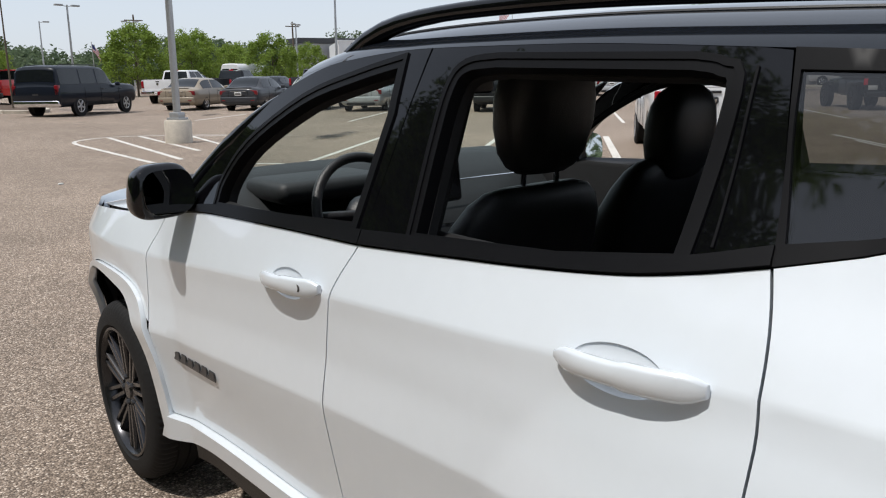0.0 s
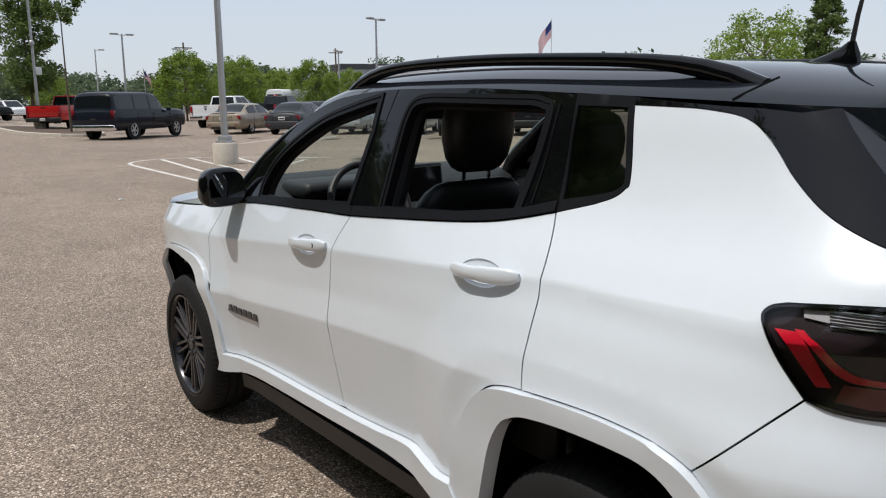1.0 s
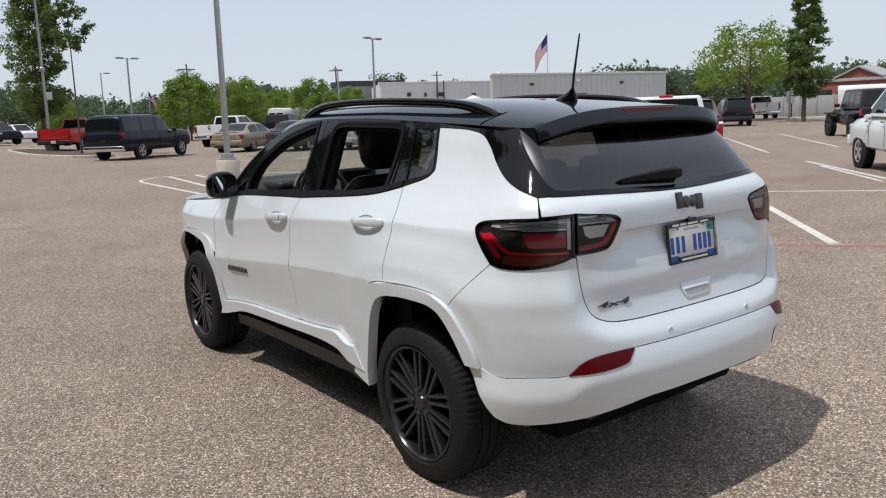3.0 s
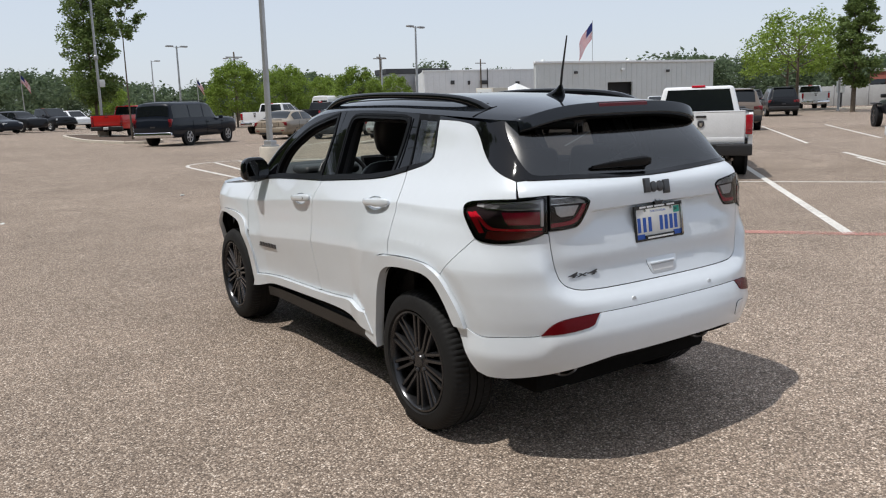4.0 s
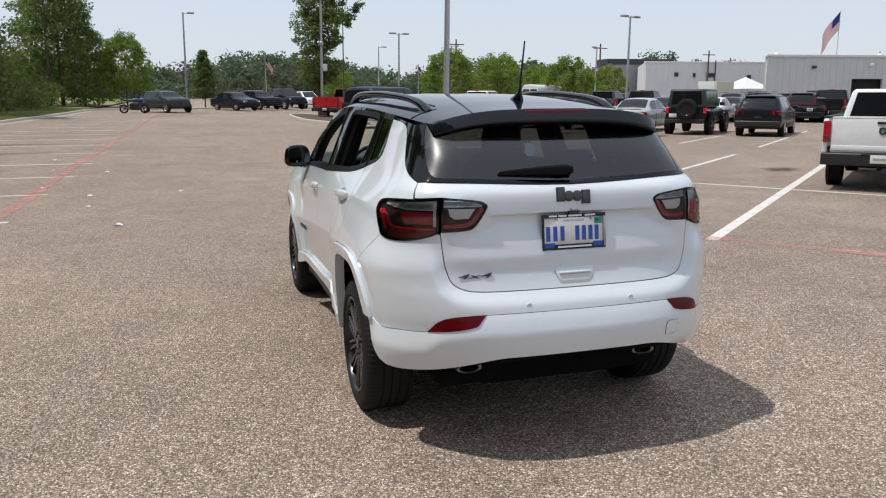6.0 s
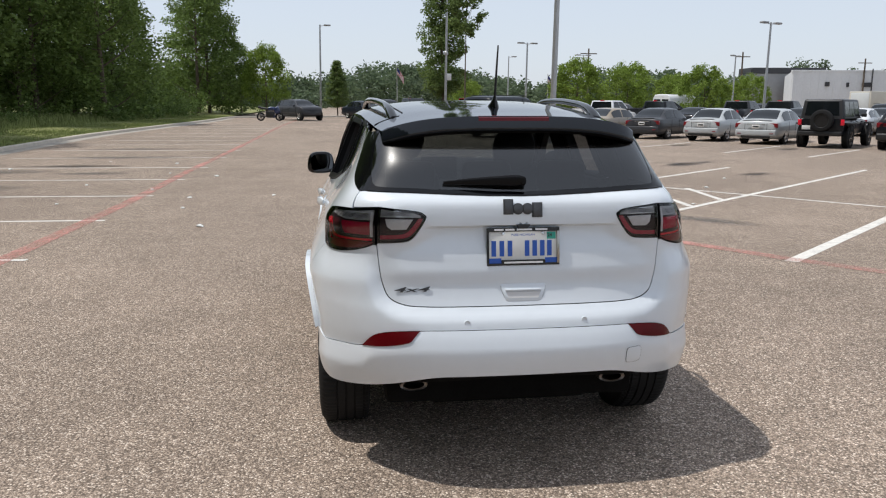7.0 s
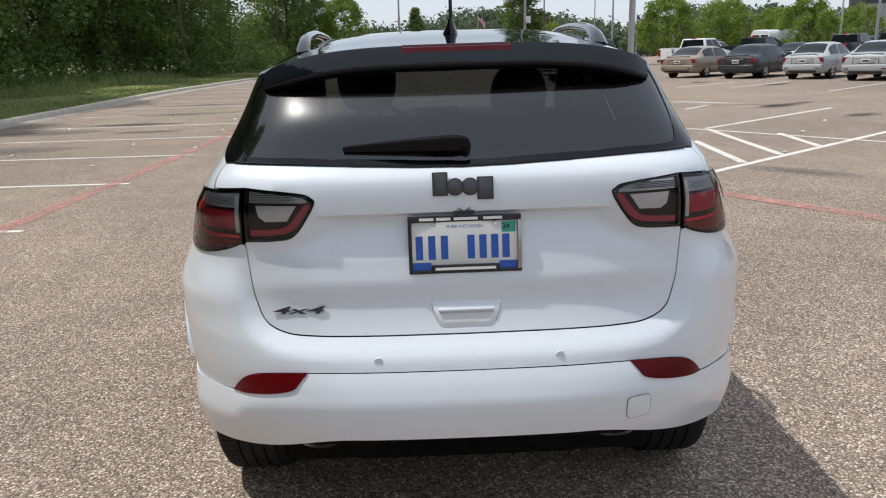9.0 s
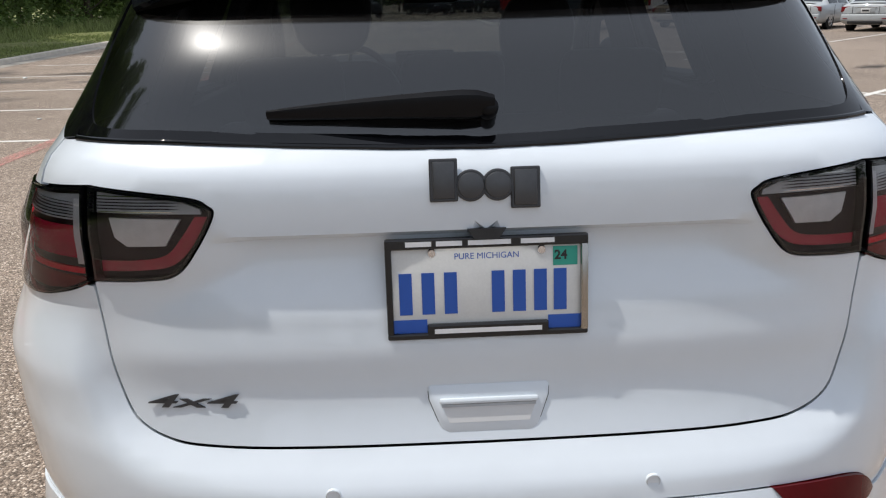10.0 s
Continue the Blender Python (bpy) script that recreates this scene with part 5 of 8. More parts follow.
def front_end(car):
    """Bonnet, windscreen, scuttle and nose, which only show at an angle."""
    n, m = 25, 24
    wing_top = table([.86, 1.15, 1.60, 1.93, 2.10], [1.080, 1.055, 1.020, .962, .890])
    verts, faces = [], []
    for j in range(m):
        v = j / (m - 1)
        y = 0.98 + 1.10 * v
        for i in range(n):
            s = -1 + 2 * i / (n - 1)
            yy = y + 0.12 * (1 - s * s) * (v - 0.15)
            xe = float(body_width(np.float64(min(y, 2.0)), np.float64(1.03))) - 0.012
            z = float(wing_top(y)) + 0.004 + 0.020 * (1 - abs(s) ** 2.6)
            verts.append((s * xe, yy, z))
    faces = [(j * n + i, j * n + i + 1, (j + 1) * n + i + 1, (j + 1) * n + i) for j in range(m - 1) for i in range(n - 1)]
    part("bonnet", (verts, faces), WHITE, car, "", 40)
    verts, faces = [], []
    for j in range(14):
        z = 1.01 - 0.65 * j / 13
        for i in range(n):
            s = -1 + 2 * i / (n - 1)
            w = float(body_width(np.float64(1.90), np.float64(max(z, .45)))) + 0.0
            y = 2.17 + 0.05 * math.sin((z - .3) * 3) - 0.32 * abs(s) ** 3.2
            verts.append((s * w, y, z))
    faces = [(j * n + i, (j + 1) * n + i, (j + 1) * n + i + 1, j * n + i + 1) for j in range(13) for i in range(n - 1)]
    part("nose", (verts, faces), WHITE, car, "", 50)
    # windscreen between roof edge and scuttle
    nn, mm = 21, 12
    verts = []
    for j in range(mm):
        v = j / (mm - 1)
        for i in range(nn):
            s = -1 + 2 * i / (nn - 1)
            top = roof_shell(np.float64(s * 0.97), np.float64(0.0))
            bot = np.array((s * 0.70, 1.17 - 0.36 * s * s, 1.122))
            q = top * (1 - v) + bot * v + np.array((0, 0.02, 0.02)) * math.sin(math.pi * v)
            verts.append(tuple(q))
    faces = [(j * nn + i, (j + 1) * nn + i, (j + 1) * nn + i + 1, j * nn + i + 1) for j in range(mm - 1) for i in range(nn - 1)]
    ws = part("windscreen", (verts, faces), CLEARPANE, car, "clear green-tinted glass")
    ws.visible_shadow = False
    # front pillars from scuttle to roof
    for side in (-1, 1):
        path, wide = [], []
        for i in range(12):
            y = 0.86 - 0.72 * i / 11
            z = float(drip_z(min(y, .77))) - (0.02 if i == 0 else 0)
            if y > .70:
                z = 1.15 - (y - .70) * .5
            x = float(body_width(np.float64(y), np.float64(z))) - 0.040
            path.append((side * x, y + 0.03, z))
        part("front_pillar", tube(path[:10], [0.042] * 6 + [0.036, 0.028, 0.018, 0.006], 10), GLOSSBLACK, car, "", 60)
    part("scuttle", box(1.42, 0.30, 0.03, (0, 1.02, 1.088), 0.01), SATIN, car)
    part("floor_pan", box(1.50, 1.70, 0.17, (0, 0.0, 0.315), 0.03), UNDER, car)
    part("underbody", box(1.16, 3.75, 0.14, (0, 0.0, 0.335), 0.03), UNDER, car)
    part("silencer", box(0.80, 0.34, 0.16, (0, -1.70, 0.325), 0.06, 3), UNDER, car)
    part("rear_axle_beam", tube([(-.68, -1.318, .33), (.68, -1.318, .33)], 0.05, 10), UNDER, car)


def seat(name, car, x, y, z, wide=0.50, drop=0.0):
    """A front seat: cushion, raked back and headrest on two posts."""
    s = part(name, box(wide, 0.50, 0.15, (0, 0.10, 0.0), 0.05, 3), LEATHER, car, "black leather seat", 60)
    s.matrix_basis = Matrix.Translation((x, y, z))
    bm = bmesh.new()
    rings = []
    for h, w, t, dy in ((0.02, .46, .16, 0), (.16, .52, .18, -.02), (.34, .53, .17, -.05), (.46, .505, .145, -.095), (.54, .46, .125, -.128), (.59, .40, .10, -.148), (.617, .33, .065, -.158), (.627, .24, .03, -.162)):
        rings.append([bm.verts.new((w / 2 * math.copysign(abs(math.cos(a)) ** .55, math.cos(a)), -.17 + dy + t / 2 * math.copysign(abs(math.sin(a)) ** .7, math.sin(a)), h)) for a in (2 * math.pi * i / 24 for i in range(24))])
    for a, b in zip(rings, rings[1:]):
        for i in range(24):
            bm.faces.new((a[i], a[(i + 1) % 24], b[(i + 1) % 24], b[i]))
    bm.faces.new(rings[-1])
    bm.faces.new(rings[0][::-1])
    b = part("seat_back", bm, LEATHER, s, "", 60)
    bm = bmesh.new()
    rings = []
    for h, w, t in ((0.0, .15, .06), (.014, .21, .09), (.045, .262, .115), (.10, .296, .13), (.155, .304, .13), (.205, .276, .12), (.240, .226, .095), (.258, .16, .055), (.266, .08, .02)):
        rings.append([bm.verts.new((w / 2 * math.copysign(abs(math.cos(a)) ** .66, math.cos(a)), t / 2 * math.copysign(abs(math.sin(a)) ** .75, math.sin(a)) - h * .10, h)) for a in (2 * math.pi * i / 24 for i in range(24))])
    for a, c in zip(rings, rings[1:]):
        for i in range(24):
            bm.faces.new((a[i], a[(i + 1) % 24], c[(i + 1) % 24], c[i]))
    bm.faces.new(rings[-1])
    bm.faces.new(rings[0][::-1])
    seam = [(w / 2 * math.cos(a), -.17 - .07 - (.085 * math.sin(a)), .40 + .03 * math.sin(a)) for w in (.515,) for a in (math.pi * i / 16 for i in range(17))]
    part("seat_seam", tube(seam, .0022, 5), CABIN, s)
    hd = part("headrest", bm, LEATHER, s, "", 60)
    hd.matrix_basis = Matrix.Translation((0, -.335, .655 - drop)) @ Matrix.Diagonal((.93, 1, 1.07, 1))
    for px in (-.055, .055):
        part("headrest_post", tube([(px, -.335, .58), (px, -.335, .68)], 0.007, 8), CHROME, s)
    return s


def cabin(car):
    for x, y, drop in ((-.37, -.002, 0.0), (.37, .13, .098)):
        seat("front_seat", car, x, y, .62, drop=drop)
    bench = part("rear_bench", box(1.26, .50, .16, (0, -.82, .62), .05, 3), LEATHER, car, "black leather bench", 60)
    part("bench_back", box(1.24, .14, .52, (0, -1.10, .90), .05, 3, Matrix.Rotation(.28, 4, "X")), LEATHER, bench, "", 60)
    for x in (-.40, .0, .40):
        part("rear_headrest", box(.26, .10, .17, (x, -1.20, 1.235), .04, 3, Matrix.Rotation(.2, 4, "X")), LEATHER, bench, "", 60)
    # dashboard with a bright strip, hooded dials, screen
    bm = bmesh.new()
    prof = [(.50, .72), (.52, .93), (.55, 1.0), (.60, 1.05), (.68, 1.125), (.82, 1.182), (.97, 1.190), (1.06, 1.06), (1.06, .70)]
    rings = [[bm.verts.new((x, y + .05 * abs(x) ** 2, z - .02 * abs(x) ** 2)) for y, z in prof] for x in np.linspace(-.72, .72, 17)]
    for a, b in zip(rings, rings[1:]):
        for i in range(len(prof) - 1):
            bm.faces.new((a[i], a[i + 1], b[i + 1], b[i]))
    bmesh.ops.recalc_face_normals(bm, faces=bm.faces)
    dash = part("dashboard", bm, DASH, car, "soft grey-black dashboard", 40)
    part("dash_strip", tube([(x, .515 + .05 * x * x, .93 - .02 * x * x) for x in np.linspace(-.15, .70, 12)], .006, 8), CHROME, dash)
    part("dash_strip", tube([(-.02, .455, .985), (.12, .445, .99), (.30, .45, 1.0), (.52, .50, 1.03)], .0075, 8), CHROME, dash)
    part("dash_strip", tube([(.02, .575, 1.118), (.30, .58, 1.118), (.70, .60, 1.11)], .003, 8), CHROME, dash)
    part("dial_hood", box(.42, .26, .07, (-.37, .66, 1.145), .03, 3), DASH, dash, "", 60)
    scr = part("centre_screen", box(.27, .03, .17, (-0.03, .50, 1.145), .012, 2, Matrix.Rotation(-.12, 4, "X")), SATIN, dash)
    part("screen_glass", box(.245, .006, .145, (-0.03, .483, 1.145), .002, 1, Matrix.Rotation(-.12, 4, "X")), SCREEN, scr)
    part("centre_console", box(.26, 1.05, .22, (0, .10, .68), .03), CABIN, car)
    part("gear_lever", tube([(0, .32, .78), (0, .31, .88)], [.02, .026], 10), CHROME, car)
    # steering wheel
    bm = bmesh.new()
    c = Vector((-.37, .36, 1.085))
    r = Matrix.Rotation(radians(-24), 4, "X")
    tube([c + r @ Vector((.185 * math.cos(a), 0, .185 * math.sin(a))) for a in (2 * math.pi * i / 40 for i in range(41))], .0155, 10, bm)
    for a in (0.1, math.pi - 0.1, -math.pi / 2):
        tube([c, c + r @ Vector((.18 * math.cos(a), .02, .18 * math.sin(a)))], .016, 8, bm)
    lathe([(0, .001), (0, .05), (.03, .07), (.06, .06)], 20, bm=bm)
    for v in bm.verts[-80:]:
        v.co = c + r @ (Matrix.Rotation(math.pi / 2, 4, "Z") @ v.co)
    part("steering_wheel", bm, LEATHER, car, "black leather-rimmed steering wheel", 60)
    part("wheel_trim", box(.07, .012, .07, tuple(c + r @ Vector((0, -.045, -.02))), .02), CHROME, car)
    # trims inside doors and pillars
    for side in (-1, 1):
        for y0, y1 in ((-.22, .74), (-1.10, -.24)):
            bm = box(.045, y1 - y0, .58 if y1 > 0 else .61, (side * (.765 if y1 > 0 else .715), (y0 + y1) / 2, .865 if y1 > 0 else .885), .02)
            part("door_card", bm, CABIN, car)
        part("pillar_trim", tube([(side * .72, -.31, 1.15), (side * .60, -.31, 1.50)], .045, 8), CABIN, car)
        part("pillar_trim", tube([(side * .66, -1.42, 1.20), (side * .52, -1.45, 1.47)], .045, 8), CABIN, car)
        part("visor", box(.40, .14, .018, (side * .33, .25, 1.545), .006, 1, Matrix.Rotation(-.5, 4, "X")), HEADLINER, car)
    part("rear_view_mirror", box(.24, .03, .07, (0, .34, 1.47), .02), SATIN, car)
    part("parcel_floor", box(1.15, .85, .04, (0, -1.60, .80), .01), CABIN, car)
    part("gate_trim", box(1.1, .03, .40, (0, -1.90, 1.0), .01), CABIN, car)


suv()

# ---- markings, kerbs, poles, buildings ----


def line(name, a, b, width=.10, material=None, label="white painted parking line", split=None):
    return strip(name, [a, b], width, material or LINE, .004, label=label, category="road marking")


for y, x0 in ((.15, -10.0), (3.22, -10.0), (6.02, -10.0), (8.95, -10.0), (11.9, -10.0), (14.95, -10.0), (18.3, -10.0), (21.6, -10.0), (24.8, -9.9), (27.8, -9.9), (30.9, -9.8), (34.0, -9.6), (37.2, -9.5), (40.4, -9.3), (43.6, -9.1), (46.8, -9.0), (50.0, -8.9)):
    line("parking_line", (x0, y + .25), (-4.0, y), .10)
strip("fire_lane_line", [(-4.3, -14.0), (-4.25, 3.0), (-4.2, 8.0), (-4.3, 14.0), (-4.25, 25.0), (-4.2, 45.0), (-3.8, 60.0)], .20, REDLINE, .007, label="faded red fire lane line", category="road marking")
strip("fire_lane_line", [(1.7, 5.6), (2.93, 3.96), (3.95, 2.30), (5.65, .12), (8.2, -3.2), (11.0, -7.0)], .20, REDLINE, .007, label="faded red fire lane line", category="road marking")
line("parking_line", (3.40, 5.27), (12.5, 12.9), .11)
line("parking_line", (3.90, 2.18), (12.9, 10.0), .14)
line("parking_line", (5.62, .15), (15.0, 8.8), .12)
line("parking_line", (8.0, -2.0), (16.5, 6.4), .12)
line("parking_line", (10.2, -4.2), (18.6, 3.6), .12)
line("parking_line", (4.30, 11.1), (12.9, -.65), .10)
line("parking_line", (5.10, 10.30), (9.35, 13.95), .11)
line("parking_line", (7.2, 15.9), (6.2, 14.8), .10)
line("parking_line", (6.1, 17.8), (8.1, 16.1), .10)
for a, b in (((4.28, 8.46), (4.07, 5.96)), ((5.1, 10.15), (4.85, 6.58)), ((5.97, 9.15), (5.76, 7.34))):
    line("hatch_line", a, b, .12, label="white hatch line of a no-parking corner")
for a, b in (((9.1, 24.7), (12.6, 27.9)), ((10.76, 23.66), (14.6, 27.4)), ((12.39, 20.08), (16.9, 24.2)), ((13.93, 17.66), (18.4, 21.4)), ((15.19, 15.24), (24.6, 23.6)), ((19.3, 9.1), (29.3, 17.5)), ((22.5, 8.6), (31.2, 15.6)), ((12.4, 2.7), (15.3, 5.4)), ((17.0, 12.6), (26.3, 20.6))):
    line("parking_line", a, b, .10)
# the striped island round the nearest lamp post
for a, b in (((3.25, 16.7), (3.18, 12.3)), ((4.40, 18.7), (3.78, 12.5)), ((5.15, 18.7), (4.70, 13.9)), ((6.2, 18.2), (5.6, 14.6))):
    line("hatch_line", a, b, .11, label="white hatch line round the lamp post")
strip("island_outline", bend([(3.25, 16.7), (3.30, 17.6), (3.55, 18.3), (4.3, 18.85), (5.3, 18.75), (6.7, 17.75), (7.8, 16.4)], 4), .10, LINE, .004, label="white curved outline of a striped island", category="road marking")


def kerb(name, path, label, width=.16, high=.14, material=None):
    """A kerb stone run: a rounded ledge standing on the ground along points."""
    verts, faces = [], []
    prof = [(-width / 2, -.05), (-width / 2, high - .02), (-width / 2 + .02, high), (width / 2 - .03, high), (width / 2, high - .03), (width / 2 + .015, -.05)]
    for i, p in enumerate(path):
        a, b = path[max(i - 1, 0)], path[min(i + 1, len(path) - 1)]
        d = Vector((b[0] - a[0], b[1] - a[1])).normalized()
        z = lay(p[0], p[1])
        verts += [(p[0] + d.y * o, p[1] - d.x * o, z + h) for o, h in prof]
    n = len(prof)
    for i in range(len(path) - 1):
        for k in range(n - 1):
            faces.append((i * n + k, (i + 1) * n + k, (i + 1) * n + k + 1, i * n + k + 1))
    faces += [tuple(range(n)), tuple(range((len(path) - 1) * n, len(path) * n))[::-1]]
    return tagged(part(name, (verts, faces), material or CONCRETE), label, "kerb", "", "structure")


edge = bend([(-11.0, -60), (-11.0, -20), (-11.1, 0), (-11.35, 16), (-11.6, 24), (-11.7, 32), (-11.0, 42), (-10.2, 52), (-9.8, 62)], 8)
kerb("kerb", edge, "pale concrete kerb along the grass verge")
strip("gutter", [(x + .36, y) for x, y in edge], .58, GUTTER, .003, label="grey concrete gutter along the kerb", category="gutter")
kerb("kerb", bend([(-9.8, 62), (-8.5, 64.8), (-2, 65.8), (1.5, 69.5), (5, 76), (9, 86), (14, 100)], 6), "pale concrete kerb at the far end of the lot")
# verge rising to the woods
cols = [0, .4, 1.2, 2.5, 4.5, 7, 11, 18, 30, 60]
verts, faces = [], []
path = edge + [(-9.8, 66), (-9.6, 75), (-9.5, 90), (-9.5, 120)]
for x, y in path:
    for c in cols:
        verts.append((x - .07 - c, y, lay(x, y) + .13 + .05 * c ** .8 + .05 * math.sin(y * .7 + c) * min(1, c / 3)))
n = len(cols)
faces = [(i * n + k, i * n + k + 1, (i + 1) * n + k + 1, (i + 1) * n + k) for i in range(len(path) - 1) for k in range(n - 1)]
tagged(part("grass_verge", (verts, [f[::-1] for f in faces]), GRASS), "mown green grass verge below the woods", "grass", "", "structure")
# planted island with a kerb
isl = bend([(5.3, 35.2), (4.6, 37.5), (4.25, 40), (4.3, 45), (4.6, 49.5), (5.4, 51.0), (6.6, 51.0), (7.4, 48), (7.5, 40), (7.2, 36.2), (6.2, 34.7), (5.3, 35.2)], 5)
kerb("kerb", isl, "pale concrete kerb of the planted island")
tagged(part("planted_bed", ([(x, y, lay(x, y) + .10) for x, y in isl[:-1]], [tuple(range(len(isl) - 1))]), MULCH), "brown mulched bed of the island", "flower bed", "", "structure")


def lamp_post(x, y, high, heads, heading, label, base=True, radius=.085, extra=False):
    """A galvanised car park light: tapered pole on a concrete pier, flat lamp heads."""
    z = lay(x, y)
    v = thing("street_lamp", label, "lamp post", "car park lamp posts", m=Matrix.Translation((x, y, z)) @ Matrix.Rotation(radians(.75), 4, "Y") @ Matrix.Rotation(radians(heading), 4, "Z"))
    b = .52 if base else 0
    if base:
        part("pier", lathe([(-.1, .30), (b - .04, .30), (b, .27), (b, .01)], 28, "z"), CONCRETE, v, "round concrete pier", 40)
        part("base_plate", box(.34, .34, .05, (0, 0, b + .025), .01), GALV, v)
        part("base_cover", box(.26, .26, .14, (0, 0, b + .10), .03), GALV, v)
    part("pole", lathe([(b, radius), (high * .5, radius * .86), (high, radius * .68), (high + .03, .01)], 18, "z"), GALV, v, "", 40)
    for i in range(heads):
        s = (1, -1)[i] if heads == 2 else 1
        part("arm", tube([(0, 0, high - .12), (s * .40, 0, high - .06)], .03, 8), GALV, v)
        part("lamp_head", box(.62, .34, .13, (s * .66, 0, high - .03), .035), mat("lamp head grey", (.30, .30, .30), .5), v)
    if extra:
        part("meter_box", box(.30, .22, .42, (-.20, -.02, 3.2), .02), WHITEWALL, v, "white box on the pole")
        part("clamp", lathe([(4.55, radius + .01), (4.60, radius + .05), (4.75, radius + .05), (4.80, radius + .01)], 16, "z"), GALV, v)
    return v


lamp_post(5.15, 16.08, 8.6, 2, 30, "tall galvanised lamp post on a round concrete pier")
lamp_post(6.2, 45.6, 9.2, 1, 180, "galvanised lamp post with a white box", extra=True)
lamp_post(-2.25, 69.5, 8.3, 1, 0, "single-headed lamp post by the far kerb", base=False, radius=.10)
lamp_post(29.3, 47.4, 7.3, 2, 20, "two-headed lamp post among the parked cars", base=False, radius=.10)
lamp_post(16.6, 66.6, 7.2, 2, 10, "two-headed lamp post in the far rows", base=False, radius=.10)
lamp_post(37.2, 67.0, 6.3, 2, 40, "two-headed lamp post in the far rows", base=False, radius=.09)
lamp_post(30.0, 92.0, 7.8, 2, 0, "distant two-headed lamp post", base=False, radius=.10)
lamp_post(20.0, 90.0, 7.4, 1, 0, "distant single-headed lamp post", base=False, radius=.09)
lamp_post(52.0, 27.0, 5.6, 1, 200, "lamp post before the trees", base=False, radius=.09)


def utility_pole(x, y, h):
    v = thing("utility_pole", "distant dark wooden utility pole with crossarm", "pole", "utility poles", m=Matrix.Translation((x, y, lay(x, y))))
    part("pole", lathe([(0, .17), (h, .11), (h + .02, .01)], 10, "z"), BARK, v)
    part("crossarm", box(2.4, .12, .14, (0, 0, h - .7), .02), BARK, v)


for x, y, h in ((35.0, 105.0, 9.5), (60.0, 108.0, 9.5), (83.0, 112.0, 9.0)):
    utility_pole(x, y, h)


def flag_pole(x, y, high, size, heading):
    """A flag with stripes and a blue corner on a white pole, drooping in folds."""
    v = thing("flagpole", "striped red and white flag with blue corner on a pole", "flag", "flags", m=Matrix.Translation((x, y, lay(x, y))) @ Matrix.Rotation(radians(heading), 4, "Z"))
    part("pole", lathe([(0, .06), (high, .035), (high + .08, .06), (high + .14, .01)], 12, "z"), GALV, v)
    w, h = size
    cols, cl = 14, {0: FLAGRED, 1: FLAGWHITE, 2: FLAGBLUE}

    def spot(u, t):
        drop = .80 * w * u ** 1.2
        return (w * u * .55 + .02, .10 * w * math.sin(u * 7 + t * 2) * u, high - .10 - h * t - drop)

    for k in range(13):
        t0, t1 = k / 13, (k + 1) / 13
        u0 = .42 if k < 7 else 0.0
        verts = [spot(u0 + (1 - u0) * i / cols, t) for t in (t0, t1) for i in range(cols + 1)]
        faces = [(i, i + 1, cols + 2 + i, cols + 1 + i) for i in range(cols)]
        part("stripe", (verts, faces), FLAGRED if k % 2 == 0 else FLAGWHITE, v)
    verts = [spot(.42 * i / 6, t) for t in (0, 7 / 13) for i in range(7)]
    part("canton", (verts, [(i, i + 1, 8 + i, 7 + i) for i in range(6)]), FLAGBLUE, v)


FLAGRED, FLAGWHITE, FLAGBLUE = mat("flag red", (.42, .02, .03), .8), mat("flag white", (.72, .72, .72), .8), mat("flag blue", (.02, .03, .14), .8)
flag_pole(82.0, 82.5, 12.6, (4.0, 2.4), 160)
flag_pole(6.0, 84.0, 5.4, (1.4, .75), 0)
flag_pole(24.5, 88.0, 5.2, (1.4, .75), 0)


def clad_wall(name, a, b, z0, z1, parent, material, doors=(), pitch=.9):
    """A wall of ribbed metal sheet from a to b, with openings (from, to, height) along it; 0.3 m thick."""
    a, b = Vector((a[0], a[1], 0)), Vector((b[0], b[1], 0))
    d = (b - a).normalized()
    L = (b - a).length
    n = Vector((d.y, -d.x, 0))
    cuts, pieces, s = sorted(doors), [], 0.0
    for x0, x1, h in cuts:
        pieces += [(s, x0, z0, z1), (x0, x1, z0 + h, z1)]
        s = x1
    pieces.append((s, L, z0, z1))
    bm = bmesh.new()
    rot = Matrix((d, n, Vector((0, 0, 1)))).transposed().to_4x4()
    for x0, x1, lo, hi in pieces:
        c = a + d * ((x0 + x1) / 2)
        box(x1 - x0, .30, hi - lo, (c.x, c.y, (lo + hi) / 2), rot=rot, bm=bm)
    w = part(name, bm, material, parent)
    bm = bmesh.new()
    k = pitch / 2
    while k < L:
        lo = z0
        for x0, x1, h in cuts:
            if x0 - .05 < k < x1 + .05:
                lo = z0 + h
        c = a + d * k + n * .165
        box(.10, .04, z1 - lo, (c.x, c.y, (lo + z1) / 2), rot=rot, bm=bm)
        k += pitch
    part("rib", bm, material, w)
    return w


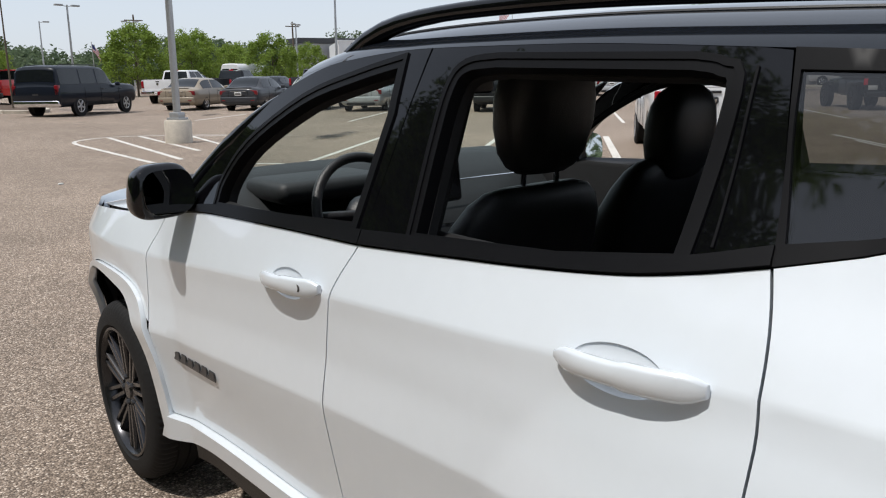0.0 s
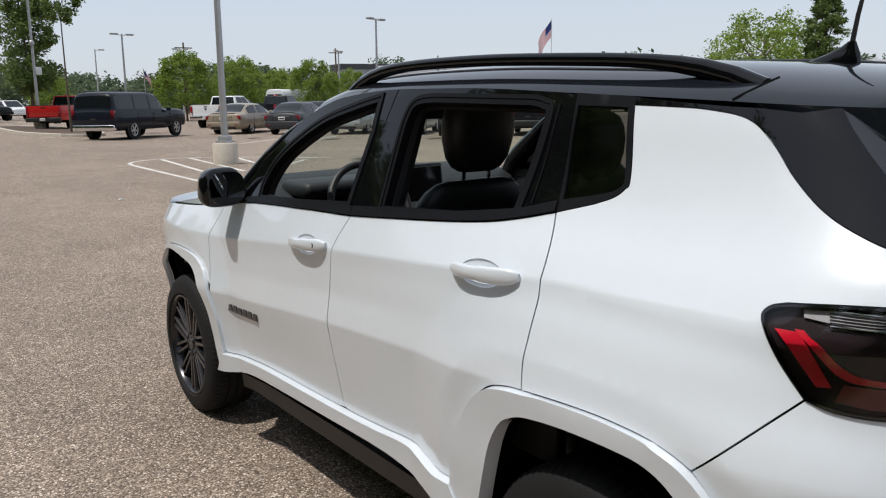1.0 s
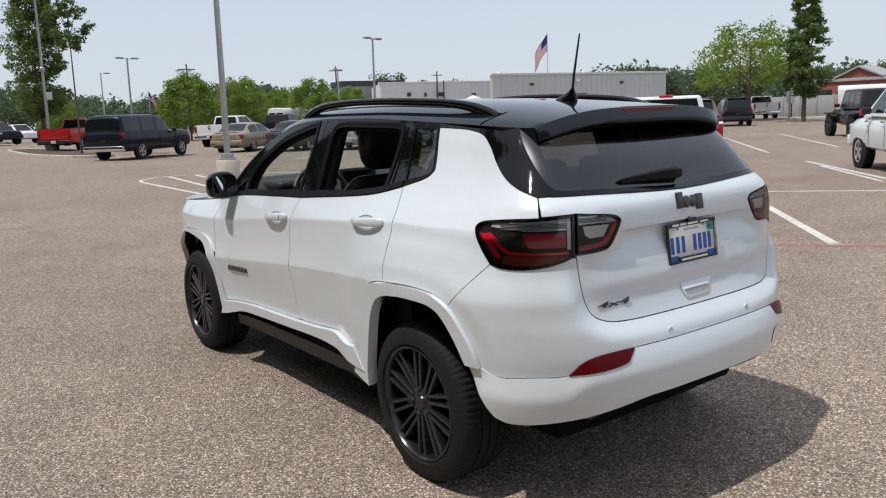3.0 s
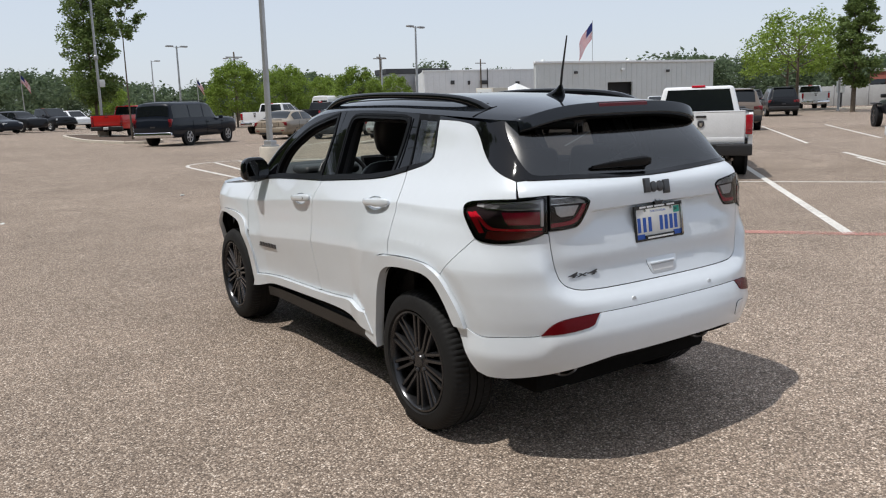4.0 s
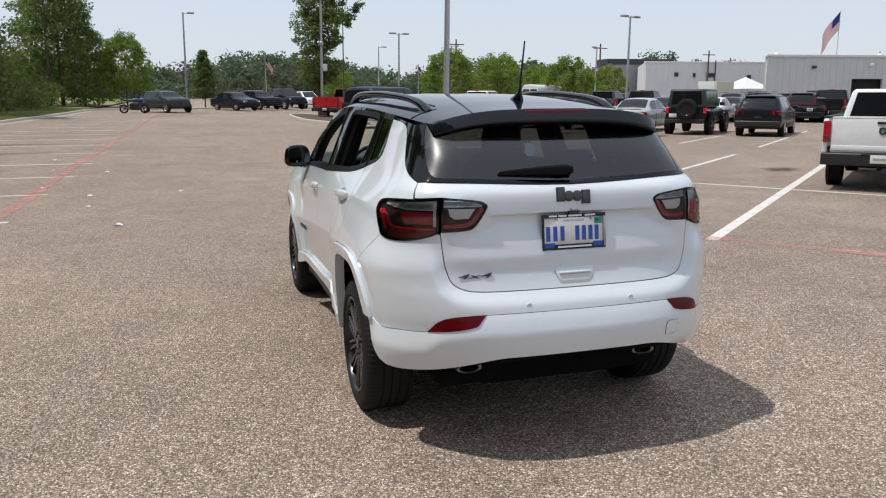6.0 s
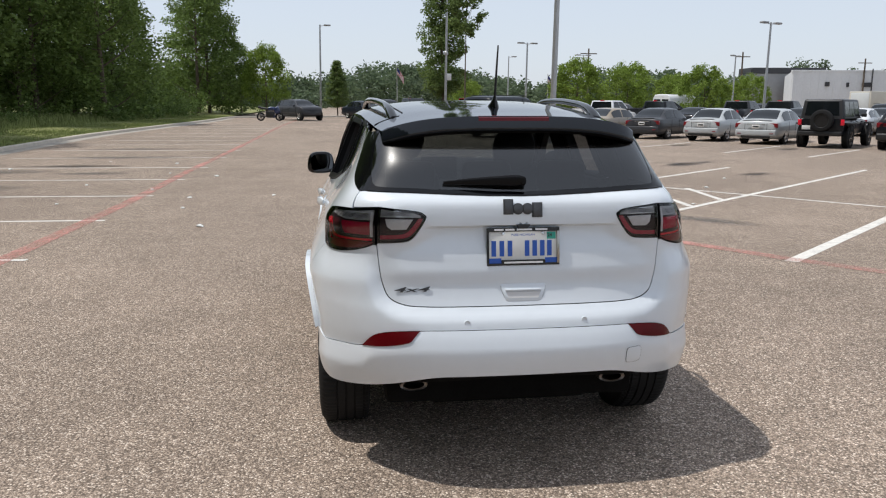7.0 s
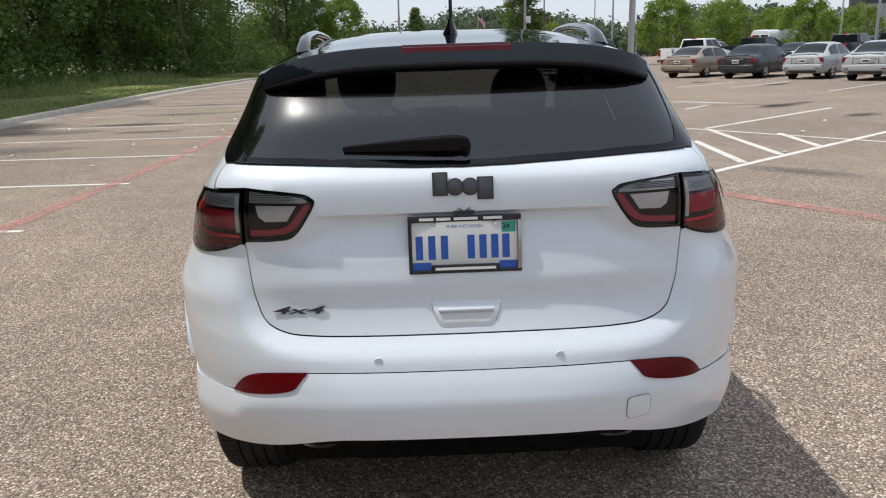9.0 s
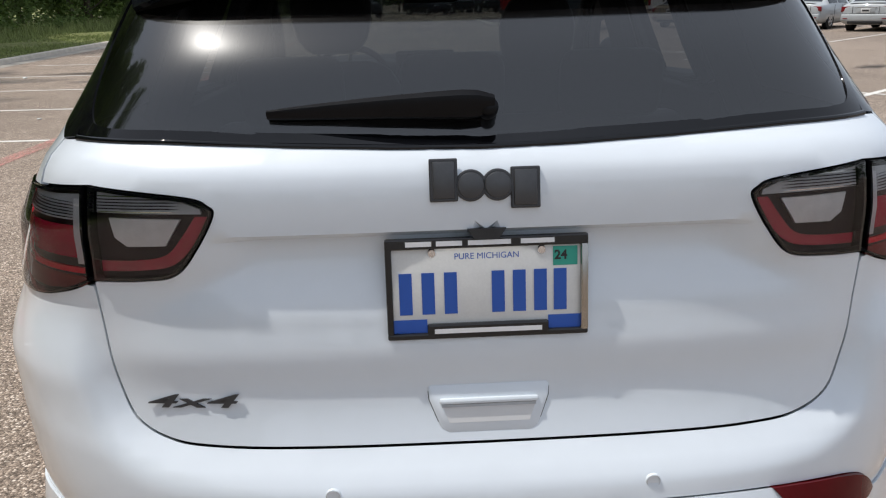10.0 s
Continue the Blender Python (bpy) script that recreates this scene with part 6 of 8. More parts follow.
def hall():
    v = thing("metal_building", "long pale metal-clad workshop with an open dark doorway", "building")
    a, b = (65.0, 75.6), (95.5, 71.4)
    z1 = 6.15
    clad_wall("front_wall", a, b, 0, z1, v, METALWALL, doors=[(11.6, 15.9, 3.5)])
    clad_wall("side_wall", (82.0, 95.5), a, 0, z1, v, METALWALL)
    clad_wall("side_wall", b, (99.0, 96.0), 0, z1, v, METALWALL)
    part("roof", ([(65.0, 75.6, z1), (95.5, 71.4, z1), (99, 96, z1 + .4), (82, 95.5, z1 + .4)], [(0, 1, 2, 3)]), METALWALL, v)
    d = (Vector((95.5, 71.4)) - Vector((65.0, 75.6))).normalized()
    c = (Vector((95.5, 71.4)) + Vector((65.0, 75.6))) / 2
    rot = Matrix.Rotation(math.atan2(d.y, d.x), 4, "Z")
    part("eave_trim", box(31.2, .5, .28, (c.x, c.y - .1, z1 + .10), .02, 1, rot), WHITEWALL, v, "white eaves trim")
    for k, zz in ((6.2, 4.9), (22.0, 4.9), (14.0, 5.2)):
        p = Vector((65.0, 75.6)) + d * k
        part("wall_lamp", box(.5, .3, .35, (p.x, p.y - .32, zz), .05, 1, rot), DARKTRIM if k != 14.0 else WHITEWALL, v)
    p = Vector((65.0, 75.6)) + d * 13.75
    part("doorway", box(4.6, 6.0, 3.6, (p.x + .5, p.y + 3.4, 1.8), 0, 1, rot), DARKHOLE, v, "dark open doorway")
    for k in (5.0, 20.0):
        q = Vector((65.0, 75.6)) + d * k
        part("roof_vent", lathe([(z1, .5), (z1 + .5, .5), (z1 + .8, .3), (z1 + .85, .01)], 14, "z"), METALWALL, v).matrix_basis = Matrix.Translation((q.x + 1, q.y + 6, 0))
    return v


def low_hall():
    v = thing("white_building", "low white flat-roofed building with a dark raised block", "building")
    a, b, z1 = Vector((72.0, 114.0)), Vector((112.0, 108.5)), 7.0
    clad_wall("front_wall", a, b, 0, z1, v, WHITEWALL, pitch=1.2)
    clad_wall("side_wall", (84.0, 136.0), a, 0, z1, v, WHITEWALL, pitch=1.2)
    part("roof", ([(72, 114, z1 - .02), (112, 108.5, z1 - .02), (120, 132, z1), (84, 136, z1)], [(0, 1, 2, 3)]), WHITEWALL, v)
    d = (b - a).normalized()
    rot = Matrix.Rotation(math.atan2(d.y, d.x), 4, "Z")
    c = (a + b) / 2
    part("eave_trim", box(40.8, .5, .28, (c.x, c.y, z1 + .06), .02, 1, rot), WHITEWALL, v)
    part("raised_block", box(14.0, 6.0, 7.7, (86.0, 141.0, 3.85), .05, 1, rot), GREYWALL, v)
    part("dark_fascia", box(14.4, 6.4, 1.1, (86.0, 141.0, 8.2), .03, 1, rot), DARKTRIM, v, "dark upper fascia")
    for k, zz, wide in ((5.5, 5.0, .7), (8.8, 4.9, .4), (11.8, 4.9, 1.4), (19.0, 4.6, .8), (27.0, 5.0, .9)):
        p = a + d * k
        part("wall_vent", box(wide, .3, .7, (p.x, p.y - .2, zz), .03, 1, rot), DARKTRIM, v)
    for k in (17.5, 24.0):
        p = a + d * k
        part("shutter_door", box(3.4, .34, 3.4, (p.x, p.y - .12, 1.7), .03, 1, rot), METALWALL, v)
    p = a + d * 12.6
    part("downpipe", tube([(p.x, p.y - .3, 3.2), (p.x, p.y - .3, 7.4)], .09, 8), DARKTRIM, v)
    return v


def tent_and_box():
    v = thing("canopy_tent", "small white peaked canopy tent", "tent", m=Matrix.Translation((71.5, 87.5, 0)))
    bm = bmesh.new()
    b = [bm.verts.new(p) for p in ((-2.5, -2.5, 2.4), (2.5, -2.5, 2.4), (2.5, 2.5, 2.4), (-2.5, 2.5, 2.4))]
    t = bm.verts.new((0, 0, 4.0))
    for i in range(4):
        bm.faces.new((b[i], b[(i + 1) % 4], t))
    part("canopy", bm, WHITEWALL, v, "", 0)
    for x in (-2.4, 2.4):
        for y in (-2.4, 2.4):
            part("leg", tube([(x, y, 0), (x, y, 2.45)], .04, 6), GALV, v)
    c = thing("box_trailer", "beige box trailer body parked by the building", "trailer", m=Matrix.Translation((60.5, 79.0, 0)) @ Matrix.Rotation(.55, 4, "Z"))
    part("box_body", box(5.5, 2.4, 2.4, (0, 0, 2.0), .06), mat("beige trailer panel", (.52, .49, .42), .5, vary=.06, scale=1), c)
    part("door_leaf", box(.06, 2.0, 2.1, (-2.76, 0, 2.0), .01), METALWALL, c)
    for x in (-1.8, 1.8):
        for y in (-1.1, 1.1):
            part("tyre", lathe([(-.12, .2), (-.12, .42), (.12, .42), (.12, .2)], 20, closed=True), RUBBER, c).matrix_basis = Matrix.Translation((x, y, .42)) @ Matrix.Rotation(math.pi / 2, 4, "Z")


def brick_house():
    v = thing("brick_building", "red brick building with grey gabled roof", "building")
    part("brick_wall", box(9, 26, 3.4, (96, 33, 1.7), .02), BRICK, v)
    part("flat_roof", box(9.4, 26.4, .35, (96, 33, 3.55), .02), GREYWALL, v)
    part("gable_wall", slab([(-2.4, 0), (2.4, 0), (2.4, .45), (0, 1.5), (-2.4, .45)], 4.0, plane="yz"), BRICK, v).matrix_basis = Matrix.Translation((93.5, 41.0, 3.4))
    part("gable_roof", slab([(-2.8, .30), (0, 1.52), (2.8, .30), (2.8, .48), (0, 1.70), (-2.8, .48)], 4.6, plane="yz"), GREYWALL, v).matrix_basis = Matrix.Translation((93.5, 41.0, 3.4))
    for y in (24, 28, 32, 36, 45):
        part("window", box(.1, 1.8, 1.2, (91.46, y, 1.9), .02), DARKPANE, v)
    f = thing("panel_fence", "grey panelled fence with posts", "fence")
    for i in range(9):
        y = 36.6 - 1.55 * i
        part("fence_panel", box(.06, 1.46, 1.75, (66.5 + .05 * i, y, .92), .01), GREYWALL, f)
        part("post", box(.12, .12, 1.9, (66.5 + .05 * i, y - .77, .95), .01), GREYWALL, f)
    s = thing("sign_post", "white upright sign board on a dark post", "sign", m=Matrix.Translation((58.6, 30.6, 0)))
    part("post", box(.14, .14, 2.2, (0, 0, 1.1), .01), DARKTRIM, s)
    part("board", box(.10, .7, 1.5, (-.1, 0, 2.0), .02), WHITEWALL, s)
    kerb("kerb", [(44.0, 45.0), (50, 37.5), (57, 29), (64, 20.5)], "pale kerb before the fence")


hall()
low_hall()
tent_and_box()
brick_house()


# stains and litter on the lot
def stain_patch(x, y, rx, ry, turn, material, label):
    n = 28
    bm = bmesh.new()
    bm.faces.new([bm.verts.new((math.cos(2 * math.pi * i / n), math.sin(2 * math.pi * i / n), 0)) for i in range(n)])
    ob = part("ground_stain", bm, material)
    ob.matrix_basis = Matrix.Translation((x, y, lay(x, y) + .004)) @ Matrix.Rotation(radians(turn), 4, "Z") @ Matrix.Diagonal((rx, ry, 1, 1))
    tagged(ob, label, "stain", "", "structure")


for x, y, rx, ry, turn, m in ((8.97, 11.98, .75, .40, 40, OIL), (8.6, 15.0, 1.3, .5, 40, OIL), (-8.9, 14.0, 1.9, .9, 5, DAMP), (-7.4, 15.6, 1.8, .6, 0, OIL), (-8.2, 10.4, 2.0, 1.0, 8, DAMP), (-6.4, 13.5, 1.2, .5, 0, DAMP),
                              (-7.0, 18.6, 2.2, .7, 0, DAMP), (-8.2, 6.9, 2.0, .9, 4, DAMP), (4.4, 5.1, 1.0, .35, -50, DAMP), (10.6, 8.9, .8, .5, 40, OIL), (13.0, 25.0, 1.3, .5, 45, OIL), (15.9, 22.0, 1.2, .5, 45, OIL), (11.2, 28.4, 1.3, .5, 45, OIL), (-7.5, 22.5, 2.4, .6, 0, DAMP)):
    stain_patch(x, y, rx, ry, turn, m, "dark oil stain on the asphalt" if m is OIL else "broad grey weathered patch on the asphalt")
rng = random.Random(21)
for x, y in ((-5.28, 7.93), (-3.45, 12.56), (-3.32, 8.59), (-3.18, 7.23), (-7.37, 9.66), (-7.89, 11.9), (-8.6, 14.77), (-4.26, 9.98), (-1.91, 8.82), (-4.6, 13.35), (-6.1, 5.4), (-5.7, 10.9), (-2.6, 5.3), (6.4, 9.2), (7.7, 11.0), (5.0, 6.8), (3.3, 9.4), (-6.9, 17.0), (-5.0, 16.2), (1.2, 10.5)):
    s = rng.uniform(.035, .075)
    bm = bmesh.new()
    bmesh.ops.create_icosphere(bm, subdivisions=1, radius=1.0)
    for q in bm.verts:
        q.co = Vector((q.co.x * s * rng.uniform(.7, 1.2), q.co.y * s * rng.uniform(.5, 1.0), q.co.z * s * .35 * rng.uniform(.6, 1.2)))
    ob = part("litter_scrap", bm, PLATEWHITE, None, "", 0)
    ob.matrix_basis = Matrix.Translation((x, y, lay(x, y) + s * .22)) @ Matrix.Rotation(rng.uniform(0, 6.28), 4, "Z")
    tagged(ob, "small pale crumpled scrap lying on asphalt", "litter", "litter on the lot")

# ---- parked vehicles ----
PAINTS = {}


def paint(name, colour):
    if name not in PAINTS:
        PAINTS[name] = mat(name + " paint", colour, 0.30, coat=0.65 if max(colour) > .15 else 0.36, vary=0.05, scale=4, spec=0.08)
    return PAINTS[name]


def loft(stations, ends=True):
    """A body through stations of (y, half width, low, high, crown): rounded box sections joined along y."""
    bm = bmesh.new()
    rings = []
    for y, w, lo, hi, c in stations:
        h = hi - lo
        half = [(0, lo), (w * .82, lo), (w * .96, lo + h * .10), (w, lo + h * .35), (w * .99, lo + h * .62), (w * .95, lo + h * .82), (w * .87, lo + h * .94), (w * .74, hi), (w * .4, hi + c * .7), (0, hi + c)]
        ring = [(x, z) for x, z in half] + [(-x, z) for x, z in half[-2:0:-1]]
        rings.append([bm.verts.new((x, y, z)) for x, z in ring])
    n = len(rings[0])
    for a, b in zip(rings, rings[1:]):
        for k in range(n):
            bm.faces.new((a[k], a[(k + 1) % n], b[(k + 1) % n], b[k]))
    if ends:
        bm.faces.new(rings[0])
        bm.faces.new(rings[-1])
    bmesh.ops.recalc_face_normals(bm, faces=bm.faces)
    return bm


def cab(parent, colour, yr0, yf0, yr1, yf1, zb, zr, wb, wr, doors=2, rear_glass=(.10, .92, .06, .94), name="cabin", soft=.075):
    """A glasshouse between belt and roof: a tapered shell with panes on its four faces."""
    B = [Vector((-wb, yr0, zb)), Vector((wb, yr0, zb)), Vector((wb, yf0, zb)), Vector((-wb, yf0, zb))]
    T = [Vector((-wr, yr1, zr)), Vector((wr, yr1, zr)), Vector((wr, yf1, zr)), Vector((-wr, yf1, zr))]
    bm = bmesh.new()
    vb, vt = [bm.verts.new(v) for v in B], [bm.verts.new(v) for v in T]
    for i in range(4):
        bm.faces.new((vb[i], vb[(i + 1) % 4], vt[(i + 1) % 4], vt[i]))
    bm.faces.new(vt)
    bm.faces.new(vb[::-1])
    bmesh.ops.bevel(bm, geom=[e for e in bm.edges if max(v.co.z for v in e.verts) > zb + .05], offset=soft, segments=3, profile=.5, affect="EDGES")
    shell = part(name, bm, colour, parent, "", 35)

    def pane(nm, i, u0, u1, v0, v1, out=.006):
        a, b, c, d = B[i], B[(i + 1) % 4], T[(i + 1) % 4], T[i]
        q = [a.lerp(b, u).lerp(d.lerp(c, u), v) for u, v in ((u0, v0), (u1, v0), (u1, v1), (u0, v1))]
        n = (q[1] - q[0]).cross(q[3] - q[0]).normalized()
        bm = bmesh.new()
        f = [bm.verts.new(p + n * out) for p in q]
        g = [bm.verts.new(p - n * .01) for p in q]
        bm.faces.new(f)
        for k in range(4):
            bm.faces.new((g[k], g[(k + 1) % 4], f[(k + 1) % 4], f[k]))
        bmesh.ops.bevel(bm, geom=[e for e in bm.edges if all(v in f for v in e.verts)], offset=.004, segments=1, affect="EDGES")
        return part(nm, bm, DARKPANE, shell)

    pane("rear_window", 0, *rear_glass)
    pane("windscreen", 2, .07, .93, .08, .92)
    for i, rev in ((1, False), (3, True)):
        edges = np.linspace(.07, .90, doors + 1)
        for a, b in zip(edges, edges[1:]):
            a, b = a + .012, b - .012
            pane("side_window", i, *((1 - b, 1 - a) if rev else (a, b)), .10, .88)
    return shell


def road_wheel(parent, x, y, r, rim=None, width=.22):
    side = -1 if x < 0 else 1
    m = Matrix.Translation((x, y, r)) @ (Matrix() if side < 0 else Matrix.Rotation(math.pi, 4, "Z"))
    rr = r * .66
    arch = part("wheel_well", lathe([(.012, .01), (.010, r * 1.16), (.06, r * 1.18)], 28), DARKHOLE, parent)
    arch.matrix_basis = m @ Matrix.Translation((0, 0, r * .06))
    tyre = part("tyre", lathe([(.0, rr), (-.012, rr + .02), (-.006, r * .93), (.02, r), (width - .02, r), (width, r * .9), (width, rr)], 32, closed=True), RUBBER, parent)
    tyre.matrix_basis = m
    bm = lathe([(.03, .001), (.03, rr * .98), (-.004, rr), (-.006, rr * .93), (.012, rr * .88), (.018, rr * .85)], 28)
    for i in range(5):
        a = 2 * math.pi * i / 5 + x
        spoke(bm, Vector((-.004, .02 * math.cos(a), .02 * math.sin(a))), Vector((-.006, rr * .95 * math.cos(a), rr * .95 * math.sin(a))), rr * .13, .03)
    part("rim", bm, rim or RIMSILVER, tyre)
    return tyre


def tail_set(v, w, y, z, size, lamp=None, plate=True, plate_z=None, bump=None, bump_mat=None):
    """Rear lamps, plate and bumper of a parked vehicle."""
    sx, sz = size
    for s in (-1, 1):
        part("tail_lamp", box(sx, .14, sz, (s * (w - sx / 2 + .005), y + .05, z), .02), lamp or LAMPDEEP, v, "red rear lamp")
    if plate:
        p = part("number_plate", box(.31, .012, .155, (0, y - .012, plate_z or z), .004), PLATEWHITE, v)
        part("plate_bar", box(.24, .004, .06, (0, y - .019, plate_z or z)), BADGE, p)
    if bump_mat:
        part("rear_bumper", box(2 * w * .99, .20, .24, (0, y + .04, bump), .05, 3), bump_mat, v, "", 40)


def front_set(v, w, y, z, lamp_w=.35):
    for s in (-1, 1):
        part("headlamp", box(lamp_w, .12, .16, (s * (w - lamp_w / 2 - .03), y - .05, z), .03), LAMPCLEAR, v)
    part("grille", box(2 * w * .5, .05, .26, (0, y - .01, z - .08), .02), SATIN, v)


def seams(v, w, spans, z0, z1):
    """Door joints and handles along both flanks."""
    for s in (-1, 1):
        for y in spans:
            part("door_joint", box(.006, .010, z1 - z0, (s * (w + .001), y, (z0 + z1) / 2)), UNDER, v)
        for y in spans[1:]:
            part("door_handle", box(.03, .16, .03, (s * (w + .008), y + .16, z1 - .09), .008), SATIN, v)


def side_mirrors(v, w, y, z, m):
    for s in (-1, 1):
        part("door_mirror", box(.20, .11, .15, (s * (w + .09), y, z), .035, 2), m, v, "", 40)


def place(x, y, heading, size=1.0):
    """A pose on the lot; heading in degrees turned from +y towards +x."""
    return Matrix.Translation((x, y, lay(x, y))) @ Matrix.Rotation(radians(-heading), 4, "Z") @ Matrix.Scale(size, 4)


def smooth_shell(v, colour, keys, rear, front, sides):
    """A car's outer skin lofted through keys of (y, half width, low, belt, roof, roof half width), with panes set into it:
    rear and front are the spans of the sloping glass along y, sides those of the side windows."""
    cols = list(zip(*keys))
    ys = sorted(set(np.round(np.concatenate([np.linspace(cols[0][0], cols[0][-1], 46), [cols[0][0] + .015, cols[0][0] + .04, cols[0][-1] - .03], [e for s in (rear, front, *sides) for e in s]]), 4)))
    curve = [table(cols[0], c) for c in cols[1:]]
    rings = []
    for y in ys:
        w, lo, belt, roof, wr = (float(c(y)) for c in curve)
        g, h = roof - belt, belt - lo
        wb_ = w * .955
        half = [(0, lo), (w * .80, lo), (w * .95, lo + h * .10), (w, lo + h * .38), (w * .995, lo + h * .72), (wb_, belt - h * .03), (wb_ + (wr - wb_) * .16, belt + g * .10), (wb_ + (wr - wb_) * .80, belt + g * .84), (wr * .93, belt + g * .965), (wr * .62, roof + .012), (0, roof + .026)]
        rings.append([(x, y, z) for x, z in half] + [(-x, y, z) for x, z in half[-2:0:-1]])
    n = len(rings[0])
    verts = [p for r in rings for p in r]
    faces = [(i * n + k, i * n + (k + 1) % n, (i + 1) * n + (k + 1) % n, (i + 1) * n + k) for i in range(len(ys) - 1) for k in range(n)]
    faces += [tuple(range(n))[::-1], tuple(range((len(ys) - 1) * n, len(ys) * n))]
    bm = bmesh.new()
    vs = [bm.verts.new(p) for p in verts]
    for f in faces:
        bm.faces.new([vs[i] for i in f])
    bmesh.ops.recalc_face_normals(bm, faces=bm.faces)
    body = part("body", bm, colour, v, "", 50)

    def pane(name, span, ks, out):
        idx = [i for i, y in enumerate(ys) if span[0] - 1e-4 <= y <= span[1] + 1e-4]
        pv = [Vector(rings[i][k % n]) + Vector(out(rings[i][k % n])) for i in idx for k in ks]
        m = len(ks)
        fs = [(a * m + b, a * m + b + 1, (a + 1) * m + b + 1, (a + 1) * m + b) for a in range(len(idx) - 1) for b in range(m - 1)]
        part(name, (pv, fs), DARKPANE, body, "", 50)

    pane("rear_window", rear, [8, 9, 10, 11, 12], lambda p: (0, -.006, .007))
    pane("windscreen", front, [8, 9, 10, 11, 12], lambda p: (0, .006, .007))
    for span in sides:
        pane("side_window", span, [6, 7], lambda p: (.008, 0, .002))
        pane("side_window", span, [13, 14], lambda p: (-.008, 0, .002))
    return body


def boot_set(v, w, y, colour):
    """The tail of a sedan: wedge lamps, lid joints, plate in its recess, bright strip, bumper and dark valance."""
    for s in (-1, 1):
        lamp = part("tail_lamp", slab([(s * a * w, b) for a, b in ((.93, .875), (.46, .895), (.50, .765), (.80, .72), (.945, .69))], .15, bevel=.012), LAMPDEEP, v, "dark red wedge-shaped rear lamp")
        lamp.matrix_basis = Matrix.Translation((0, y + .088, 0))
        part("reverse_light", slab([(s * a * w, b) for a, b in ((.68, .800), (.56, .805), (.58, .775), (.69, .765))], .016), LAMPCLEAR, lamp).matrix_basis = Matrix.Translation((0, -.078, 0))
        part("lid_joint", box(.010, .02, .30, (s * w * .49, y - .002, .73)), UNDER, v)
        part("reflector", box(.16, .02, .035, (s * w * .72, y - .058, .46), .006), LAMPDEEP, v)
    part("plate_recess", box(.62, .02, .17, (0, y - .004, .745), .006), colour, v)
    p = part("number_plate", box(.31, .012, .155, (0, y - .020, .742), .004), PLATEWHITE, v)
    part("plate_bar", box(.24, .004, .06, (0, y - .027, .742)), BADGE, p)
    part("boot_strip", box(.74, .025, .022, (0, y - .006, .845), .006), CHROME, v)
    part("boot_lip", box(w * 1.30, .07, .025, (0, y + .085, 1.005), .010), colour, v)
    bp = part("rear_bumper", box(2 * w * .91, .22, .27, (0, y + .06, .485), .06, 3), colour, v, "", 40)
    part("bumper_joint", box(2 * w * .86, .02, .010, (0, y - .002, .622)), UNDER, bp)
    part("valance", box(w * 1.30, .16, .11, (0, y + .04, .325), .03, 2), SATIN, bp)


def sedan(x, y, heading, colour, label, group="", L=4.9, w=.915, H=1.46):
    v = thing("sedan", label, "car", group, m=place(x, y, heading))
    wb, ro = L * .575, L * .225
    f = L - ro
    smooth_shell(v, colour, [(-ro, w * .78, .42, .80, .84, w * .62), (-ro + .04, w * .90, .33, .87, .94, w * .70), (-ro + .14, w * .96, .26, .91, .99, w * .74), (-ro + .48, w, .22, .93, 1.03, w * .76),
                             (.20, w, .20, .94, H - .045, w * .67), (.62, w, .20, .94, H, w * .68), (wb * .44, w, .20, .93, H, w * .68), (wb * .58, w, .20, .93, H - .05, w * .67),
                             (wb * .87, w, .20, .93, 1.01, w * .78), (wb * 1.02, w, .20, .89, .96, w * .77), (f - .30, w * .96, .22, .80, .87, w * .74), (f - .06, w * .86, .28, .68, .75, w * .66), (f, w * .76, .36, .58, .63, w * .58)],
                 (-ro + .54, .14), (wb * .61, wb * .84), ((-.16, wb * .27), (wb * .31, wb * .70)))
    for s in (-1, 1):
        for yy in (0, wb):
            road_wheel(v, s * (w - .012), yy, .325)
    boot_set(v, w, -ro, colour)
    front_set(v, w * .88, f - .06, .68)
    seams(v, w, (.30, wb * .42, wb * .80), .34, .94)
    side_mirrors(v, w * .95, wb * .76, 1.0, colour)
    return v


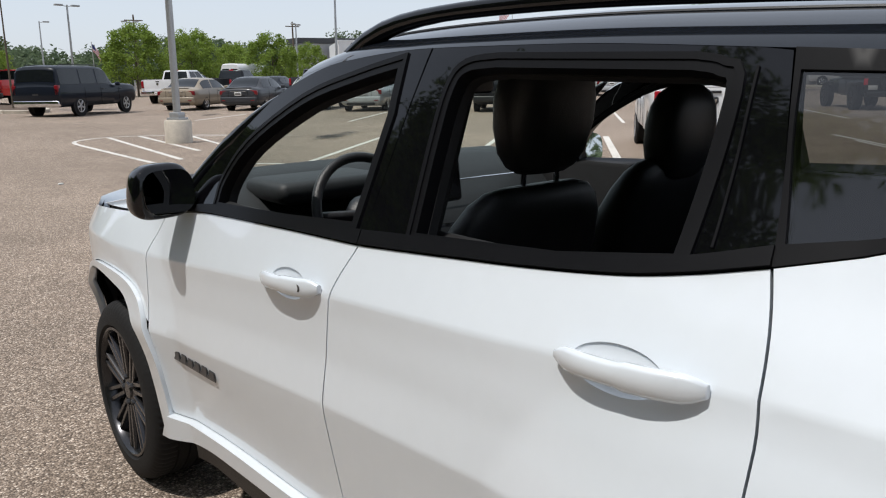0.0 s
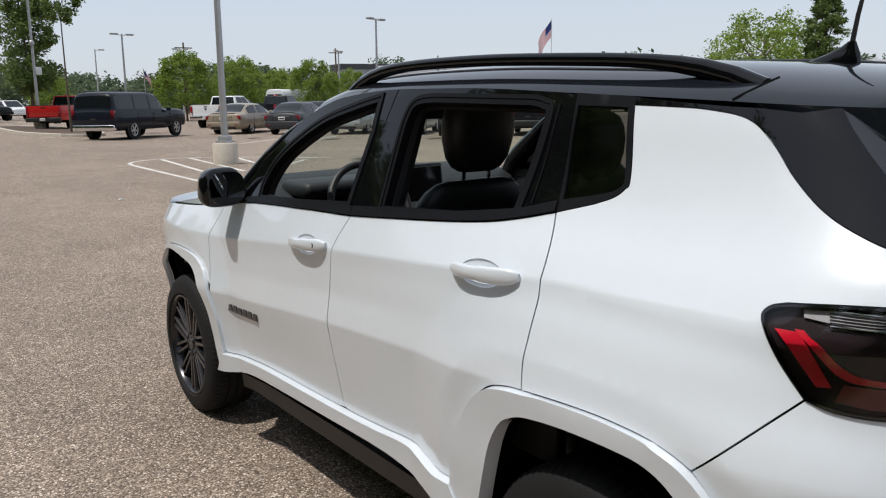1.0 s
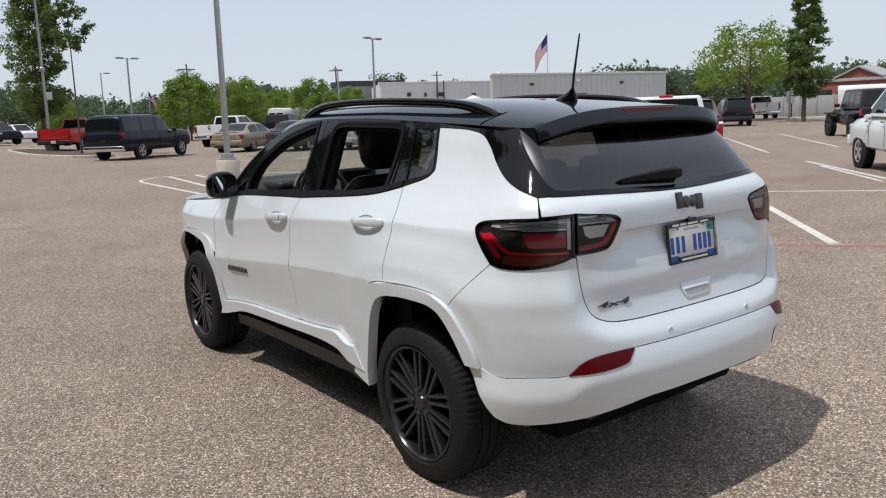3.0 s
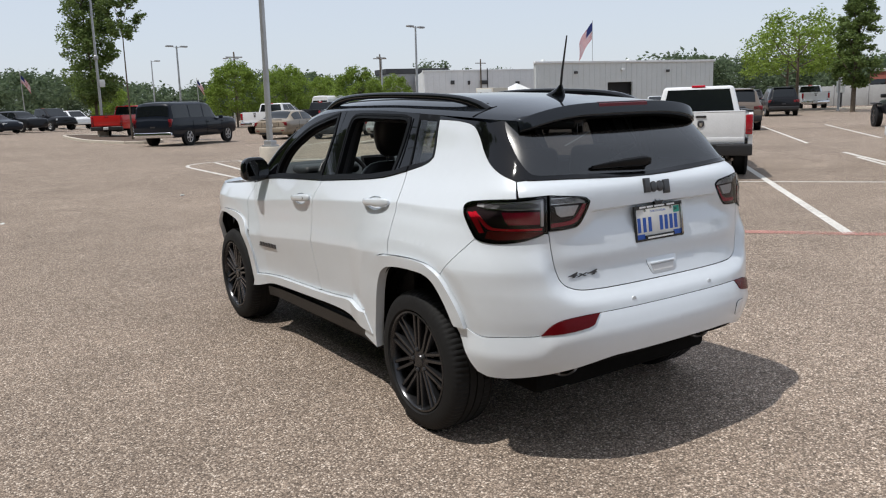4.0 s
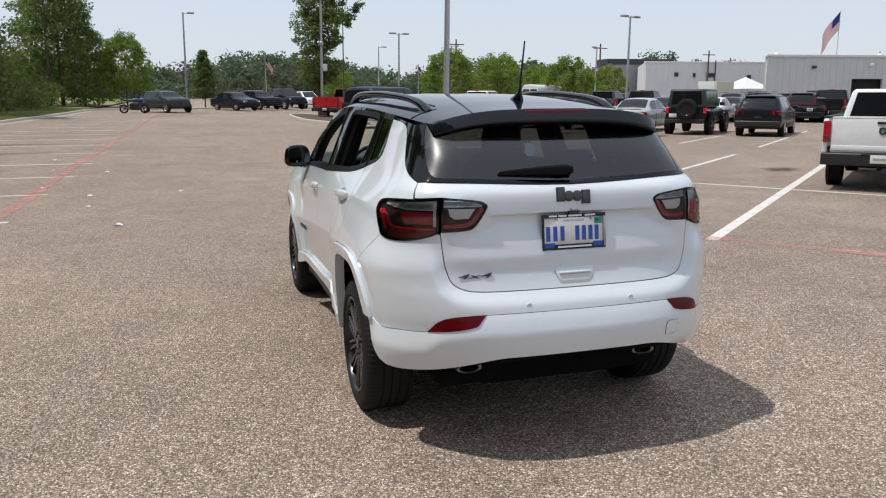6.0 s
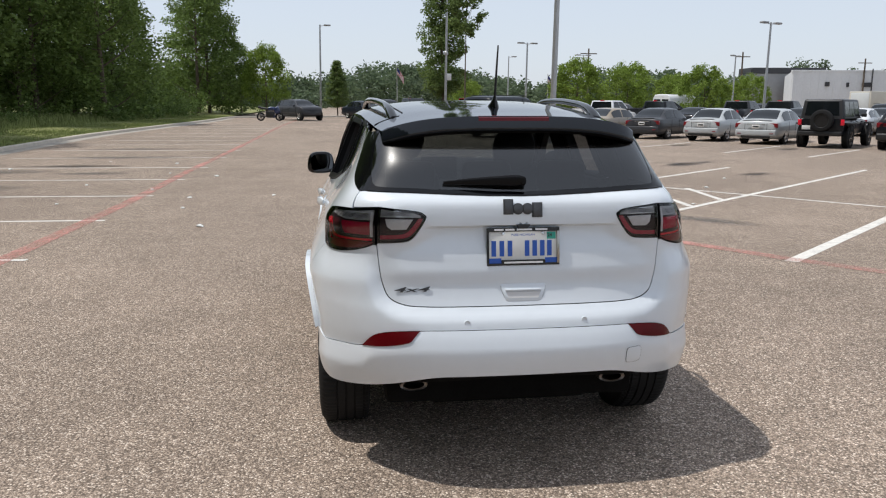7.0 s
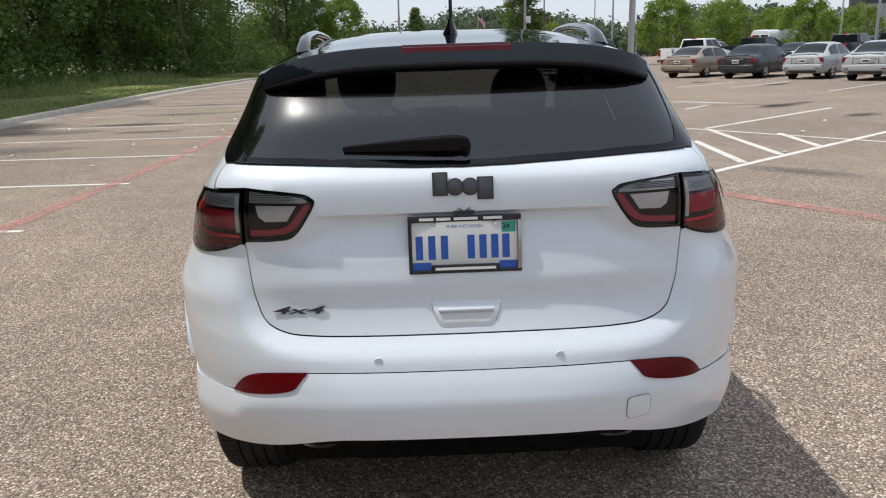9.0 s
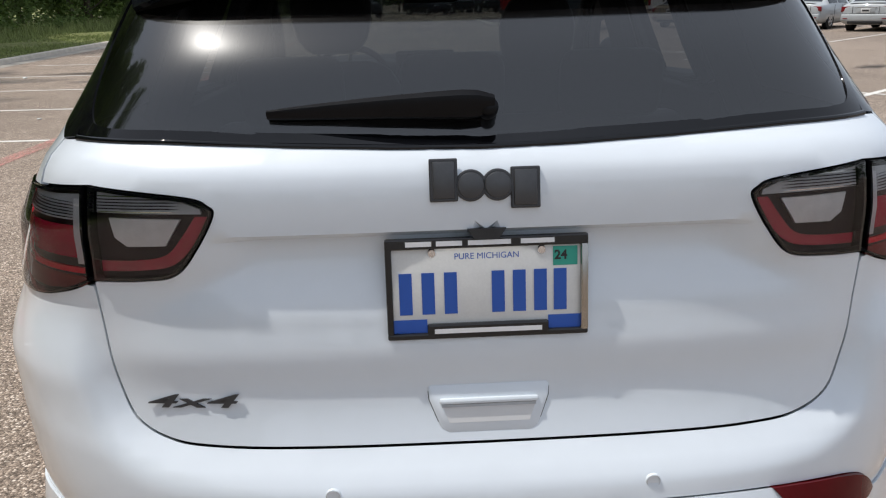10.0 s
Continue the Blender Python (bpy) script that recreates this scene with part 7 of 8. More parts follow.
def wagon(x, y, heading, colour, label, group="", L=4.75, w=.95, H=1.72, wb=2.85, big=False, lamps="wide", trim=None):
    v = thing("sport_utility_vehicle", label, "car", group, m=place(x, y, heading))
    ro = 1.28 if big else .96
    f = L - ro
    belt = 1.14 if big else 1.06
    lo, gl, ws = (.36, .16, .80) if big else (.28, .40, .87)
    tail, top, hood, nose = (.95, .80, -.015, .95) if big else (.86, .67, -.06, .92)
    smooth_shell(v, colour, [(-ro, w * tail, lo + .12, belt - .12, belt - .04, w * (top - .03)), (-ro + .05, w * max(.95, tail + .03), lo + .06, belt - .03, belt + .06, w * (top + .03)), (-ro + gl, w * .985, lo + .02, belt, H - .07, w * top), (-ro + gl + .35, w, lo, belt, H - .005, w * top),
                             (wb * .45, w, lo, belt - .01, H, w * top), (wb * (ws - (.20 if big else .27)), w, lo, belt - .02, H - .05, w * (top - .02)), (wb * ws, w, lo, belt - .03, belt + .05, w * .82), (wb * 1.02, w, lo, belt + hood, belt + hood + .07, w * .82),
                             (f - .30, w * .97, lo + .02, belt + hood - .04, belt + hood + .03, w * .80), (f - .08, w * nose, lo + .08, belt + hood - .11, belt + hood - .04, w * .76), (f, w * (nose - .08), lo + .14, belt + hood - .24, belt + hood - .18, w * .66)],
                 (-ro + .07, -ro + gl - .03), (wb * (ws - (.18 if big else .245)), wb * (ws - .03)), ((-ro + gl + .04, wb * .04), (wb * .07, wb * .38), (wb * .41, wb * (ws - .14))))
    for s in (-1, 1):
        for yy in (0, wb):
            road_wheel(v, s * (w - .012), yy, .38 if big else .355)
        part("roof_rail", tube([(s * w * .68, -ro + .55, H + .02), (s * w * .68, -ro + .7, H + .045), (s * w * .68, wb * .5, H + .045), (s * w * .68, wb * .56, H + .01)], .018, 6), SATIN, v)
    if not big:
        part("rear_spoiler", box(w * 1.22, .20, .035, (0, -ro + gl - .03, H - .050), .014, 2), colour, v, "", 40)
        part("gate_joint", box(w * 1.36, .02, .010, (0, -ro + .004, .665)), UNDER, v)
        for s in (-1, 1):
            part("side_cladding", box(.035, wb - .86, .13, (s * (w - .004), wb / 2, .40), .012), SATIN, v)
    tail_set(v, w * .94, -ro + .02, belt - .14, (.16, .36) if lamps == "tall" else (.36, .17), plate_z=belt - .30, bump=.50, bump_mat=trim or SATIN)
    front_set(v, w * .9, f - .07, belt - .30)
    seams(v, w, (.35, wb * .44, wb * .84), .42, belt - .05)
    side_mirrors(v, w * .96, wb * .80, belt + .04, colour)
    return v


def pickup(x, y, heading, colour, label, group="", bumper=None, w=1.0, wb=3.57, crew=True, badge=True, size=1.0):
    """A pickup: cab, open load bed with its own walls, tailgate."""
    v = thing("pickup_truck", label, "truck", group, m=place(x, y, heading, size))
    ro, top, belt = 1.22, 1.36, 1.22
    f = wb + .98
    yc = 1.02 if crew else 1.30
    part("body", loft([(yc - .02, w * .99, .46, belt, .0), (wb * .5, w, .44, belt, .0), (wb * .74, w, .44, belt - .02, .03), (wb, w, .46, belt - .03, .05), (f - .3, w * .97, .48, belt - .08, .05), (f - .06, w * .92, .50, belt - .16, .03), (f, w * .85, .54, belt - .24, .02)]), colour, v, "", 40)
    for s in (-1, 1):
        bm = bmesh.new()
        prof = [(-ro + .02, .62), (-ro + .02, top - .05), (-ro + .10, top), (yc - .06, top), (yc - .06, .52), (.48, .52), (.44, .72), (.30, .86), (0, .93), (-.30, .86), (-.44, .72), (-.48, .55), (-ro + .10, .58)]
        slab(prof, .09, bm, plane="yz", bevel=.018)
        bw = part("bed_side", bm, colour, v, "", 35)
        bw.matrix_basis = Matrix.Translation((s * (w - .045), 0, 0))
        part("bed_rail", box(.11, yc + ro - .12, .03, (s * (w - .05), (yc - ro) / 2, top + .012), .008), SATIN, v)
        for yy in (0, wb):
            road_wheel(v, s * (w - .015), yy, .395, width=.27)
        part("tail_lamp", box(.135, .07, .40, (s * (w - .075), -ro + .015, 1.10), .02), TRUCKRED, v, "tall red rear lamp")
        part("lamp_insert", box(.085, .02, .07, (s * (w - .075), -ro - .015, .985), .008), LAMPDEEP, v)
    part("bed_floor", box(2 * w - .1, yc + ro - .1, .05, (0, (yc - ro) / 2, .80), .01), SATIN, v)
    tg = part("tailgate", box(2 * w - .30, .075, .64, (0, -ro + .04, 1.035), .02, 3), colour, v, "white painted steel tailgate" if badge else "", 40)
    part("gate_press", box(2 * w - .34, .016, .10, (0, -ro + .002, .80), .007), colour, tg)
    part("gate_cap", box(2 * w - .30, .10, .03, (0, -ro + .05, top + .004), .01), SATIN if not badge else colour, tg)
    part("gate_handle", box(.21, .03, .045, (0, -ro - .002, 1.275), .012), SATIN, tg)
    if badge:
        bm = slab([(-.062, .055), (-.03, .07), (.03, .07), (.062, .055), (.066, -.02), (.03, -.062), (0, -.07), (-.03, -.062), (-.066, -.02)], .014, bevel=.003)
        em = part("gate_badge", bm, BADGE, tg, "dark shield-shaped badge")
        em.matrix_basis = Matrix.Translation((0, -ro - .006, 1.125))
        part("badge_inlay", slab([(-.035, .03), (.035, .03), (.02, -.045), (-.02, -.045)], .018), CHROME, em)
    bp = part("rear_bumper", box(2 * w - .02, .22, .23, (0, -ro - .03, .60), .03, 3), bumper or SATIN, v, "", 40)
    part("bumper_step", box(.62, .20, .03, (0, -ro - .05, .70), .01), SATIN, bp)
    part("number_plate", box(.31, .01, .155, (0, -ro - .146, .62), .004), PLATEWHITE, bp)
    part("plate_bar", box(.22, .004, .045, (0, -ro - .150, .615)), GREYWALL, bp)
    part("tow_hitch", box(.08, .22, .08, (0, -ro - .05, .46), .01), UNDER, bp)
    c = cab(v, colour, yc + .0, wb * .98, yc + .14, wb * .70, belt - .02, 1.90, w * .94, w * .77, 2 if crew else 1, rear_glass=(.07, .93, .20, .90))
    part("high_brake_light", box(.30, .04, .05, (0, yc + .155, 1.90), .01), LAMPRED, c)
    part("exhaust_pipe", tube([(.55, -ro + .6, .42), (.56, -ro + .05, .42), (.62, -ro - .02, .40)], .035, 10), STEEL, v)
    part("frame_rail", box(.9, f + ro - .6, .16, (0, (f - ro) / 2, .50), .02), UNDER, v)
    front_set(v, w * .95, f - .04, belt - .30)
    part("front_bumper", box(2 * w * .95, .2, .26, (0, f - .03, .62), .05), CHROME if badge else colour, v, "", 40)
    seams(v, w, (yc + .15, wb * .52, wb * .80), .56, belt - .04)
    side_mirrors(v, w * .98, wb * .80, belt + .10, SATIN)
    return v


def offroader(x, y, heading, colour, label, group="", top=None):
    """A boxy off-roader with flat panels, flared wings and a spare wheel on its tail."""
    v = thing("off_road_vehicle", label, "car", group, m=place(x, y, heading))
    w, wb, ro = .80, 2.95, .72
    f = wb + .62
    part("body", loft([(-ro, w, .50, 1.12, 0), (-ro + .06, w, .46, 1.14, 0), (wb * .62, w, .46, 1.14, 0), (wb * .66, w * .98, .48, 1.12, .02), (f - .08, w * .82, .52, 1.06, .03), (f, w * .78, .56, 1.0, .01)]), colour, v, "", 35)
    cab(v, top or SATIN, -ro + .03, wb * .66, -ro + .08, wb * .56, 1.12, 1.84, w * .98, w * .86, 3, rear_glass=(.10, .90, .15, .88))
    for s in (-1, 1):
        for yy in (0, wb):
            road_wheel(v, s * .93, yy, .41, RIMDARK, .26)
            part("wheel_flare", box(.20, .98, .07, (s * .87, yy, .93), .025), SATIN, v)
        part("tail_lamp", box(.13, .06, .22, (s * (w - .04), -ro - .01, .98), .012), LAMPRED, v)
    part("rear_bumper", box(1.55, .18, .16, (0, -ro - .08, .56), .03), SATIN, v)
    sp = part("spare_tyre", lathe([(0, .26), (-.012, .28), (0, .38), (.03, .405), (.20, .405), (.22, .27)], 32, closed=True), RUBBER, v)
    sp.matrix_basis = Matrix.Translation((.06, -ro - .25, 1.05)) @ Matrix.Rotation(math.pi / 2, 4, "Z")
    part("spare_rim", lathe([(.03, .001), (.03, .25), (.015, .262), (.2, .262)], 24), RIMDARK, sp)
    part("number_plate", box(.31, .01, .155, (-.52, -ro - .02, .78), .004), PLATEWHITE, v)
    front_set(v, w * .8, f, .86, .2)
    seams(v, w, (.35, wb * .36, wb * .62), .52, 1.08)
    side_mirrors(v, w, wb * .64, 1.24, SATIN)
    return v


def van(x, y, heading, colour, label, group=""):
    v = thing("panel_van", label, "van", group, m=place(x, y, heading))
    w, wb, ro = .98, 3.5, 1.0
    part("body", loft([(-ro, w * .97, .42, 2.45, .03), (-ro + .08, w, .34, 2.52, .04), (wb * .72, w, .34, 2.52, .04), (wb * .86, w, .34, 2.30, .04), (wb * 1.05, w * .98, .36, 1.45, .05), (wb + .75, w * .93, .40, 1.10, .04), (wb + .85, w * .85, .46, .95, .02)]), colour, v, "", 40)
    for s in (-1, 1):
        for yy in (0, wb):
            road_wheel(v, s * (w - .01), yy, .36)
        part("side_window", box(.012, .75, .55, (s * (w + .0), wb * .78, 1.62), .004), DARKPANE, v)
        part("tail_lamp", box(.12, .05, .5, (s * (w - .06), -ro, 1.3), .01), LAMPRED, v)
        part("rear_window", box(.70, .012, .55, (s * .42, -ro - .004, 1.85), .004), DARKPANE, v)
    part("windscreen", box(1.6, .02, .80, (0, wb * .985, 1.80), .01, 1, Matrix.Rotation(-.72, 4, "X")), DARKPANE, v)
    front_set(v, w * .9, wb + .78, .92)
    return v


TANKBLUE = mat("dark blue fairing paint", (.015, .03, .10), .3, coat=.7)


def motorcycle(x, y, heading):
    v = thing("motorcycle", "dark blue sports motorcycle on its stand", "motorcycle", m=place(x, y, heading))
    for yy in (-.70, .70):
        t = part("tyre", lathe([(-.06, .22), (-.07, .25), (-.05, .30), (0, .315), (.05, .30), (.07, .25), (.06, .22)], 28, closed=True), RUBBER, v)
        t.matrix_basis = Matrix.Translation((0, yy, .315))
        bm = lathe([(-.02, .20), (-.02, .225), (.02, .225), (.02, .20)], 28, closed=True)
        for i in range(6):
            a = math.pi * i / 3
            spoke(bm, Vector((0, 0, 0)), Vector((0, .21 * math.cos(a), .21 * math.sin(a))), .015, .02)
        part("rim", bm, RIMDARK, t)
    part("engine", box(.40, .62, .46, (0, .02, .50), .08), SATIN, v)
    part("fuel_tank", box(.34, .58, .30, (0, .16, .90), .11, 3), TANKBLUE, v, "dark blue painted tank")
    part("fairing", box(.36, .44, .50, (0, .52, .80), .12, 3, Matrix.Rotation(.4, 4, "X")), TANKBLUE, v, "dark blue painted fairing")
    part("saddle", box(.28, .66, .16, (0, -.34, .90), .06, 3, Matrix.Rotation(-.12, 4, "X")), LEATHER, v)
    part("tail_cowl", box(.20, .42, .18, (0, -.68, .98), .06, 3, Matrix.Rotation(-.25, 4, "X")), SATIN, v)
    part("belly_pan", box(.24, .62, .22, (0, .08, .34), .06, 3), TANKBLUE, v)
    part("fork", tube([(0, .70, .32), (0, .50, .98)], .04, 8), STEEL, v)
    part("swing_arm", box(.16, .60, .07, (0, -.42, .34), .02), SATIN, v)
    part("handlebar", tube([(-.34, .40, 1.04), (0, .47, 1.02), (.34, .40, 1.04)], .014, 8), SATIN, v)
    part("exhaust_pipe", tube([(.14, -.05, .35), (.17, -.45, .38), (.19, -.75, .52)], [.035, .045, .055], 10), STEEL, v)
    return v


PAINTS_RED = paint("red", (.45, .02, .018))
HEAD = 48
W_, BLACK_, SILVER_, TAN_, GREY_, RED_, MAROON_, NAVY_, BEIGE_ = (paint("white", (.74, .75, .76)), paint("black", (.012, .013, .016)), paint("silver", (.42, .44, .45)), paint("champagne", (.30, .25, .19)),
                                                          paint("dark grey", (.05, .052, .058)), PAINTS_RED, paint("maroon", (.055, .012, .016)), paint("navy", (.010, .013, .020)), paint("grey brown", (.16, .13, .11)))
pickup(10.08, 5.74, 50, W_, "white pickup truck with dark bumper and shield badge", size=.905)
ROW = "cars parked in the angled rows"
sedan(12.75, 34.2, HEAD, TAN_, "champagne gold older sedan parked in a row", ROW, L=5.05, w=.94, H=1.44)
sedan(14.45, 31.5, HEAD, GREY_, "dark grey sedan with red rear lamps", ROW, L=4.75)
sedan(16.15, 28.9, HEAD, SILVER_, "small silver sedan in a row", ROW, L=4.45, w=.87)
sedan(17.25, 26.1, HEAD, SILVER_, "silver sedan with wide rear lamps", ROW, L=4.85)
offroader(18.0, 23.0, HEAD, BLACK_, "black boxy off-roader with spare wheel on its tail", ROW)
wagon(19.85, 20.9, HEAD, BLACK_, "black sport utility vehicle with roof rails", ROW, L=4.5, w=.90, H=1.60)
wagon(33.0, 33.4, HEAD, MAROON_, "dark maroon large sport utility vehicle", ROW, L=5.0, H=1.72)
wagon(25.9, 16.4, HEAD, BEIGE_, "grey-brown sport utility vehicle with red lamps", ROW)
wagon(42.6, 25.3, HEAD, BLACK_, "black large sport utility vehicle", ROW, L=5.0, H=1.80)
pickup(55.8, 31.3, HEAD, W_, "white pickup truck parked by the kerb", ROW, bumper=CHROME)
pickup(15.9, 44.8, HEAD, W_, "white pickup truck with chrome bumper", ROW, bumper=CHROME)
pickup(24.5, 58.0, 95, BLACK_, "black crew-cab pickup truck", ROW, badge=False)
wagon(6.55, 31.8, HEAD, NAVY_, "old dark navy long sport utility vehicle", ROW, L=5.57, w=1.0, H=1.90, wb=3.3, big=True, lamps="tall", trim=CHROME)
pickup(7.1, 45.6, 42, RED_, "bright red pickup truck beside the planted island", ROW, badge=False)
pickup(13.2, 1.5, 48, W_, "white pickup truck with side steps parked in a stall", ROW, bumper=CHROME, badge=False, size=.95)
offroader(28.1, 10.0, 48, BLACK_, "black off-roader beyond the white pickup truck", ROW)
van(66.3, 29.6, 152, W_, "white panel van by the grey fence", ROW)
LEFTROW = "cars parked along the far kerb"
motorcycle(-5.75, 55.2, 98)
wagon(-4.35, 58.2, 148, GREY_, "dark grey crossover parked by the motorcycle", LEFTROW, L=4.25, H=1.56)
sedan(.9, 63.1, 150, NAVY_, "dark navy sedan parked on the far side", LEFTROW)
wagon(3.2, 68.0, 152, BLACK_, "black crossover on the far side", LEFTROW, H=1.62)
pickup(5.9, 74.1, 156, BLACK_, "black pickup truck facing the lot", LEFTROW, badge=False)
pickup(9.8, 87.8, 160, W_, "white pickup truck facing the lot", LEFTROW, badge=False)
# the deeper rows, which show between the nearer ones
rng = random.Random(4)
DEEP = [W_, BLACK_, SILVER_, GREY_, BLACK_, NAVY_, BEIGE_, MAROON_]
row_d = Vector((.669, -.743))
for start, count, forward in (((19.0, 50.0), 9, 48), ((32.0, 52.0), 7, 228), ((25.0, 36.0), 3, 48), ((33.0, 33.0), 4, 48), ((47.0, 55.0), 9, 48)):
    for i in range(count):
        x, y = start[0] + row_d.x * 2.9 * i + rng.uniform(-.2, .2), start[1] + row_d.y * 2.9 * i + rng.uniform(-.2, .2)
        c = rng.choice(DEEP)
        cname = c.name.replace(" paint", "")
        k = rng.random()
        if k < .4:
            sedan(x, y, forward, c, cname + " sedan in a deeper row", "cars in the deeper rows")
        elif k < .8:
            wagon(x, y, forward, c, cname + " sport utility vehicle in a deeper row", "cars in the deeper rows")
        else:
            pickup(x, y, forward, c, cname + " pickup truck in a deeper row", "cars in the deeper rows", badge=False)
van(28.7, 62.4, 60, W_, "white panel van behind the parked cars", "cars in the deeper rows")

# ---- trees and undergrowth ----
def leafmat(name, colour, rand=.35):
    m = mat(name, colour, .62, vary=.22, scale=.6, rand=rand, spec=.3)
    nt = m.node_tree
    b = nt.nodes["Principled BSDF"]
    tr, mix = nt.nodes.new("ShaderNodeBsdfTranslucent"), nt.nodes.new("ShaderNodeMixShader")
    src = b.inputs["Base Color"].links[0].from_socket
    nt.links.new(src, tr.inputs["Color"])
    mix.inputs[0].default_value = .45
    nt.links.new(b.outputs[0], mix.inputs[1])
    nt.links.new(tr.outputs[0], mix.inputs[2])
    nt.links.new(mix.outputs[0], nt.nodes["Material Output"].inputs["Surface"])
    return m


LEAF_WOOD = leafmat("woodland leaves", (.150, .215, .056))
LEAF_FRESH = leafmat("fresh green leaves", (.20, .28, .050))
LEAF_YOUNG = leafmat("young maple leaves", (.145, .205, .060))
# the bluish haze of distance is mixed into this leaf colour
LEAF_FAR = leafmat("haze-tinted distant foliage", (.105, .145, .078), .20)
LEAF_BUSH = leafmat("bush leaves", (.13, .19, .055))


def leaves(rng, clumps, per, size, flat=.0):
    """Many small bent leaves gathered in clumps of (centre, radius): points and faces."""
    g = np.random.default_rng(rng.randrange(1 << 30))
    c = np.array([(*p, r) for p, r in clumps])
    k = np.repeat(np.arange(len(c)), per)
    n = len(k)
    d = g.normal(size=(n, 3))
    d /= np.linalg.norm(d, axis=1, keepdims=True)
    pos = c[k, :3] + d * (c[k, 3:4] * g.uniform(.35, 1.05, (n, 1))) * np.array((1, 1, .8))
    u = g.normal(size=(n, 3))
    u[:, 2] *= .6
    u /= np.linalg.norm(u, axis=1, keepdims=True)
    v = np.cross(u, d + g.normal(size=(n, 3)) * .8)
    v /= np.maximum(np.linalg.norm(v, axis=1, keepdims=True), 1e-6)
    s = size * g.uniform(.6, 1.3, (n, 1))
    w = np.cross(u, v)
    verts = np.stack([pos - u * s, pos + v * s * .55 + w * s * .12, pos + u * s, pos - v * s * .55 + w * s * .12], 1).reshape(-1, 3)
    faces = (np.arange(n * 4).reshape(n, 4)).tolist()
    return verts, faces


def tree_mesh(seed, high, trunk_h, spread, leaf, per, clumps, leaf_mat, style="round", radius=.14):
    """Builds one tree: tapered trunk, forked limbs, a crown of leaf clumps with gaps. Returns the thing."""
    rng = random.Random(seed)
    v = thing("tree", "", "tree")
    bm = bmesh.new()
    lean = (rng.uniform(-.03, .03) * high, rng.uniform(-.03, .03) * high)
    tops = []
    tube([(lean[0] * (i / 5) ** 2, lean[1] * (i / 5) ** 2, high * .80 * i / 5) for i in range(6)], [radius * (1.15 - .9 * i / 5) for i in range(6)], 9, bm)
    n_limb = 9 if style != "column" else 14
    for i in range(n_limb):
        h = trunk_h + (high * .75 - trunk_h) * i / n_limb
        a = i * 2.4 + rng.uniform(-.4, .4)
        reach = spread * (1 - .55 * ((h - trunk_h) / max(.1, high - trunk_h))) * rng.uniform(.6, .95)
        rise = reach * (1.5 if style == "column" else .75) * rng.uniform(.7, 1.2)
        b0 = Vector((lean[0] * (h / high) ** 2, lean[1] * (h / high) ** 2, h))
        b2 = b0 + Vector((math.cos(a) * reach, math.sin(a) * reach, rise))
        b1 = b0.lerp(b2, .5) + Vector((0, 0, -.08 * reach))
        tube([b0, b1, b2], [radius * .42, radius * .26, radius * .10], 6, bm)
        tops.append((b1, b2))
    part("trunk", bm, BARK, v, "", 60)
    cl = []
    for _ in range(clumps):
        b1, b2 = rng.choice(tops)
        p = b1.lerp(b2, rng.uniform(.3, 1.15))
        r = spread * rng.uniform(.18, .33)
        if style == "column":
            t = rng.random()
            hh = trunk_h + (high - trunk_h) * t
            rr = spread * 1.18 * min(1, (t + .02) / .16) ** .6 * (1 - t) ** .55 * math.sqrt(rng.random())
            a = rng.uniform(0, 6.283)
            p = Vector((math.cos(a) * rr, math.sin(a) * rr, hh))
            r = spread * rng.uniform(.18, .32)
        elif style == "woods":
            t = rng.random() ** .8
            hh = trunk_h + (high - trunk_h) * t
            rr = spread * (1 - .75 * t ** 1.6) * (.55 + .45 * math.sqrt(rng.random()))
            a = rng.uniform(0, 6.283)
            p = Vector((math.cos(a) * rr, math.sin(a) * rr, hh))
            r = spread * rng.uniform(.16, .34)
        elif style == "round":
            # layered plates of leaves in a broad dome
            t = rng.random()
            hh = trunk_h + (high - trunk_h) * (.10 + .90 * t)
            rr = spread * math.sqrt(max(.02, 1 - (abs(t - .32) / .70) ** 2)) * (.35 + .70 * math.sqrt(rng.random()))
            a = rng.uniform(0, 6.283)
            p = Vector((math.cos(a) * rr + lean[0], math.sin(a) * rr + lean[1], hh + .25 * math.sin(a * 5)))
            r = spread * rng.uniform(.13, .27)
        cl.append((p, r))
    part("crown", leaves(rng, cl, per, leaf), leaf_mat, v, "", 0)
    return v


def plant(model, x, y, label, group, scale=1.0, turn=0.0, tall=1.0):
    z = lay(x, y)
    if x < -11.2:
        z += .13 + .05 * abs(x + 11.3) ** .8
    t = copy_thing(model, Matrix.Translation((x, y, z - .05)) @ Matrix.Rotation(turn, 4, "Z"))
    t.scale = (scale, scale, scale * tall)
    return tagged(t, label, "tree", group)


rng = random.Random(11)
MODELS = [tree_mesh(100 + i, 11.5 + i * .6, .5, 3.3, .125, 80, 120, LEAF_WOOD, "woods", .15) for i in range(4)]
YOUNG = [tree_mesh(30, 9.6, 5.3, 1.05, .085, 60, 60, LEAF_YOUNG, "column", .048), tree_mesh(31, 10.4, 1.9, 1.60, .085, 62, 380, LEAF_YOUNG, "column", .09)]
LOT = [tree_mesh(50 + i, 6.3, 1.1, 3.3, .125, 80, 150, LEAF_FRESH, "round", .12) for i in range(3)]
OPEN = [tree_mesh(60 + i, 6.4, 2.5, 3.3, .11, 54, 82, LEAF_FRESH, "round", .12) for i in range(2)]
TALL = tree_mesh(70, 9.8, 1.8, 1.40, .10, 75, 220, LEAF_YOUNG, "column", .14)
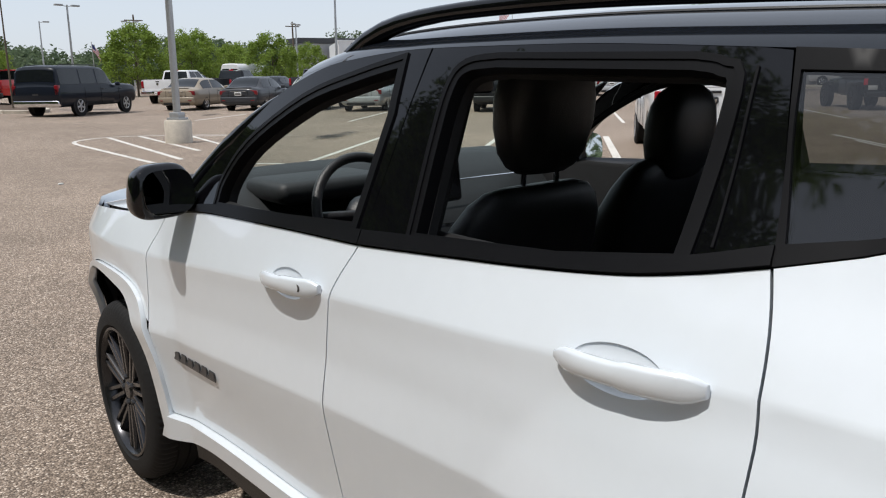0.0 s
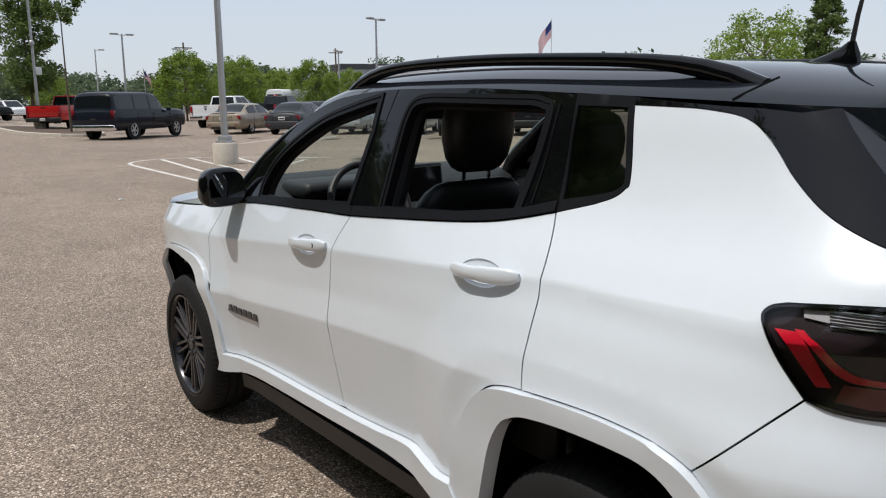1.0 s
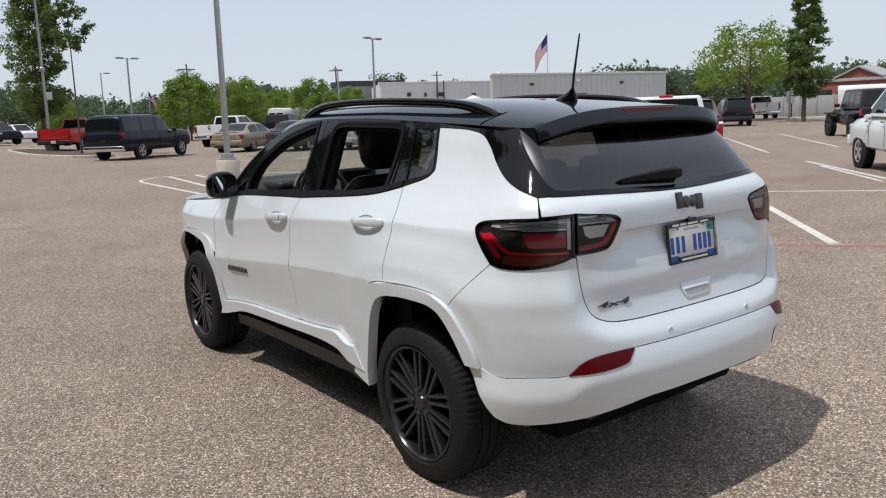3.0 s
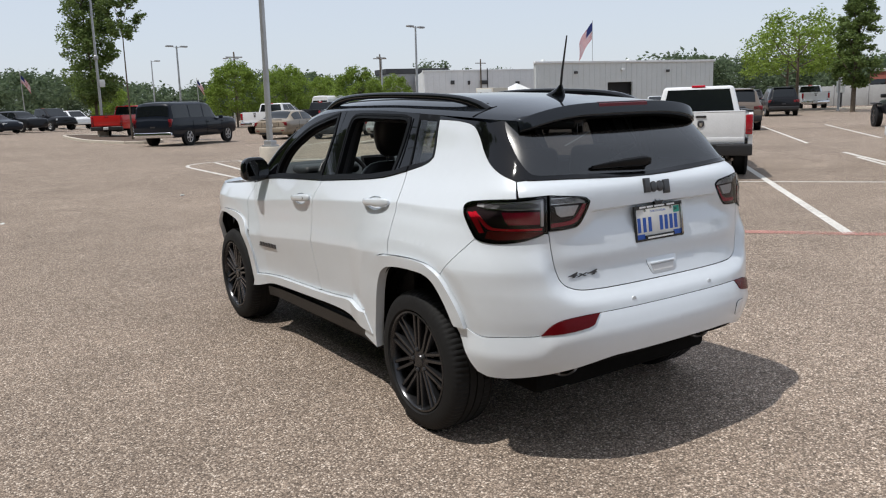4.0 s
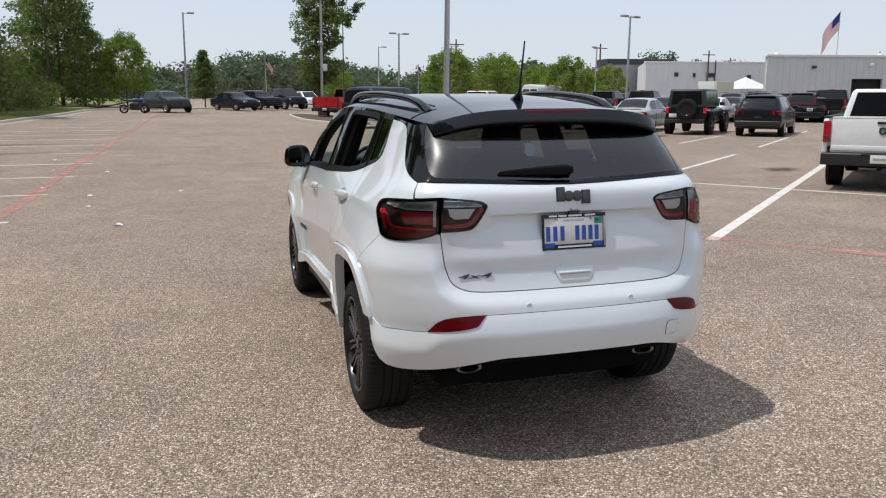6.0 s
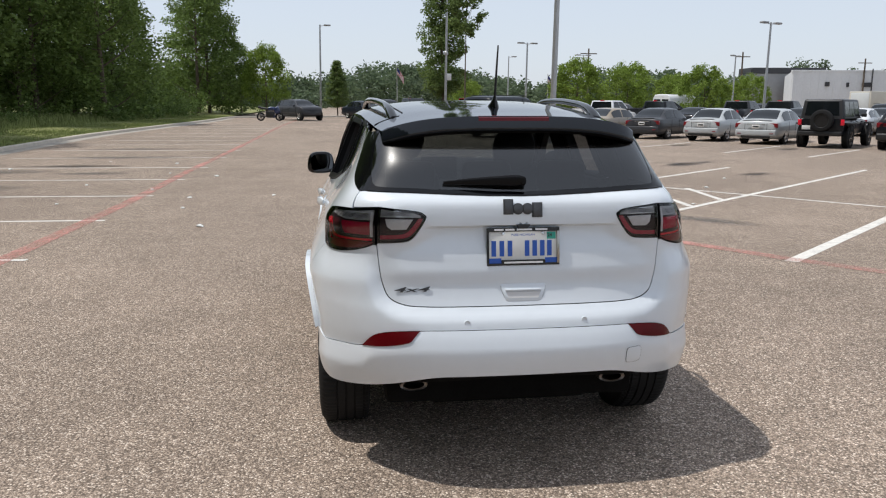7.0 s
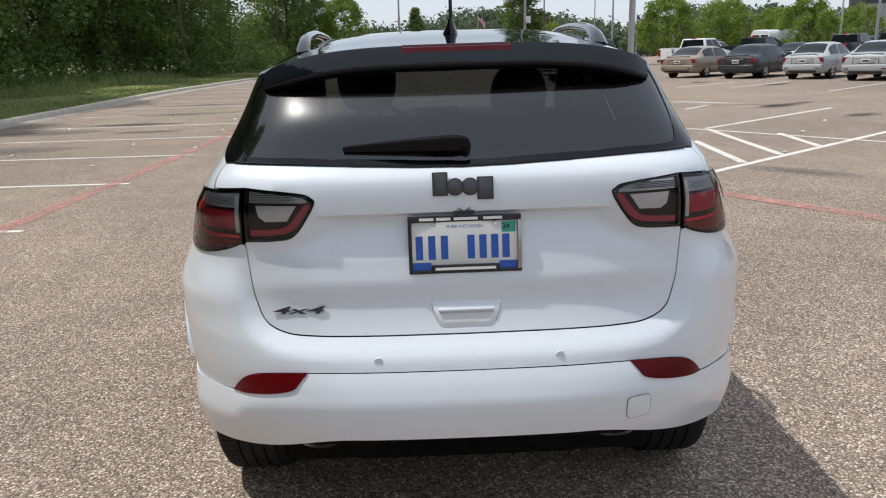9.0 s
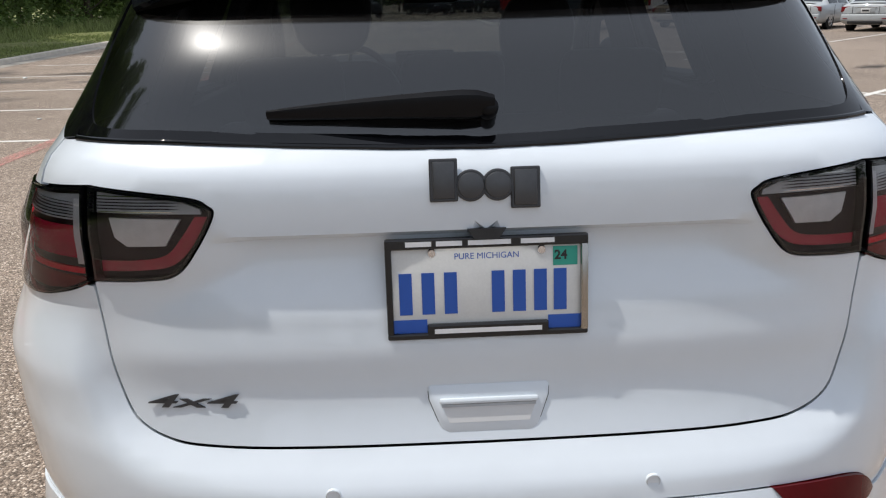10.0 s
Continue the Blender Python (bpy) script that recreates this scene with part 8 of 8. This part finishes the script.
# the woods beyond the verge
k = 0
for row, (x0, gap) in enumerate(((-20.2, 3.1), (-23.8, 3.6), (-28.0, 4.6))):
    y = -46.0
    while y < 62:
        s = rng.uniform(.82, 1.12) * ((1.40, 1.70, 1.9)[row] if y < 28 else 1.25 if y < 44 else 1.08)
        x = x0 + rng.uniform(-1.1, 1.1) + (4.2 if y > 45 else 0)
        # a clearing in the woods lets the sky through
        clearing = y > 44 and -2.3 * s < x + 14 + .218 * (y - 57) < 3.4 * s
        if not (row == 0 and rng.random() < .22) and not clearing:
            plant(MODELS[k % 4], x, y, "dense dark green woodland tree", "trees of the woods", s, rng.uniform(0, 6.28), rng.uniform(.9, 1.1))
        k += 1
        y += gap * rng.uniform(.8, 1.25)
for x, y, s in ((-13.4, 70.0, 1.08), (-13.2, 75.0, 1.12), (-11.2, 74.0, .70), (-12.8, 72.3, 1.0), (-17.6, 58.0, 1.12), (-19.6, 62.5, 1.2), (-17.2, 53.5, 1.0), (-10.5, 78.0, .6), (-16.0, 80.0, .85)):
    plant(MODELS[k % 4], x, y, "dense dark green woodland tree", "trees of the woods", s, k * 1.7)
    k += 1
plant(LOT[0], -7.4, 71.5, "leafy young tree by the motorcycle", "trees of the car park", .66, .4, 1.5)
plant(YOUNG[1], -.7, 69.0, "slim dark young tree by the far kerb", "trees of the car park", .68, 1.0, .72)
plant(YOUNG[1], 6.4, 48.0, "upright young tree on the planted island", "trees of the car park", 1.05, 0, 1.05)
plant(YOUNG[0], 6.35, 38.6, "slim young maple with bare trunk on the planted island", "trees of the car park", 1.0, 2.0, 1.0)
for i, (x, y, s) in enumerate(((20.7, 63.9, .74), (26.3, 66.2, .72), (36.5, 79.1, .66), (31.7, 61.5, .66), (45.5, 79.0, .66), (12.5, 76.0, .55))):
    plant(LOT[i % 3], x, y, "fresh green broad-crowned car park tree", "trees of the car park", s, i * 1.3, 1.16)
plant(OPEN[0], 51.0, 29.6, "fresh green tree with layered open crown", "trees of the car park", 1.10, .8, .98)
plant(OPEN[1], 55.0, 33.0, "fresh green tree with layered open crown", "trees of the car park", 1.10, 2.8, .92)
plant(TALL, 49.6, 24.6, "tall dense upright pear tree", "trees of the car park", 1.02, 0, 1.0)
plant(TALL, 62.0, 16.0, "tall dense upright pear tree", "trees of the car park", .9, 1, .8)
for mdl in MODELS + YOUNG + LOT + OPEN + [TALL]:
    for o in (*mdl.children_recursive, mdl):
        bpy.data.objects.remove(o)

# undergrowth below the woods
cl = []
y = -46.0
while y < 66:
    x = -17.6 + rng.uniform(-1.2, .9) + (3.4 if y > 45 else 0)
    cl.append(((x, y, lay(x, y) + .45 + rng.uniform(0, .5)), rng.uniform(.5, 1.2)))
    cl.append(((x - 2.2, y, lay(x, y) + 1.2 + rng.uniform(0, .9)), rng.uniform(.9, 1.6)))
    cl.append(((x - 5.5 + rng.uniform(-1, 1), y, lay(x, y) + 1.6 + rng.uniform(0, 1.2)), rng.uniform(1.2, 2.0)))
    cl.append(((x - 10 + rng.uniform(-1.5, 1.5), y, lay(x, y) + 2.4 + rng.uniform(0, 2.2)), rng.uniform(1.6, 2.6)))
    if y > 36:
        cl.append(((x - 3.0 + rng.uniform(-2, 1), y + rng.uniform(0, 30), lay(x, y) + .9 + rng.uniform(0, 1.4)), rng.uniform(1.0, 1.8)))
    if y > 48:
        cl.append(((x + 1.0 + rng.uniform(-1, .6), y + rng.uniform(2, 9), lay(x, y) + .6 + rng.uniform(0, 1.2)), rng.uniform(.8, 1.4)))
    y += rng.uniform(.5, 1.0)
tagged(part("undergrowth", leaves(rng, cl, 110, .11), LEAF_BUSH, None, "", 0), "thick green undergrowth along the woods", "bushes", "", "stuff")


def grass_tufts(name, spots, high, label):
    """Blades of grass standing in tufts."""
    verts, faces = [], []
    for x, y, z, h in spots:
        for _ in range(4):
            a, b = rng.uniform(0, 6.283), rng.uniform(-.35, .35)
            w, hh = .012 + .012 * h, h * rng.uniform(.6, 1.2)
            dx, dy = math.cos(a) * w, math.sin(a) * w
            px, py = x + rng.uniform(-.07, .07), y + rng.uniform(-.07, .07)
            k = len(verts)
            verts += [(px - dx, py - dy, z), (px + dx, py + dy, z), (px + math.sin(a) * b * hh, py + math.cos(a) * b * hh, z + hh)]
            faces.append((k, k + 1, k + 2))
    tagged(part(name, (verts, faces), BLADES, None, "", 0), label, "grass", "", "stuff")


spots = []
for _ in range(20000):
    y = rng.uniform(4, 64)
    x0 = float(np.interp(y, [p[1] for p in edge], [p[0] for p in edge]))
    c = rng.random() ** 1.2 * 6.0
    h = .07 + .55 * float(smooth_step(2.6, 5.0, c)) * rng.random()
    spots.append((x0 - .1 - c, y, lay(x0, y) + .12 + .05 * c ** .8, h))
grass_tufts("tall_grass", spots, .3, "mown and tall green grass of the verge")

# far belts of trees that close the view
cl = []
for i in range(1000):
    a = radians(rng.uniform(-35, 86))
    r = rng.uniform(125, 210)
    if radians(29) < a < radians(47):
        r += 85
    x, y = math.sin(a) * r, math.cos(a) * r
    top = (6.5 + 3.5 * noise.noise(Vector((a * 6, 0, 0))) + 2.0 * noise.noise(Vector((a * 23, 3, 0)))) * (min(r, 210) / 150)
    for _ in range(2):
        cl.append(((x + rng.uniform(-4, 4), y + rng.uniform(-4, 4), max(1.2, top * rng.uniform(.1, 1.0))), rng.uniform(1.8, 3.4)))
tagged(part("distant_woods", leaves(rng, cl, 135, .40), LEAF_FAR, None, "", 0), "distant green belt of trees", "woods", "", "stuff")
# unseen belt added behind the camera, closing the horizon in reflections only
cl = []
for i in range(260):
    a = radians(rng.uniform(100, 325))
    r = rng.uniform(60, 130)
    cl.append(((math.sin(a) * r, math.cos(a) * r, rng.uniform(1, 8)), rng.uniform(2.0, 3.6)))
tagged(part("distant_woods", leaves(rng, cl, 50, .8), LEAF_FAR, None, "", 0), "unseen belt of trees added behind the camera", "woods", "", "stuff")
